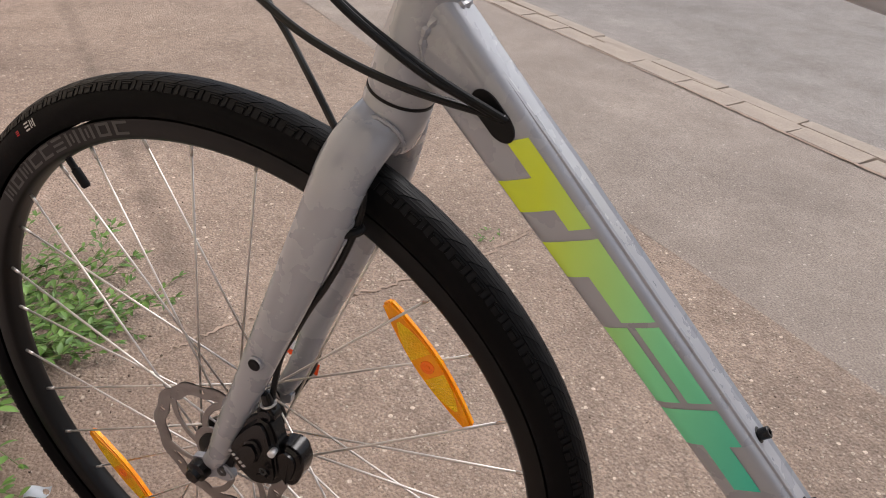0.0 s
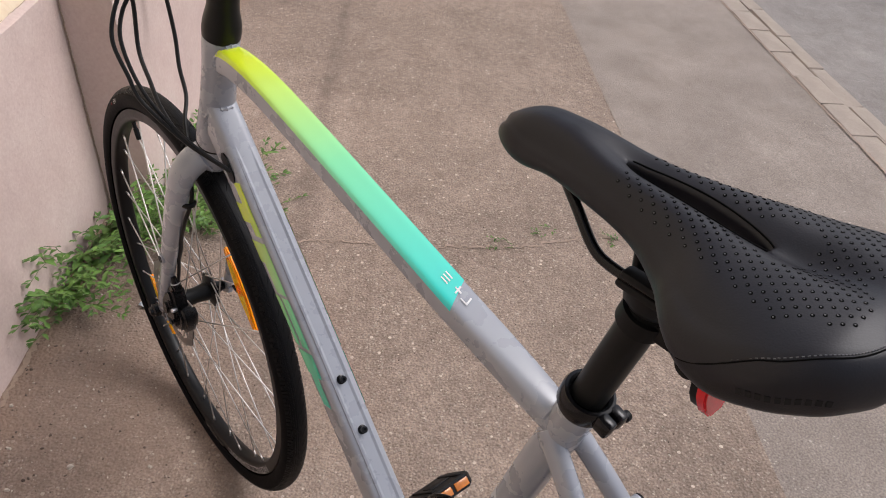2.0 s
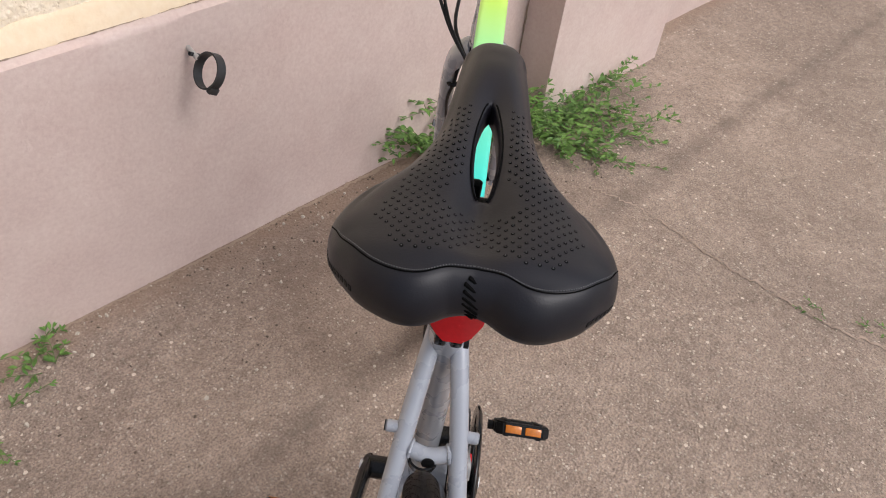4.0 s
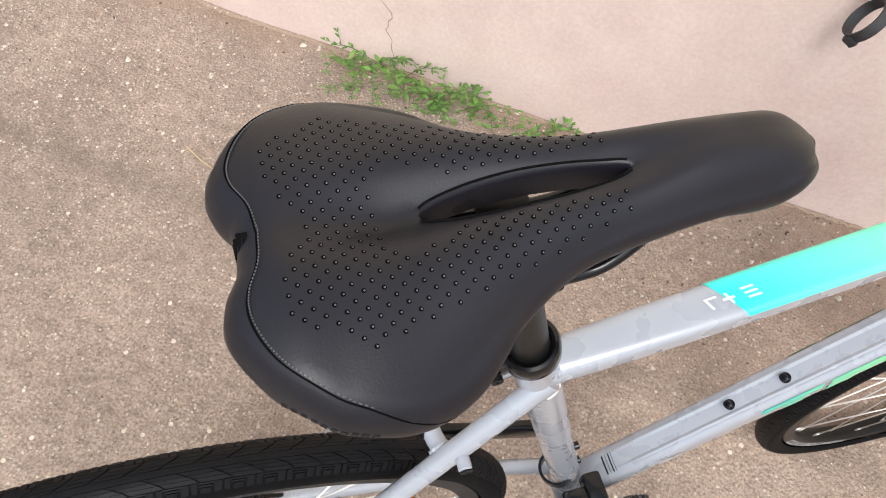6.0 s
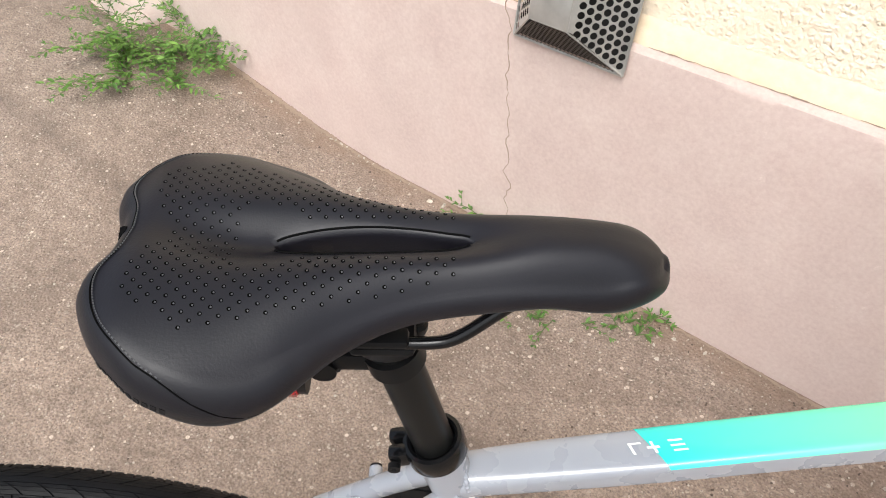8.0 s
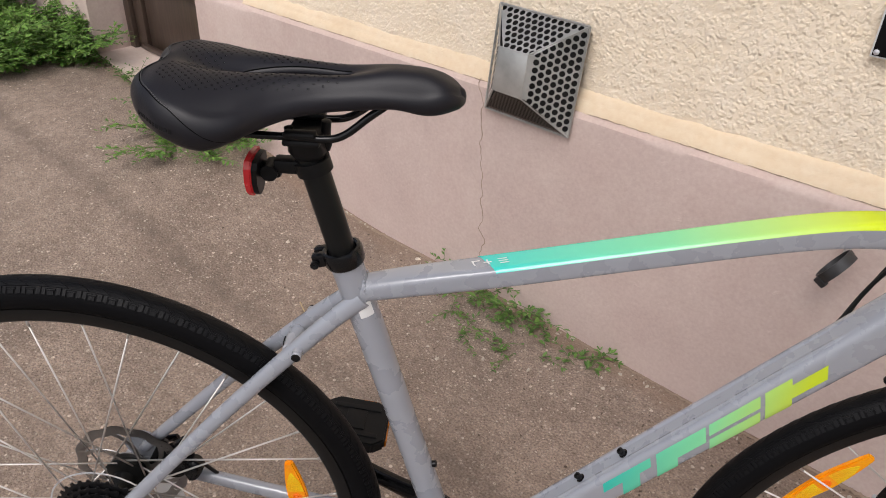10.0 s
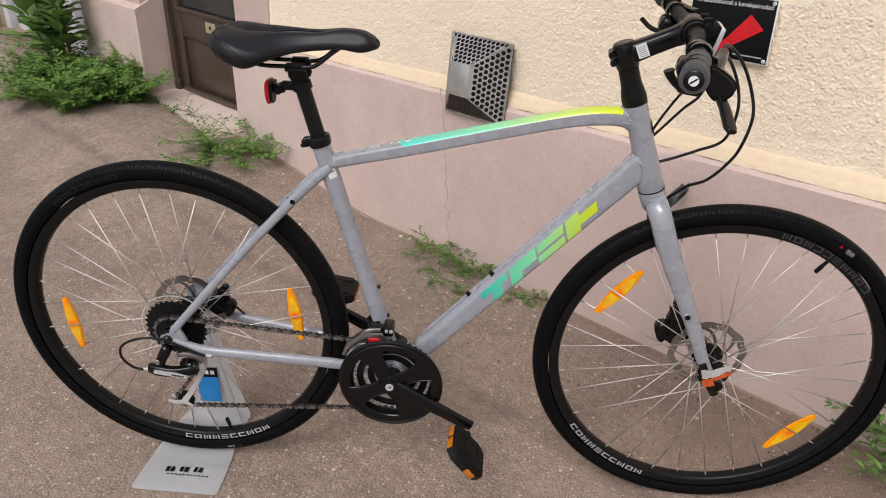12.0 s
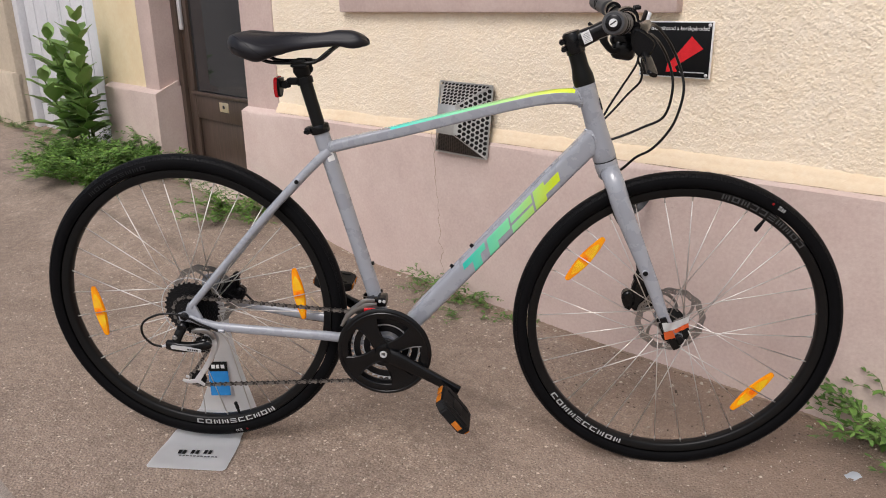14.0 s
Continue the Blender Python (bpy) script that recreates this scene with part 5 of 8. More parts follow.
def reflector(parent, ang, r):
    bm = fresh()
    L, W = 0.062, 0.0115
    up, lo = [], []
    for i in range(13):
        u = -1 + 2 * i / 12
        up.append((u * L, 0.0048 + (W + 0.0015 - 0.0048) * (1 - abs(u) ** 1.7)))
    ol = up + [(x, -y) for x, y in reversed(up)]
    a = radians(ang)
    m = frame_of((r * math.cos(a), 0.0, r * math.sin(a)), (-math.sin(a), 0, math.cos(a)), (0, 1, 0))
    prism(bm, ol, 0.007, m @ Matrix.Translation((0, 0, -0.0035)))
    es = [e for e in bm.edges if e.calc_face_angle(0) > 0.9]
    bmesh.ops.bevel(bm, geom=es, offset=0.0018, segments=2, affect="EDGES")
    ob = part("wheel_reflector", bm, M["amber"], parent, "amber plastic spoke reflector")
    for sy in (-1, 1):
        for half in (-1, 1):
            pane = [(half * (0.010 + 0.034 * t), (0.0088 * (1 - t ** 2.2) + 0.0012) * k) for k in (1, -1) for t in ((0, 0.25, 0.5, 0.75, 1) if k > 0 else (1, 0.75, 0.5, 0.25, 0))]
            bm = fresh()
            prism(bm, pane if half > 0 else pane[::-1], 0.0005, m @ Matrix.Translation((0, 0, sy * 0.0037 - 0.00025)))
            part("lens", bm, M["lens"], ob, "prismatic amber lens")
    for sy in (-1, 1):
        bm = fresh()
        lathe(bm, m @ V(0, 0, sy * 0.0034), (0, sy, 0), [(0, 0.0062), (0.0009, 0.0060), (0.0009, 0.0042), (0.0002, 0.0038), (0.0002, 0.0022), (0.0012, 0.0018), (0.0012, 0)], 18)
        part("boss", bm, M["boss"], ob, "bright orange boss")
    return ob


def rotor_mesh(bm, y, r1=0.0755, r0=0.0620):
    n = 180
    radial = [r0, r0 + 0.0028, r0 + 0.006, r0 + 0.009, r1]
    for s, yy in ((0, y - 0.0009), (1, y + 0.0009)):
        grid = []
        for i in range(n):
            a = 2 * math.pi * i / n
            wob = 0.0016 * math.sin(a * 12)
            grid.append([bm.verts.new(((r + (wob if k in (0, 4) else 0)) * math.cos(a), yy, (r + (wob if k in (0, 4) else 0)) * math.sin(a))) for k, r in enumerate(radial)])
        for i in range(n):
            for k in range(4):
                if (k == 1 and i % 5 in (1,)) or (k == 2 and i % 5 in (3,)) or (k in (1, 2) and i % 30 in (10, 11)):
                    continue
                q = (grid[i][k], grid[i][k + 1], grid[(i + 1) % n][k + 1], grid[(i + 1) % n][k])
                bm.faces.new(q if s == 0 else q[::-1])
    for i in range(6):
        a = 2 * math.pi * i / 6
        pts = []
        for t in (0, 0.25, 0.5, 0.75, 1.0):
            rr = 0.024 + (r0 + 0.002 - 0.024) * t
            aa = a + 0.75 * t
            pts.append((rr * math.cos(aa), y, rr * math.sin(aa)))
        sweep(bm, spline(pts, 4), [(0.0009, 0.0042, 4), (0.0009, 0.003, 4), (0.0009, 0.0042, 4)], 8)
    lathe(bm, (0, y, 0), (0, 1, 0), [(-0.001, 0.017), (-0.001, 0.027), (0.001, 0.027), (0.001, 0.017)], 36, closed=True)
    return bm


def wheel(name, c, half, refl, valve, prints, flange, turn, label):
    w = new(name, bpy.data.meshes.new(name))
    bm = fresh()
    lathe(bm, (0, 0, 0), (0, 1, 0), [(-0.0098, 0.2980), (-0.0122, 0.3012), (-0.0122, 0.3155), (-0.010, 0.3165), (-0.009, 0.311), (0.009, 0.311), (0.010, 0.3165), (0.0122, 0.3155), (0.0122, 0.3012), (0.0098, 0.2980), (0.004, 0.2965), (-0.004, 0.2965)], 128, closed=True, ref=(1, 0, 0))
    bmesh.ops.recalc_face_normals(bm, faces=bm.faces)
    finish(w, bm, M["rim"], 40)
    w.parent = bike
    w.matrix_basis = Matrix.Translation(c)
    tagged(w, label)
    t = part("tyre", tyre_mesh(fresh()), M["rubber"], w, "black road tyre with hooked tread", 60)
    o = new("tread", tread_data)
    o.parent = w
    for sy in (-1, 1):
        for ang, ink in prints:
            wall_print("rim_print", w, ang, sy, RIM_MARKS, M[ink], 0.0115, 0.0208, 0.3088, 0.0125)
        wall_print("tyre_mark", w, valve + 1.0 * sy, sy, [2, 3], M["pale_print"], 0.0072, 0.0088, 0.3335)
        wall_print("red_mark", w, valve - 2.6 * sy, sy, [3], M["red"], 0.0040, 0.0060, 0.3335)
    bm = fresh()
    lathe(bm, (0, 0, 0), (0, 1, 0), [(-half, 0.0), (-half, 0.0075), (-half + 0.008, 0.0095), (-flange - 0.004, 0.014), (-flange - 0.0016, 0.030), (-flange + 0.0016, 0.030), (-flange + 0.006, 0.016), (0, 0.0135), (flange - 0.006, 0.016), (flange - 0.0016, 0.030), (flange + 0.0016, 0.030), (flange + 0.004, 0.021), (half - 0.012, 0.020), (half - 0.008, 0.0095), (half, 0.0075), (half, 0)], 36)
    part("hub", bm, M["anodised"], w, "black wheel hub")
    n = 32
    for i in range(n):
        th = 2 * math.pi * (i + turn) / n
        sy = 1 if i % 2 else -1
        tr = 1 if ((i + 1) // 2) % 2 else -1
        hb = th + tr * radians(72)
        p0 = V(0.0275 * math.cos(hb), sy * (flange + 0.0022 * tr), 0.0275 * math.sin(hb))
        p1 = V(0.2985 * math.cos(th), sy * 0.0025, 0.2985 * math.sin(th))
        key = (round(flange, 4), tr)
        if key not in spoke_data:
            spoke_data[key] = spoke_mesh((p1 - p0).length)
        so = new("spoke", spoke_data[key])
        so.parent = w
        so.matrix_basis = Matrix.Translation(p0) @ (p1 - p0).to_track_quat("Z", "Y").to_matrix().to_4x4()
    for a, r in refl:
        reflector(w, a, r)
    a = radians(valve)
    d = V(-math.cos(a), 0, -math.sin(a))
    bm = fresh()
    lathe(bm, V(0.298 * math.cos(a), 0, 0.298 * math.sin(a)), d, [(0, 0.0035), (0.004, 0.0032), (0.012, 0.0032), (0.013, 0.0042), (0.029, 0.0042), (0.031, 0.003), (0.031, 0)], 14)
    part("valve", bm, M["black_satin"], w, "black rubber valve cap")
    return w


RIM_MARKS = [1, 0, 2, 2, 3, 1, 1, 2, 0, 2]
# one ink: the upper front print gets the dim copy, the rest the pale
fw_ob = wheel("front_wheel", FA, 0.052, [(142.5, 0.249), (-39.5, 0.241)], 57.3, [(58.5, "rim_shaded"), (233.5, "pale_print")], 0.029, 0.77, "front wheel with black rim, steel spokes and amber reflectors")
rw_ob = wheel("rear_wheel", RA, 0.064, [(186.5, 0.240), (6.8, 0.243)], -76.6, [(-77.5, "pale_print")], 0.030, 0.70, "rear wheel with black rim, steel spokes and amber reflectors")
for sy in (-1, 1):
    wall_print("sidewall_print", rw_ob, 115, sy, RIM_MARKS[1:], M["faint_print"], 0.0090, 0.0172, 0.3290)
part("brake_rotor", rotor_mesh(fresh(), 0.036), M["rotor"], fw_ob, "perforated steel brake disc")
part("brake_rotor", rotor_mesh(fresh(), 0.046), M["rotor"], rw_ob, "perforated steel brake disc")

# quick releases
bm = fresh()
lathe(bm, FA + V(0, 0.058, 0), (0, 1, 0), [(0, 0.0), (0, 0.0085), (0.002, 0.011), (0.010, 0.0105), (0.012, 0.0075), (0.0165, 0.0065), (0.0165, 0)], 20)
part("skewer_nut", bm, M["black_gloss"], fork_ob, "black skewer nut")
bm = fresh()
lathe(bm, FA + V(0, -0.058, 0), (0, -1, 0), [(0, 0), (0, 0.0105), (0.004, 0.0115), (0.012, 0.0105), (0.014, 0.006), (0.014, 0)], 20)
sweep(bm, spline([(1.081, -0.072, 0.330), (1.070, -0.077, 0.348), (1.058, -0.079, 0.371), (1.046, -0.077, 0.400)], 5), [(0.005, 0.0085, 2.6), (0.004, 0.0080, 2.8), (0.0035, 0.0085, 3), (0.003, 0.0070, 2.6)], 12)
part("skewer_lever", bm, M["black_gloss"], fork_ob, "black quick release lever")


def scrap(name, rows, mat_, label, wave):
    """A limp strip of paper: rows of its two edges, with a slight wave."""
    bm = fresh()
    up, lo = (lerp_edge([V(*r[k]) for r in rows], 12) for k in (0, 1))
    grid = [[bm.verts.new(a.lerp(b, j / 3) + V(0, wave * math.sin(i * 1.1 + j * 0.9), 0)) for j in range(4)] for i, (a, b) in enumerate(zip(up, lo))]
    for a, b in zip(grid, grid[1:]):
        for j in range(3):
            bm.faces.new((a[j], a[j + 1], b[j + 1], b[j]))
    bmesh.ops.solidify(bm, geom=bm.faces[:], thickness=0.0004)
    return part(name, bm, mat_, fork_ob, label, 60)


def lerp_edge(pts, n):
    return [pts[min(int(t), len(pts) - 2)].lerp(pts[min(int(t), len(pts) - 2) + 1], t - min(int(t), len(pts) - 2)) for t in ((len(pts) - 1) * i / n for i in range(n + 1))]


scrap("paper_tag", [((1.044, -0.0835, 0.391), (1.050, -0.0835, 0.371)), ((1.066, -0.084, 0.394), (1.068, -0.084, 0.376)), ((1.100, -0.078, 0.409), (1.098, -0.079, 0.392))], M["white"], "white paper tag on the skewer", 0.0012)
scrap("orange_tag", [((1.068, -0.0855, 0.377), (1.072, -0.0855, 0.370)), ((1.098, -0.0805, 0.393), (1.100, -0.0805, 0.383))], M["tag_orange"], "orange edge of the paper tag", 0.0008)
scrap("orange_tape", [((1.049, -0.0862, 0.371), (1.053, -0.0862, 0.354)), ((1.067, -0.0862, 0.377), (1.074, -0.0862, 0.360))], M["tag_orange"], "orange tape round the lever", 0.0004)
bm = fresh()
lathe(bm, RA + V(0, -0.071, 0), (0, -1, 0), [(0, 0), (0, 0.0085), (0.006, 0.0095), (0.010, 0.006), (0.010, 0)], 20)
part("skewer_nut", bm, M["black_gloss"], frame_ob)
bm = fresh()
lathe(bm, RA + V(0, 0.071, 0), (0, 1, 0), [(0, 0), (0, 0.0095), (0.006, 0.0105), (0.012, 0.006), (0.012, 0)], 20)
sweep(bm, spline([RA + V(0, 0.078, 0), RA + V(0.02, 0.083, 0.012), RA + V(0.055, 0.082, 0.024)], 5), [(0.004, 0.007, 2.4), (0.003, 0.006, 2.4)], 12)
part("skewer_lever", bm, M["black_gloss"], frame_ob, "rear quick release")

# brake calipers


def slab_of(bm, outline, y0, y1, at, bevel):
    """A rounded block: an outline in the (u, v) plane that at() sets upright, from y0 to y1."""
    for _ in range(2):
        outline = [(p[0] + (q[0] - p[0]) * k, p[1] + (q[1] - p[1]) * k) for p, q in zip(outline, outline[1:] + outline[:1]) for k in (0.22, 0.78)]
    n = len(outline)
    lo, hi = [[bm.verts.new(at(u, v, y)) for u, v in outline] for y in (y0, y1)]
    made = [bm.faces.new(lo), bm.faces.new(hi[::-1])] + [bm.faces.new((lo[i], hi[i], hi[(i + 1) % n], lo[(i + 1) % n])) for i in range(n)]
    bmesh.ops.recalc_face_normals(bm, faces=made)
    rim = [e for f in made[:2] for e in f.edges]
    bmesh.ops.bevel(bm, geom=rim, offset=bevel, segments=3, affect="EDGES")


def caliper(c, out, up, parent, k=1.0, hose=True):
    """A two-piston disc caliper; out points away from the axle, up along the disc."""
    out, up = V(*out).normalized(), V(*up).normalized()

    def at(u, v, y):
        return c + out * (u * k) + up * (v * k) + V(0, y * k, 0)

    bm = fresh()
    slab_of(bm, [(0.029, 0.036), (0.010, 0.033), (-0.014, 0.027), (-0.030, 0.016), (-0.034, -0.004), (-0.028, -0.026), (-0.010, -0.033), (0.008, -0.030), (0.022, -0.010), (0.036, 0.012), (0.040, 0.030)], -0.012, 0.012, at, 0.006)
    slab_of(bm, [(0.000, -0.040), (0.014, -0.040), (0.036, -0.026), (0.042, -0.012), (0.034, 0.001), (0.020, 0.001), (0.004, -0.014)], -0.018, 0.008, at, 0.006)
    slab_of(bm, [(0.030, 0.022), (0.046, 0.024), (0.047, 0.037), (0.036, 0.041), (0.028, 0.036)], -0.008, 0.007, at, 0.003)
    slab_of(bm, [(-0.016, 0.012), (0.002, 0.024), (0.020, 0.018), (0.016, 0.000), (-0.002, -0.010), (-0.016, -0.004)], 0.004, 0.017, at, 0.006)
    slab_of(bm, [(-0.020, -0.020), (-0.006, -0.028), (0.008, -0.022), (0.004, -0.010), (-0.012, -0.008)], 0.004, 0.0155, at, 0.005)
    ob = part("brake_caliper", bm, M["black_gloss"], parent, "black hydraulic disc brake caliper")
    bm = fresh()
    slab_of(bm, [(-0.072, -0.012), (-0.062, -0.014), (-0.036, 0.000), (-0.006, 0.026), (0.004, 0.040), (-0.006, 0.044), (-0.024, 0.030), (-0.052, 0.010), (-0.070, 0.000)], -0.004, 0.004, at, 0.0015)
    part("caliper_bracket", bm, M["black_satin"], ob)
    if hose:
        bm = fresh()
        lathe(bm, at(0.041, 0.034, 0.0), up * 0.9 + out * 0.45, [(0, 0), (0, 0.0062), (0.004, 0.0062), (0.0045, 0.0050), (0.010, 0.0046), (0.016, 0.0040), (0.016, 0)], 16)
        part("hose_nut", bm, M["black_gloss"], ob)
        bm = fresh()
        lathe(bm, at(0.041, 0.034, 0.0) + (up * 0.9 + out * 0.45).normalized() * 0.0045, up * 0.9 + out * 0.45, [(0, 0.0052), (0, 0.0070), (0.0012, 0.0070), (0.0012, 0.0052)], 18, closed=True)
        part("washer", bm, M["silver"], ob)
    for u, v, y, r in ((-0.060, -0.006, 0.004, 0.0055), (-0.002, 0.036, 0.004, 0.0052)):
        bm = fresh()
        lathe(bm, at(u, v, y), V(0, 1, 0), [(0, r), (0.004, r), (0.005, r * 0.85), (0.005, r * 0.5), (0.003, 0)], 14)
        part("caliper_bolt", bm, M["iron"], ob)
    bm = fresh()
    lathe(bm, at(0.022, 0.000, 0.006), V(0, 1, 0) + out * 0.3, [(0, 0.0034), (0.008, 0.0034), (0.009, 0.0022), (0.009, 0)], 12)
    part("bleed_screw", bm, M["silver"], ob)
    bm = fresh()
    lathe(bm, at(0.004, -0.012, 0.0155), V(0, 1, 0), [(0, 0.0036), (0.0012, 0.0036), (0.0012, 0.0024), (0, 0.0024)], 16, closed=True)
    part("port_ring", bm, M["iron"], ob)
    bm = fresh()
    for j in range(5):
        box(bm, (-0.0013, -0.0019, 0), (0.0013, 0.0019, 0.0004), 0, frame_of(at(-0.022 + 0.0005 * j, 0.014 - 0.0045 * j, 0.0121), up, (0, 1, 0)))
    part("print_bar", bm, M["pale_print"], ob)
    return ob


caliper(V(1.018, 0.051, 0.390), (-0.79, 0, 0.61), (0.61, 0, 0.79), fork_ob)
caliper(V(0.074, 0.052, 0.384), (0.90, 0, 0.44), (-0.44, 0, 0.90), frame_ob, 0.86, False)
# painted gussets that carry the calipers
bm = fresh()
slab_of(bm, [(1.052, 0.440), (1.036, 0.452), (1.020, 0.447), (1.019, 0.438), (1.030, 0.426), (1.040, 0.408), (1.062, 0.372)], 0.049, 0.060, lambda u, v, y: V(u, y, v), 0.0025)
part("caliper_mount", bm, M["paint"], fork_ob)
bm = fresh()
slab_of(bm, [(1.074, 0.352), (1.058, 0.357), (1.048, 0.346), (1.056, 0.336), (1.076, 0.336)], 0.050, 0.059, lambda u, v, y: V(u, y, v), 0.002)
part("caliper_mount", bm, M["paint"], fork_ob)
bm = fresh()
prism(bm, [(-0.03, -0.006), (0.03, -0.006), (0.03, 0.004), (-0.03, 0.004)], 0.008, frame_of(V(0.070, 0.060, 0.388), (0.83, 0, -0.55), (0, 1, 0)) @ Matrix.Translation((0, 0, -0.004)))
part("caliper_mount", bm, M["paint"], frame_ob)

# ---- drive


def toothed(bm, c, y, r, teeth, thick=0.002, inner=None):
    inner = inner if inner is not None else r * 0.78
    ol, il = [], []
    for i in range(teeth):
        for f, k in ((-0.22, 1.0), (0.0, 1.0), (0.2, 0.945), (0.5, 0.935), (0.72, 0.945)):
            a = 2 * math.pi * (i + f) / teeth
            ol.append((r * k * math.cos(a), r * k * math.sin(a)))
            il.append((inner * math.cos(a), inner * math.sin(a)))
    n = len(ol)
    for s, yy in ((0, y - thick / 2), (1, y + thick / 2)):
        o = [bm.verts.new((c.x + p[0], yy, c.z + p[1])) for p in ol]
        q = [bm.verts.new((c.x + p[0], yy, c.z + p[1])) for p in il]
        for j in range(n):
            k = (j + 1) % n
            f = (o[j], o[k], q[k], q[j])
            bm.faces.new(f if s else f[::-1])
        if s:
            for a, b in ((prev_o, o), (q, prev_q)):
                for j in range(n):
                    k = (j + 1) % n
                    bm.faces.new((a[j], a[k], b[k], b[j]))
        prev_o, prev_q = o, q
    return bm


bm = fresh()
for i, (r, t) in enumerate(((0.064, 32), (0.056, 28), (0.049, 24), (0.043, 21), (0.037, 18), (0.032, 15), (0.027, 13), (0.0235, 11))):
    toothed(bm, RA, -0.030 - i * 0.0037, r, t, 0.0018, 0.016)
lathe(bm, RA + V(0, -0.061, 0), (0, -1, 0), [(0, 0.016), (0.003, 0.016), (0.003, 0.009), (0.001, 0.009), (0.001, 0)], 24)
part("cassette", bm, M["cassette"], rw_ob, "dark eight-speed cassette").matrix_basis = Matrix.Translation(-RA)
bm = fresh()
lathe(bm, RA + V(0, -0.026, 0), (0, -1, 0), [(0, 0.0715), (0, 0.0735), (0.001, 0.0735), (0.001, 0.0715)], 64, closed=True)
part("spoke_guard", bm, M["silver"], rw_ob, "clear rim of the spoke protector").matrix_basis = Matrix.Translation(-RA)

CB = BB + V(0.0005, 0, -0.0028)
crank = new("crankset", bpy.data.meshes.new("crankset"))
bm = fresh()
# guard ring and wide spider arms
lathe(bm, CB + V(0, -0.0665, 0), (0, -1, 0), [(0, 0.0800), (0, 0.103), (0.002, 0.1045), (0.0038, 0.1038), (0.0056, 0.1010), (0.0062, 0.0975), (0.0052, 0.0962), (0.0052, 0.0950), (0.0064, 0.0935), (0.0060, 0.0865), (0.0048, 0.0815), (0.0030, 0.0800)], 72, closed=True)
spider = []
for i in range(4):
    a = 2 * math.pi * i / 4 + 0.50
    d = V(math.cos(a), 0, math.sin(a))
    pts = [CB + d * r + V(0, -0.0685, 0) for r in (0.016, 0.035, 0.06, 0.088)]
    arm_bm = fresh()
    sweep(arm_bm, pts, [(0.0035, 0.018, 3), (0.0032, 0.0155, 3), (0.003, 0.019, 3), (0.0028, 0.031, 3)], 16)
    side = V(-math.sin(a), 0, math.cos(a))
    for k in (-1, 1):
        tube(arm_bm, spline([CB + d * r + side * (k * w) + V(0, -0.0710, 0) for r, w in ((0.020, 0.0155), (0.040, 0.0140), (0.062, 0.0178), (0.082, 0.027))], 4), 0.0016, 6)
    spider.append(arm_bm)
hub_bm = fresh()
lathe(hub_bm, CB + V(0, -0.045, 0), (0, -1, 0), [(0, 0.0), (0, 0.022), (0.018, 0.026), (0.024, 0.022), (0.03, 0.017), (0.036, 0.0165), (0.036, 0)], 32)
finish(crank, bm, M["black_gloss"], 35)
crank.parent = bike
tagged(crank, "black triple crankset with a plastic chain guard")
for arm_bm in spider:
    part("spider_arm", arm_bm, M["black_gloss"], crank)
part("crank_boss", hub_bm, M["black_gloss"], crank)
for r, y, t, mm in ((0.0985, -0.0555, 48, "cassette"), (0.079, -0.0475, 38, "silver"), (0.058, -0.0405, 28, "silver")):
    bm = fresh()
    toothed(bm, CB, y, r, t, 0.0022, r - 0.0074)
    cr = part("chainring", bm, M[mm], crank, "steel toothed chainring")
    bm = fresh()
    lathe(bm, CB + V(0, y + 0.0016, 0), (0, -1, 0), [(0, r - 0.021), (0, r - 0.0070), (0.0032, r - 0.0070), (0.0032, r - 0.021)], 48, closed=True)
    part("ring_body", bm, M["cassette"], cr, "dark body of the chainring")
PR, PL = CB + V(0.154, 0, -0.0775), CB - V(0.154, 0, -0.0775)
for sy, p in ((-1, PR), (1, PL)):
    d = (p - CB).normalized()
    y0, y1 = sy * 0.071, sy * 0.082
    bm = fresh()
    sweep(bm, spline([CB - d * 0.012 + V(0, y0, 0), CB + d * 0.03 + V(0, y0 + sy * 0.003, 0), CB + d * 0.09 + V(0, (y0 + y1) / 2, 0), p - d * 0.015 + V(0, y1, 0), p + d * 0.012 + V(0, y1, 0)], 5), [(0.006, 0.0135, 2.6), (0.0085, 0.0185, 2.8), (0.0075, 0.0140, 3), (0.007, 0.0120, 3), (0.006, 0.0110, 2.4)], 20)
    lathe(bm, CB + V(0, sy * 0.04, 0), (0, sy, 0), [(0, 0), (0, 0.016), (0.036, 0.0155), (0.039, 0.012), (0.037, 0.008), (0.037, 0)], 24)
    arm = part("crank_arm", bm, M["black_gloss"], crank, "black crank arm")
    bm = fresh()
    lathe(bm, CB + V(0, sy * 0.0795, 0), (0, sy, 0), [(0, 0.0085), (0.0035, 0.008), (0.004, 0.005), (0.0015, 0.004), (0.0015, 0)], 18)
    part("crank_bolt", bm, M["silver"], crank)


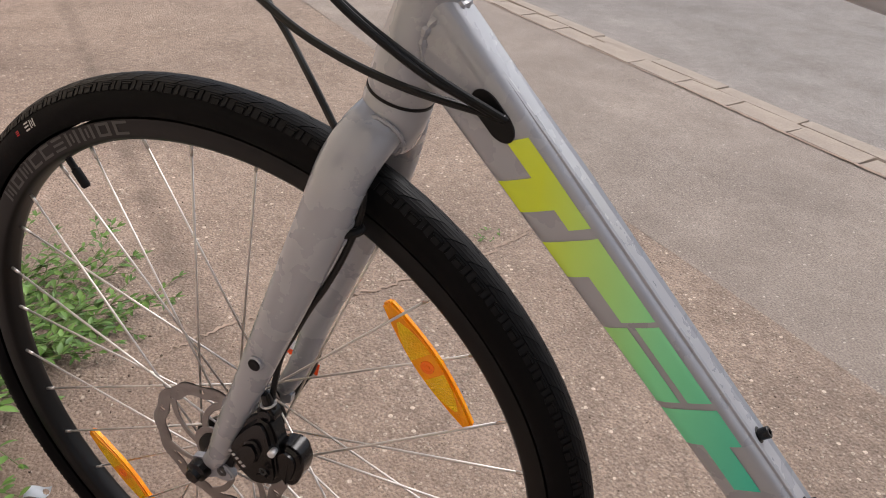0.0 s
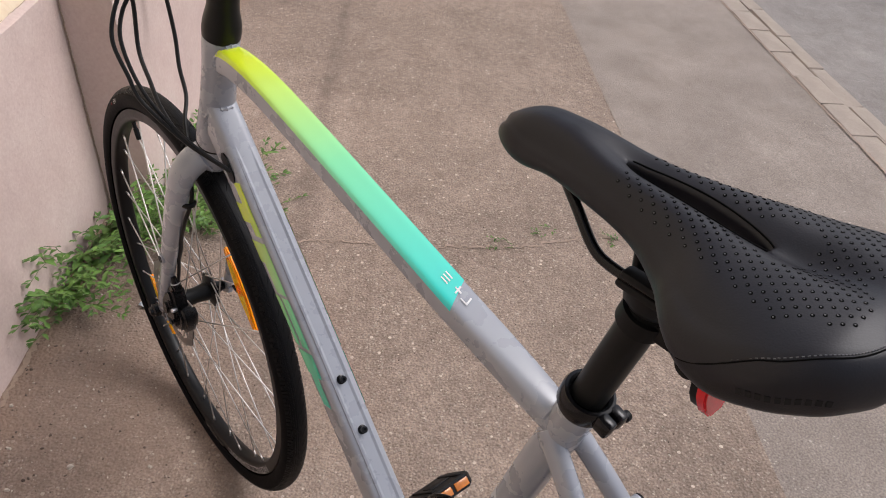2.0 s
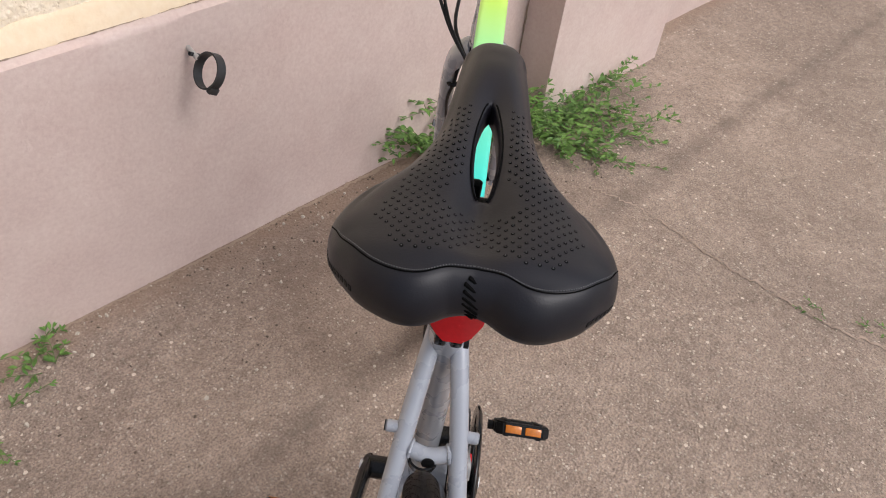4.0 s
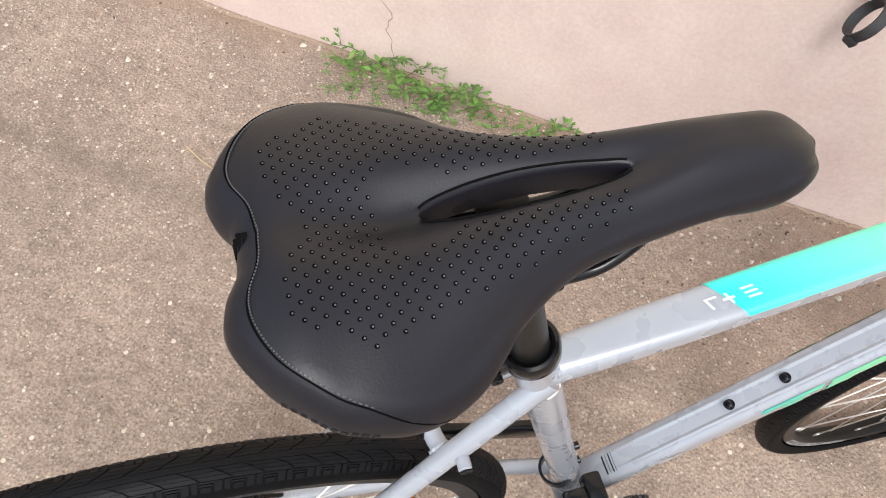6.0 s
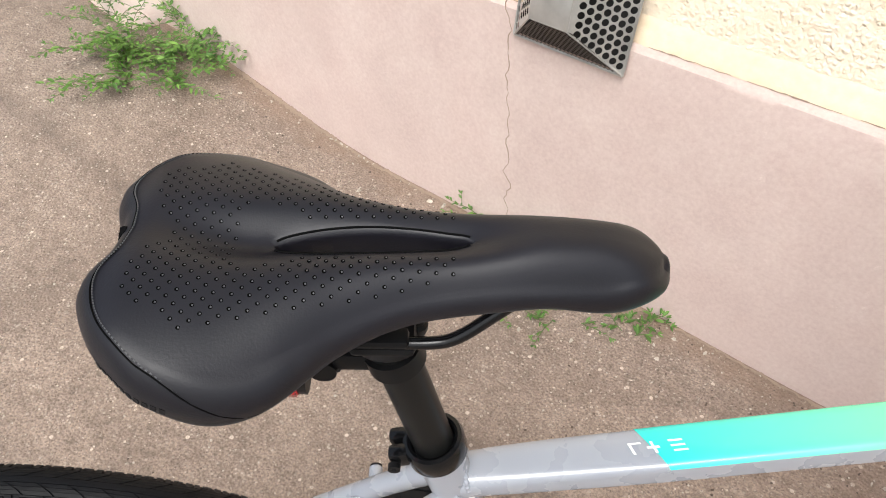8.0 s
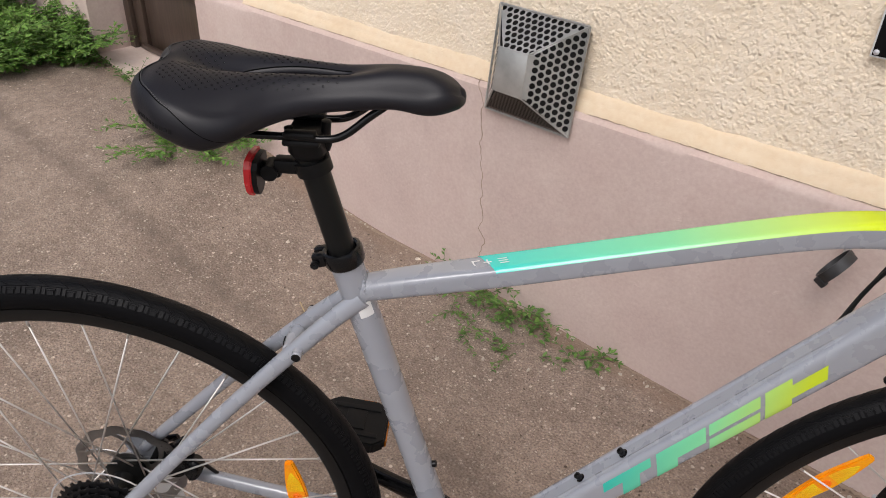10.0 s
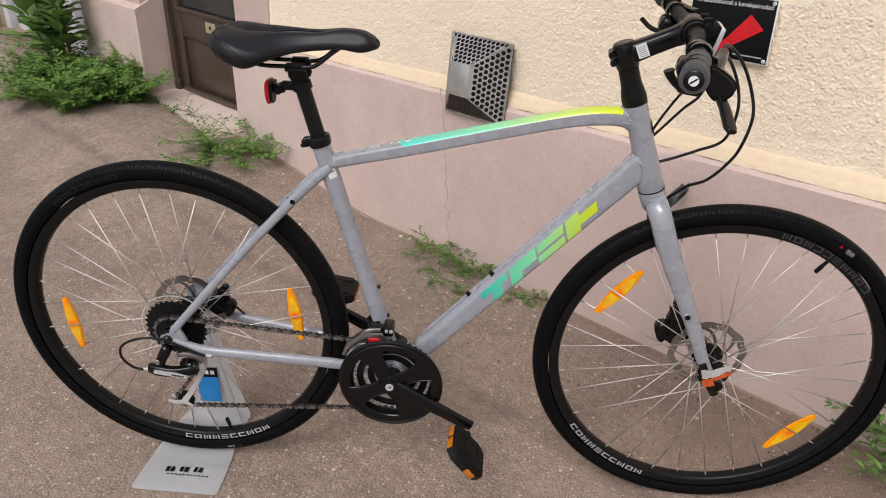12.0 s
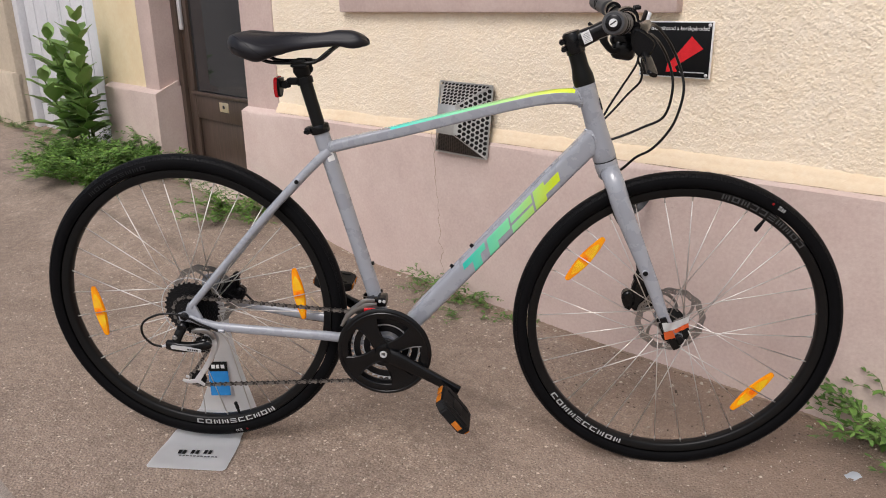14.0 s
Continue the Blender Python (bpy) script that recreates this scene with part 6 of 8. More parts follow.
def pedal(c, sy, tilt):
    pd = new("pedal", bpy.data.meshes.new("pedal"))
    bm = fresh()
    m = Matrix.Translation(c) @ Matrix.Rotation(radians(tilt), 4, "Y")
    out = [(-0.047, -0.030), (-0.030, -0.043), (0.030, -0.043), (0.047, -0.030), (0.047, 0.030), (0.030, 0.043), (-0.030, 0.043), (-0.047, 0.030)]
    prism(bm, out, 0.020, m @ Matrix.Translation((0, 0, -0.010)))
    es = [e for e in bm.edges if e.calc_face_angle(0) > 0.5]
    bmesh.ops.bevel(bm, geom=es, offset=0.003, segments=2, affect="EDGES")
    tube(bm, [c + V(0, sy * 0.02, 0), c - V(0, sy * 0.052, 0)], 0.0075, 14)
    finish(pd, bm, M["black_matte"], 35)
    pd.parent = bike
    tagged(pd, "black plastic platform pedal with amber reflectors")
    for zz in (0.0095, -0.0125):
        for yy in (-0.026, 0.024):
            part("tread_rib", box(fresh(), (-0.034, yy - 0.004, zz), (0.034, yy + 0.004, zz + 0.003), 0.001, m), M["black_matte"], pd)
        part("tread_rib", box(fresh(), (-0.014, -0.018, zz), (0.014, 0.018, zz + 0.003), 0.001, m), M["black_matte"], pd)
    for sx in (-1, 1):
        for sgn in (-1, 1):
            bm = fresh()
            box(bm, (sx * 0.0475 - 0.0015, sgn * 0.0155 - 0.0125, -0.006), (sx * 0.0475 + 0.0018, sgn * 0.0155 + 0.0125, 0.006), 0.0012, m)
            part("pedal_reflector", bm, M["amber_dark"], pd)
    bm = fresh()
    box(bm, (0.004, sy * 0.0435 - 0.0015, -0.006), (0.026, sy * 0.0435 + 0.0015, 0.006), 0.001, m)
    part("pedal_reflector", bm, M["amber_dark"], pd)
    return pd


pedal(PR + V(0.004, -0.152, -0.011), -1, 52)
pedal(PL + V(0, 0.150, 0), 1, 8)

# chain
RDU, RDL = V(0.034, -0.050, 0.290), V(0.012, -0.050, 0.203)
cog, ringr = 0.036, 0.081


def arc(c, r, a0, a1, n, y):
    return [V(c.x + r * math.cos(a0 + (a1 - a0) * i / n), y, c.z + r * math.sin(a0 + (a1 - a0) * i / n)) for i in range(n + 1)]


loop = []
loop += arc(RA, cog, radians(265), radians(95), 8, -0.0475)
loop += arc(CB, ringr, radians(95), radians(-92), 14, -0.0475)
loop += arc(RDL, 0.019, radians(-95), radians(-250), 6, -0.048)
loop += arc(RDU, 0.019, radians(-60), radians(75), 5, -0.048)
loop.append(loop[0].copy())
lens = [0.0]
for a, b in zip(loop, loop[1:]):
    lens.append(lens[-1] + (b - a).length)
count = round(lens[-1] / 0.0127)


def along(s):
    s %= lens[-1]
    for i in range(len(loop) - 1):
        if lens[i + 1] >= s:
            return loop[i].lerp(loop[i + 1], (s - lens[i]) / max(1e-9, lens[i + 1] - lens[i]))
    return loop[-1]


def link_mesh(w, mat_):
    bm = fresh()
    ol = [(-0.0100, 0), (-0.0085, 0.0036), (-0.0058, 0.0042), (-0.003, 0.0022), (0.003, 0.0022), (0.0058, 0.0042), (0.0085, 0.0036), (0.0100, 0), (0.0085, -0.0036), (0.0058, -0.0042), (0.003, -0.0022), (-0.003, -0.0022), (-0.0058, -0.0042), (-0.0085, -0.0036)]
    for sgn in (-1, 1):
        prism(bm, ol, 0.0009, Matrix.Translation((0, 0, sgn * w - 0.00045)))
    tube(bm, [(-0.00635, 0, -0.0043), (-0.00635, 0, 0.0043)], 0.0022, 6)
    me = bpy.data.meshes.new("link")
    bm.to_mesh(me)
    bm.free()
    me.materials.append(mat_)
    return me


chain = tagged(new("chain"), "oiled steel chain")
chain.parent = bike
link_data = (link_mesh(0.0024, M["chain_inner"]), link_mesh(0.0036, M["chain"]))
for i in range(count):
    p, q = along(i * lens[-1] / count), along((i + 1) * lens[-1] / count)
    o = new("link", link_data[i % 2])
    o.parent = chain
    o.matrix_basis = frame_of((p + q) / 2, q - p, (0, 1, 0))

# rear derailleur
rd = new("rear_derailleur", bpy.data.meshes.new("rear_derailleur"))
bm = fresh()
sweep(bm, spline([(-0.033, -0.082, 0.305), (-0.014, -0.085, 0.303), (0.018, -0.085, 0.301), (0.052, -0.078, 0.303), (0.062, -0.074, 0.308)], 5), [(0.007, 0.011, 3), (0.009, 0.0120, 3), (0.009, 0.0110, 3), (0.008, 0.0115, 3), (0.006, 0.009, 2.6)], 16)
lathe(bm, V(0.004, -0.066, 0.345), (0, -1, 0), [(0, 0), (0, 0.011), (0.014, 0.011), (0.017, 0.008), (0.017, 0)], 20)
sweep(bm, [(0.004, -0.074, 0.345), (-0.005, -0.080, 0.328), (-0.013, -0.083, 0.308)], [(0.007, 0.011, 2.6), (0.008, 0.0095, 2.6)], 14)
lathe(bm, V(0.047, -0.06, 0.304), (0, -1, 0), [(0, 0), (0, 0.0135), (0.016, 0.013), (0.020, 0.009), (0.020, 0)], 20)
finish(rd, bm, M["black_gloss"], 35)
rd.parent = bike
tagged(rd, "black and silver rear derailleur")
bm = fresh()
prism(bm, [(-0.018, 0.301), (0.020, 0.296), (0.047, 0.294), (0.049, 0.300), (0.024, 0.306), (-0.017, 0.310), (-0.020, 0.306)], 0.002, Matrix.Translation((0, -0.0935, 0)) @ Matrix.Rotation(radians(90), 4, "X"))
part("silver_strip", bm, M["silver"], rd)
bm = fresh()
for k in range(5):
    box(bm, (0.018 + 0.0050 * k, -0.0962, 0.2985 - 0.0005 * k), (0.0215 + 0.0050 * k, -0.0953, 0.3022 - 0.0005 * k))
part("print_bar", bm, M["black_satin"], rd)
bm = fresh()
sweep(bm, spline([(0.024, -0.072, 0.333), (0.040, -0.074, 0.338), (0.060, -0.070, 0.332), (0.070, -0.066, 0.314)], 5), [(0.003, 0.0045, 3), (0.004, 0.0065, 3), (0.003, 0.0050, 3)], 12)
part("link_arm", bm, M["rotor"], rd, "grey parallelogram arm")
bm = fresh()
lathe(bm, V(-0.009, -0.090, 0.327), (0, -1, 0), [(0, 0), (0, 0.0055), (0.003, 0.0055), (0.004, 0.0045), (0.004, 0.0025), (0.002, 0)], 16)
part("pivot_bolt", bm, M["rotor"], rd)
for yy in (-0.0585, -0.0415):
    bm = fresh()
    sweep(bm, spline([(0.044, yy, 0.318), (0.062, yy, 0.312), (0.064, yy, 0.292), (0.052, yy, 0.262), (0.034, yy, 0.232), (0.014, yy, 0.203)], 5), [(0.001, 0.0055, 4), (0.001, 0.0062, 4), (0.001, 0.0060, 4), (0.001, 0.0050, 4), (0.001, 0.0055, 4), (0.001, 0.0070, 4)], 10)
    sweep(bm, spline([(0.030, yy, 0.190), (0.014, yy, 0.200), (-0.006, yy, 0.198), (-0.021, yy, 0.202)], 4), [(0.001, 0.0040, 4), (0.001, 0.0055, 4), (0.001, 0.0036, 4)], 10)
    part("cage", bm, M["silver"], rd, "silver derailleur cage")
for c in (RDU, RDL):
    bm = fresh()
    toothed(bm, c, -0.049, 0.0205, 11, 0.004, 0.006)
    part("pulley", bm, M["black_satin"], rd)
bm = fresh()
lathe(bm, V(-0.036, -0.082, 0.302), (-1, 0, -0.3), [(0, 0), (0, 0.003), (0.012, 0.003), (0.012, 0)], 10)
part("adjuster", bm, M["silver"], rd)
bm = fresh()
lathe(bm, V(0.001, -0.086, 0.298), (0.1, 0, -1), [(0, 0), (0, 0.0022), (0.014, 0.0022), (0.014, 0)], 10)
part("adjuster", bm, M["silver"], rd)
bm = fresh()
tube(bm, spline([(0.084, -0.0735, 0.3365), (0.05, -0.079, 0.355), (0.008, -0.086, 0.379), (-0.035, -0.092, 0.383), (-0.074, -0.093, 0.364), (-0.083, -0.09, 0.334), (-0.068, -0.086, 0.308), (-0.046, -0.083, 0.299)], 7), 0.0025, 10)
part("shift_cable", bm, M["cable"], bike, "black shift cable looping to the rear derailleur")

# front derailleur
fd = new("front_derailleur", bpy.data.meshes.new("front_derailleur"))
bm = fresh()
for yy in (-0.057, -0.040):
    sweep(bm, spline([(0.360, yy, 0.350), (0.374, yy, 0.374), (0.396, yy, 0.392), (0.416, yy, 0.400), (0.440, yy, 0.403)], 5), [(0.0012, 0.0035, 4), (0.0012, 0.0055, 4), (0.0012, 0.0070, 4), (0.0012, 0.0065, 4), (0.0012, 0.005, 4)], 10)
sweep(bm, spline([(0.396, -0.057, 0.399), (0.412, -0.056, 0.411), (0.434, -0.050, 0.410)], 4), [(0.003, 0.0035, 3), (0.004, 0.0045, 3), (0.003, 0.004, 3)], 10)
finish(fd, bm, M["rotor"], 35)
fd.parent = bike
tagged(fd, "silver and black front derailleur with a red link")
bm = fresh()
lathe(bm, seat_at(0.398) - SEAT * 0.008, SEAT, [(0, 0.0165), (0, 0.0195), (0.016, 0.0195), (0.016, 0.0165)], 28, closed=True)
box(bm, (0.438, -0.050, 0.394), (0.459, -0.016, 0.416), 0.004)
box(bm, (0.412, -0.046, 0.404), (0.44, -0.028, 0.412), 0.003)
part("clamp_band", bm, M["black_gloss"], fd)
bm = fresh()
box(bm, (0.412, -0.0615, 0.384), (0.436, -0.0585, 0.396), 0.001)
part("red_link", bm, M["red"], fd)
bm = fresh()
for px in (0.446, 0.455):
    lathe(bm, (px, -0.050, 0.409), (0, -1, 0), [(0, 0.0035), (0.003, 0.0035), (0.0035, 0)], 10)
part("limit_screw", bm, M["silver"], fd)

# ---- seat post, collar, saddle
bm = fresh()
tube(bm, [seat_at(0.755), seat_at(0.80), seat_at(0.85), seat_at(0.893)], 0.0136, 32)
post = part("seat_post", bm, M["anodised"], bike, "black aluminium seat post")
bm = fresh()
lathe(bm, seat_at(0.768), SEAT, [(0, 0.0150), (-0.001, 0.0190), (0.002, 0.0206), (0.014, 0.0208), (0.017, 0.0196), (0.0178, 0.0172), (0.0165, 0.0150), (0.010, 0.0140)], 36, closed=True)
cm = frame_of(seat_at(0.778) + V(-0.0225, 0, -0.0055), SEAT, (0, 1, 0))
box(bm, (-0.0075, -0.007, -0.0115), (0.0075, 0.007, -0.0012), 0.003, cm)
box(bm, (-0.0075, -0.007, 0.0012), (0.0075, 0.007, 0.0115), 0.003, cm)
collar = part("seat_collar", bm, M["black_gloss"], bike, "black bolted seat collar")
bm = fresh()
lathe(bm, seat_at(0.778) + V(-0.026, -0.0125, -0.007), (0, -1, 0), [(0, 0), (0, 0.0042), (0.004, 0.0042), (0.004, 0.002), (0.002, 0)], 14)
part("collar_bolt", bm, M["black_satin"], collar)
bm = fresh()
top = seat_at(0.896)
lathe(bm, top - SEAT * 0.012, SEAT, [(0, 0.0137), (0.006, 0.0155), (0.014, 0.0165), (0.018, 0)], 28)
box(bm, (top.x - 0.016, -0.026, 0.9030), (top.x + 0.018, 0.026, 0.9095), 0.0028)
for sy in (-1, 1):
    box(bm, (top.x - 0.014, sy * 0.0215 - 0.0058, 0.9112), (top.x + 0.015, sy * 0.0215 + 0.0058, 0.9175), 0.0025)
sweep(bm, [(top.x + 0.002, 0, 0.884), (top.x + 0.002, 0, 0.892), (top.x + 0.002, 0, 0.905)], [(0.0145, 0.0145, 2.2), (0.020, 0.018, 2.6), (0.023, 0.016, 3)], 20)
lathe(bm, (top.x + 0.017, 0.0, 0.891), (0.1, 0, 1), [(0, 0), (0, 0.0050), (0.006, 0.0066), (0.010, 0.0066), (0.012, 0.0046), (0.028, 0.0046), (0.029, 0)], 12)
lathe(bm, (top.x - 0.013, 0.0, 0.889), (-0.1, 0, 1), [(0, 0), (0, 0.0042), (0.022, 0.0042), (0.023, 0)], 12)
part("rail_clamp", bm, M["black_satin"], post, "black saddle rail clamp")
for sy in (-1, 1):
    bm = fresh()
    tube(bm, spline([(0.376, sy * 0.012, 0.9455), (0.357, sy * 0.017, 0.9325), (0.336, sy * 0.0215, 0.9165), (0.320, sy * 0.022, 0.9115), (0.29, sy * 0.022, 0.9118), (0.245, sy * 0.0225, 0.9125), (0.222, sy * 0.028, 0.920), (0.205, sy * 0.036, 0.933)], 6), 0.0036, 12)
    part("saddle_rail", bm, M["black_gloss"], post, "black steel saddle rail")

CX = -0.0022
# the shoulder line of the padded top: x, half width
RIM = [(0.1804, 0.0), (0.1784, 0.0138), (0.1726, 0.0258), (0.1719, 0.0363), (0.1767, 0.049), (0.1857, 0.0592), (0.2013, 0.0680), (0.2189, 0.0722), (0.2354, 0.0706), (0.2493, 0.0648), (0.2632, 0.0556), (0.2776, 0.0453), (0.2981, 0.0351), (0.3188, 0.0287), (0.3451, 0.0252), (0.3762, 0.0227), (0.402, 0.0213), (0.4191, 0.0188), (0.4300, 0.0130), (0.4342, 0.0065), (0.4350, 0.0)]
SOLE = [(0.150, 0.9352), (0.170, 0.9314), (0.200, 0.9243), (0.229, 0.9182), (0.263, 0.9282), (0.300, 0.9368), (0.354, 0.9420), (0.379, 0.9433), (0.408, 0.9388), (0.437, 0.9431)]
CREST = [(0.165, 0.9741), (0.200, 0.9726), (0.240, 0.9702), (0.300, 0.9732), (0.360, 0.9745), (0.400, 0.9727), (0.435, 0.9724)]
SLOT = (0.2455, 0.3405)


def along_table(tab, x):
    """A smooth curve through the table's points."""
    n = len(tab)
    if x <= tab[0][0]:
        return tab[0][1]
    for i in range(n - 1):
        (p, q), (r, w) = tab[i], tab[i + 1]
        if x <= r:
            m0 = (w - tab[i - 1][1]) / (r - tab[i - 1][0]) if i > 0 else (w - q) / (r - p)
            m1 = (tab[i + 2][1] - q) / (tab[i + 2][0] - p) if i + 2 < n else (w - q) / (r - p)
            t, h = (x - p) / (r - p), r - p
            return (2 * t ** 3 - 3 * t * t + 1) * q + (t ** 3 - 2 * t * t + t) * h * m0 + (3 * t * t - 2 * t ** 3) * w + (t ** 3 - t * t) * h * m1
    return tab[-1][1]


def saddle_w(x):
    return along_table(RIM[6:], x)


def slot_y(x):
    """Half the slot's width at x: a long narrow lens."""
    t = (x - SLOT[0]) / (SLOT[1] - SLOT[0])
    if t <= 0 or t >= 1:
        return 0.0
    return 0.0078 * (math.sin(math.pi * t) ** 0.55) * (1.0 - 0.25 * t)


def saddle_top(x, y):
    w = max(0.004, saddle_w(x))
    v = min(1.0, abs(y) / w)
    crown = 0.0202 - 0.004 * smooth01((x - 0.27) / 0.1) - 0.0102 * (1 - smooth01((x - 0.19) / 0.06))
    groove = 0.0112 * math.exp(-(y / 0.0150) ** 2) * smooth01((x - 0.165) / 0.07) * (1 - smooth01((x - 0.325) / 0.06))
    fall = 0.014 * max(0.0, (x - 0.397) / 0.0375) ** 2 + 0.004 * smooth01((0.190 - x) / 0.02)
    return along_table(CREST, x) - crown * v ** 3.1 * (1 - 0.7 * smooth01((x - 0.40) / 0.03)) - groove - fall


def saddle_wall(i, line):
    """Shoulder point, outward direction, height there and at the sole, and bulge of the flank."""
    p = line[i]
    t = (line[min(i + 1, len(line) - 1)] - line[max(i - 1, 0)]).normalized()
    out = V(-t.y, t.x, 0)
    if i == 0:
        out = V(-1, 0, 0)
    if i == len(line) - 1:
        out = V(1, 0, 0)
    tail = 1 - smooth01((p.x - 0.165) / 0.05)
    nose = smooth01((p.x - 0.25) / 0.06)
    side = 0.0033 * smooth01((p.x - 0.184) / 0.018) * (1 - smooth01((p.x - 0.245) / 0.03))
    belly = (0.0118 - 0.0034 * smooth01((p.y - 0.03) / 0.02)) * tail + 0.0064 * (1 - tail) * (1 - nose) + 0.0039 * nose + side
    arch = 0.007 * math.exp(-(p.y / 0.016) ** 2) * (1 if p.x < 0.3 else 0)
    return p, out, saddle_top(p.x, p.y), along_table(SOLE, p.x) + arch, belly


def saddle_line():
    """The shoulder line from the tail's notch to the nose, on one side."""
    out = []
    for i, q in enumerate(spline([V(x, y, 0) for x, y in RIM], 6)):
        q = V(max(0.1716, min(0.4350, q.x)) if i else q.x, max(0.0, q.y), 0)
        if not out or (q - out[-1]).length > 0.0004:
            out.append(q)
    out[-1].y = 0.0
    return out


FLANK = [(0.04, 0.26), (0.12, 0.55), (0.28, 0.86), (0.46, 1.0), (0.64, 0.95), (0.80, 0.72), (0.92, 0.35), (1.0, -0.25)]


def saddle_mesh():
    bm = fresh()
    line = saddle_line()
    run = [0.0]
    for a, b in zip(line, line[1:]):
        run.append(run[-1] + (b - a).length)
    nv = 18
    for sy in (-1, 1):
        cols = []
        for i in range(len(line)):
            p, out, ze, zb, belly = saddle_wall(i, line)
            xi = 0.204 + (0.410 - 0.204) * run[i] / run[-1]
            yi = slot_y(xi)
            pts = []
            if yi > 0:
                # rolled lip of the slot
                pts.append(V(xi, yi, saddle_top(xi, yi) - 0.0035))
            for j in range(nv + 1):
                v = j / nv
                x, y = xi + (p.x - xi) * v, yi + (p.y - yi) * v
                if j == 0 and yi > 0:
                    y = yi + 0.0006
                pts.append(V(x, y, saddle_top(x, y) - (0.0010 if j == 0 and yi > 0 else 0)))
            if yi <= 0:
                pts.insert(0, pts[0].copy())
            for t, g in FLANK:
                q = p + out * belly * g
                pts.append(V(q.x, q.y, ze - (ze - zb) * t))
            q = p.lerp(V(xi, yi, 0), 0.25)
            pts.append(V(q.x, q.y, zb + 0.006))
            q = p.lerp(V(xi, yi, 0), 0.6)
            pts.append(V(q.x, q.y, zb + 0.012))
            pts.append(V(xi, yi + (0.001 if yi > 0 else 0), saddle_top(xi, yi) - 0.018))
            cols.append([bm.verts.new((q.x, CX + sy * q.y, q.z)) for q in pts])
        for a, b in zip(cols, cols[1:]):
            m = len(a)
            for j in range(m):
                k = (j + 1) % m
                f = (a[j], b[j], b[k], a[k])
                bm.faces.new(f if sy < 0 else f[::-1])
    bmesh.ops.remove_doubles(bm, verts=bm.verts, dist=0.0002)
    doomed = [f for f in bm.faces if all(abs(v.co.y - CX) < 1e-4 for v in f.verts)]
    bmesh.ops.delete(bm, geom=doomed, context="FACES")
    calm = [v for v in bm.verts if abs(v.co.y - CX) > slot_y(v.co.x) + 0.005 and v.co.z > 0.945 and 0.262 < v.co.x < 0.41]
    for _ in range(4):
        bmesh.ops.smooth_vert(bm, verts=calm, factor=0.5, use_axis_x=True, use_axis_y=True, use_axis_z=True)
    bmesh.ops.recalc_face_normals(bm, faces=bm.faces)
    return bm


saddle = part("saddle", saddle_mesh(), M["saddle"], bike, "black padded sport saddle with a centre slot", 60)
# pinholes: black discs on the cover paint their shade, each with a grey dot
bm, floor_bm = fresh(), fresh()
for i in range(40):
    for j in range(-11, 12):
        x = 0.1835 + i * 0.0039
        y = (j + (0.5 if i % 2 else 0)) * 0.0070
        if abs(y) > 0.0605 - 0.31 * max(0.0, x - 0.205) - 0.6 * max(0.0, 0.200 - x) or x > 0.334:
            continue
        if (x > 0.2295 and abs(y) < 0.0125 + 0.012 * max(0.0, 1 - abs(x - 0.24) / 0.02)) or (x > 0.30 and abs(y) < 0.0135):
            continue
        if x < 0.186 + 0.010 * math.exp(-(y / 0.016) ** 2) + 2.0 * max(0, abs(y) - 0.038) ** 1.1:
            continue
        z = saddle_top(x, y)
        nrm = V(-(saddle_top(x + 0.001, y) - saddle_top(x - 0.001, y)) / 0.002, -(saddle_top(x, y + 0.001) - saddle_top(x, y - 0.001)) / 0.002, 1).normalized()
        lathe(bm, V(x, CX + y, z) + nrm * 0.00022, nrm, [(-0.0008, 0.00108), (0.0, 0.00104), (-0.0001, 0.0006), (-0.0001, 0)], 8)
        lathe(floor_bm, V(x, CX + y, z) + nrm * 0.00016 + V(0.0002, 0, 0), nrm, [(-0.0004, 0.00046), (0.0001, 0.00042), (0.0001, 0)], 7)
tagged(part("perforation", bm, M["hole"], saddle, "rows of black discs for the shade in the saddle's pinholes"), kind="stuff")
tagged(part("pinhole_dot", floor_bm, M["dimple"], saddle, "grey dots in the middle of the pinholes"), kind="stuff")
# stitched seam round the skirt of the tail, running down the flank to the sole
bm = fresh()
line = saddle_line()
thread = []
for sy in (-1, 1):
    pts = []
    for i in range(len(line)):
        p, out, ze, zb, belly = saddle_wall(i, line)
        if p.x > 0.266:
            break
        t = 0.97 * (0.25 * smooth01((p.x - 0.170) / 0.08) + 0.75 * smooth01((p.x - 0.206) / 0.060))
        g = along_table([(0.0, 0.0)] + FLANK, t)
        q = p + out * (belly * g - 0.0003)
        pts.append(V(q.x, CX + sy * q.y, ze - (ze - zb) * t + 0.0004))
    tube(bm, pts, 0.00042, 6)
    thread.append(pts)
part("seam", bm, M["hole"], saddle, "stitched seam round the saddle's rear")
# the stitches beside it
bm = fresh()
for pts in thread:
    fine = [pts[i].lerp(pts[i + 1], k / 3) for i in range(len(pts) - 1) for k in range(3)]
    for a, b in zip(fine[::2], fine[1::2]):
        if 0.0005 < (b - a).length < 0.004:
            lift = V(0.0009 if a.x < 0.2 else 0.0002, -0.0008 if a.y > 0 else 0.0008, 0.0007)
            tube(bm, [a + lift, b + lift], 0.00034, 4)
tagged(part("stitching", bm, M["dimple"], saddle, "fine dark grey stitches along the seam"), kind="stuff")
bm = fresh()
for sy in (-1, 1):
    pts = []
    for i in range(35):
        x = SLOT[0] + 0.0006 + (SLOT[1] - SLOT[0] - 0.0012) * i / 34
        y = slot_y(x) + 0.0022
        pts.append(V(x, CX + sy * y, saddle_top(x, y) + 0.0001))
    tube(bm, pts, 0.0006, 6)
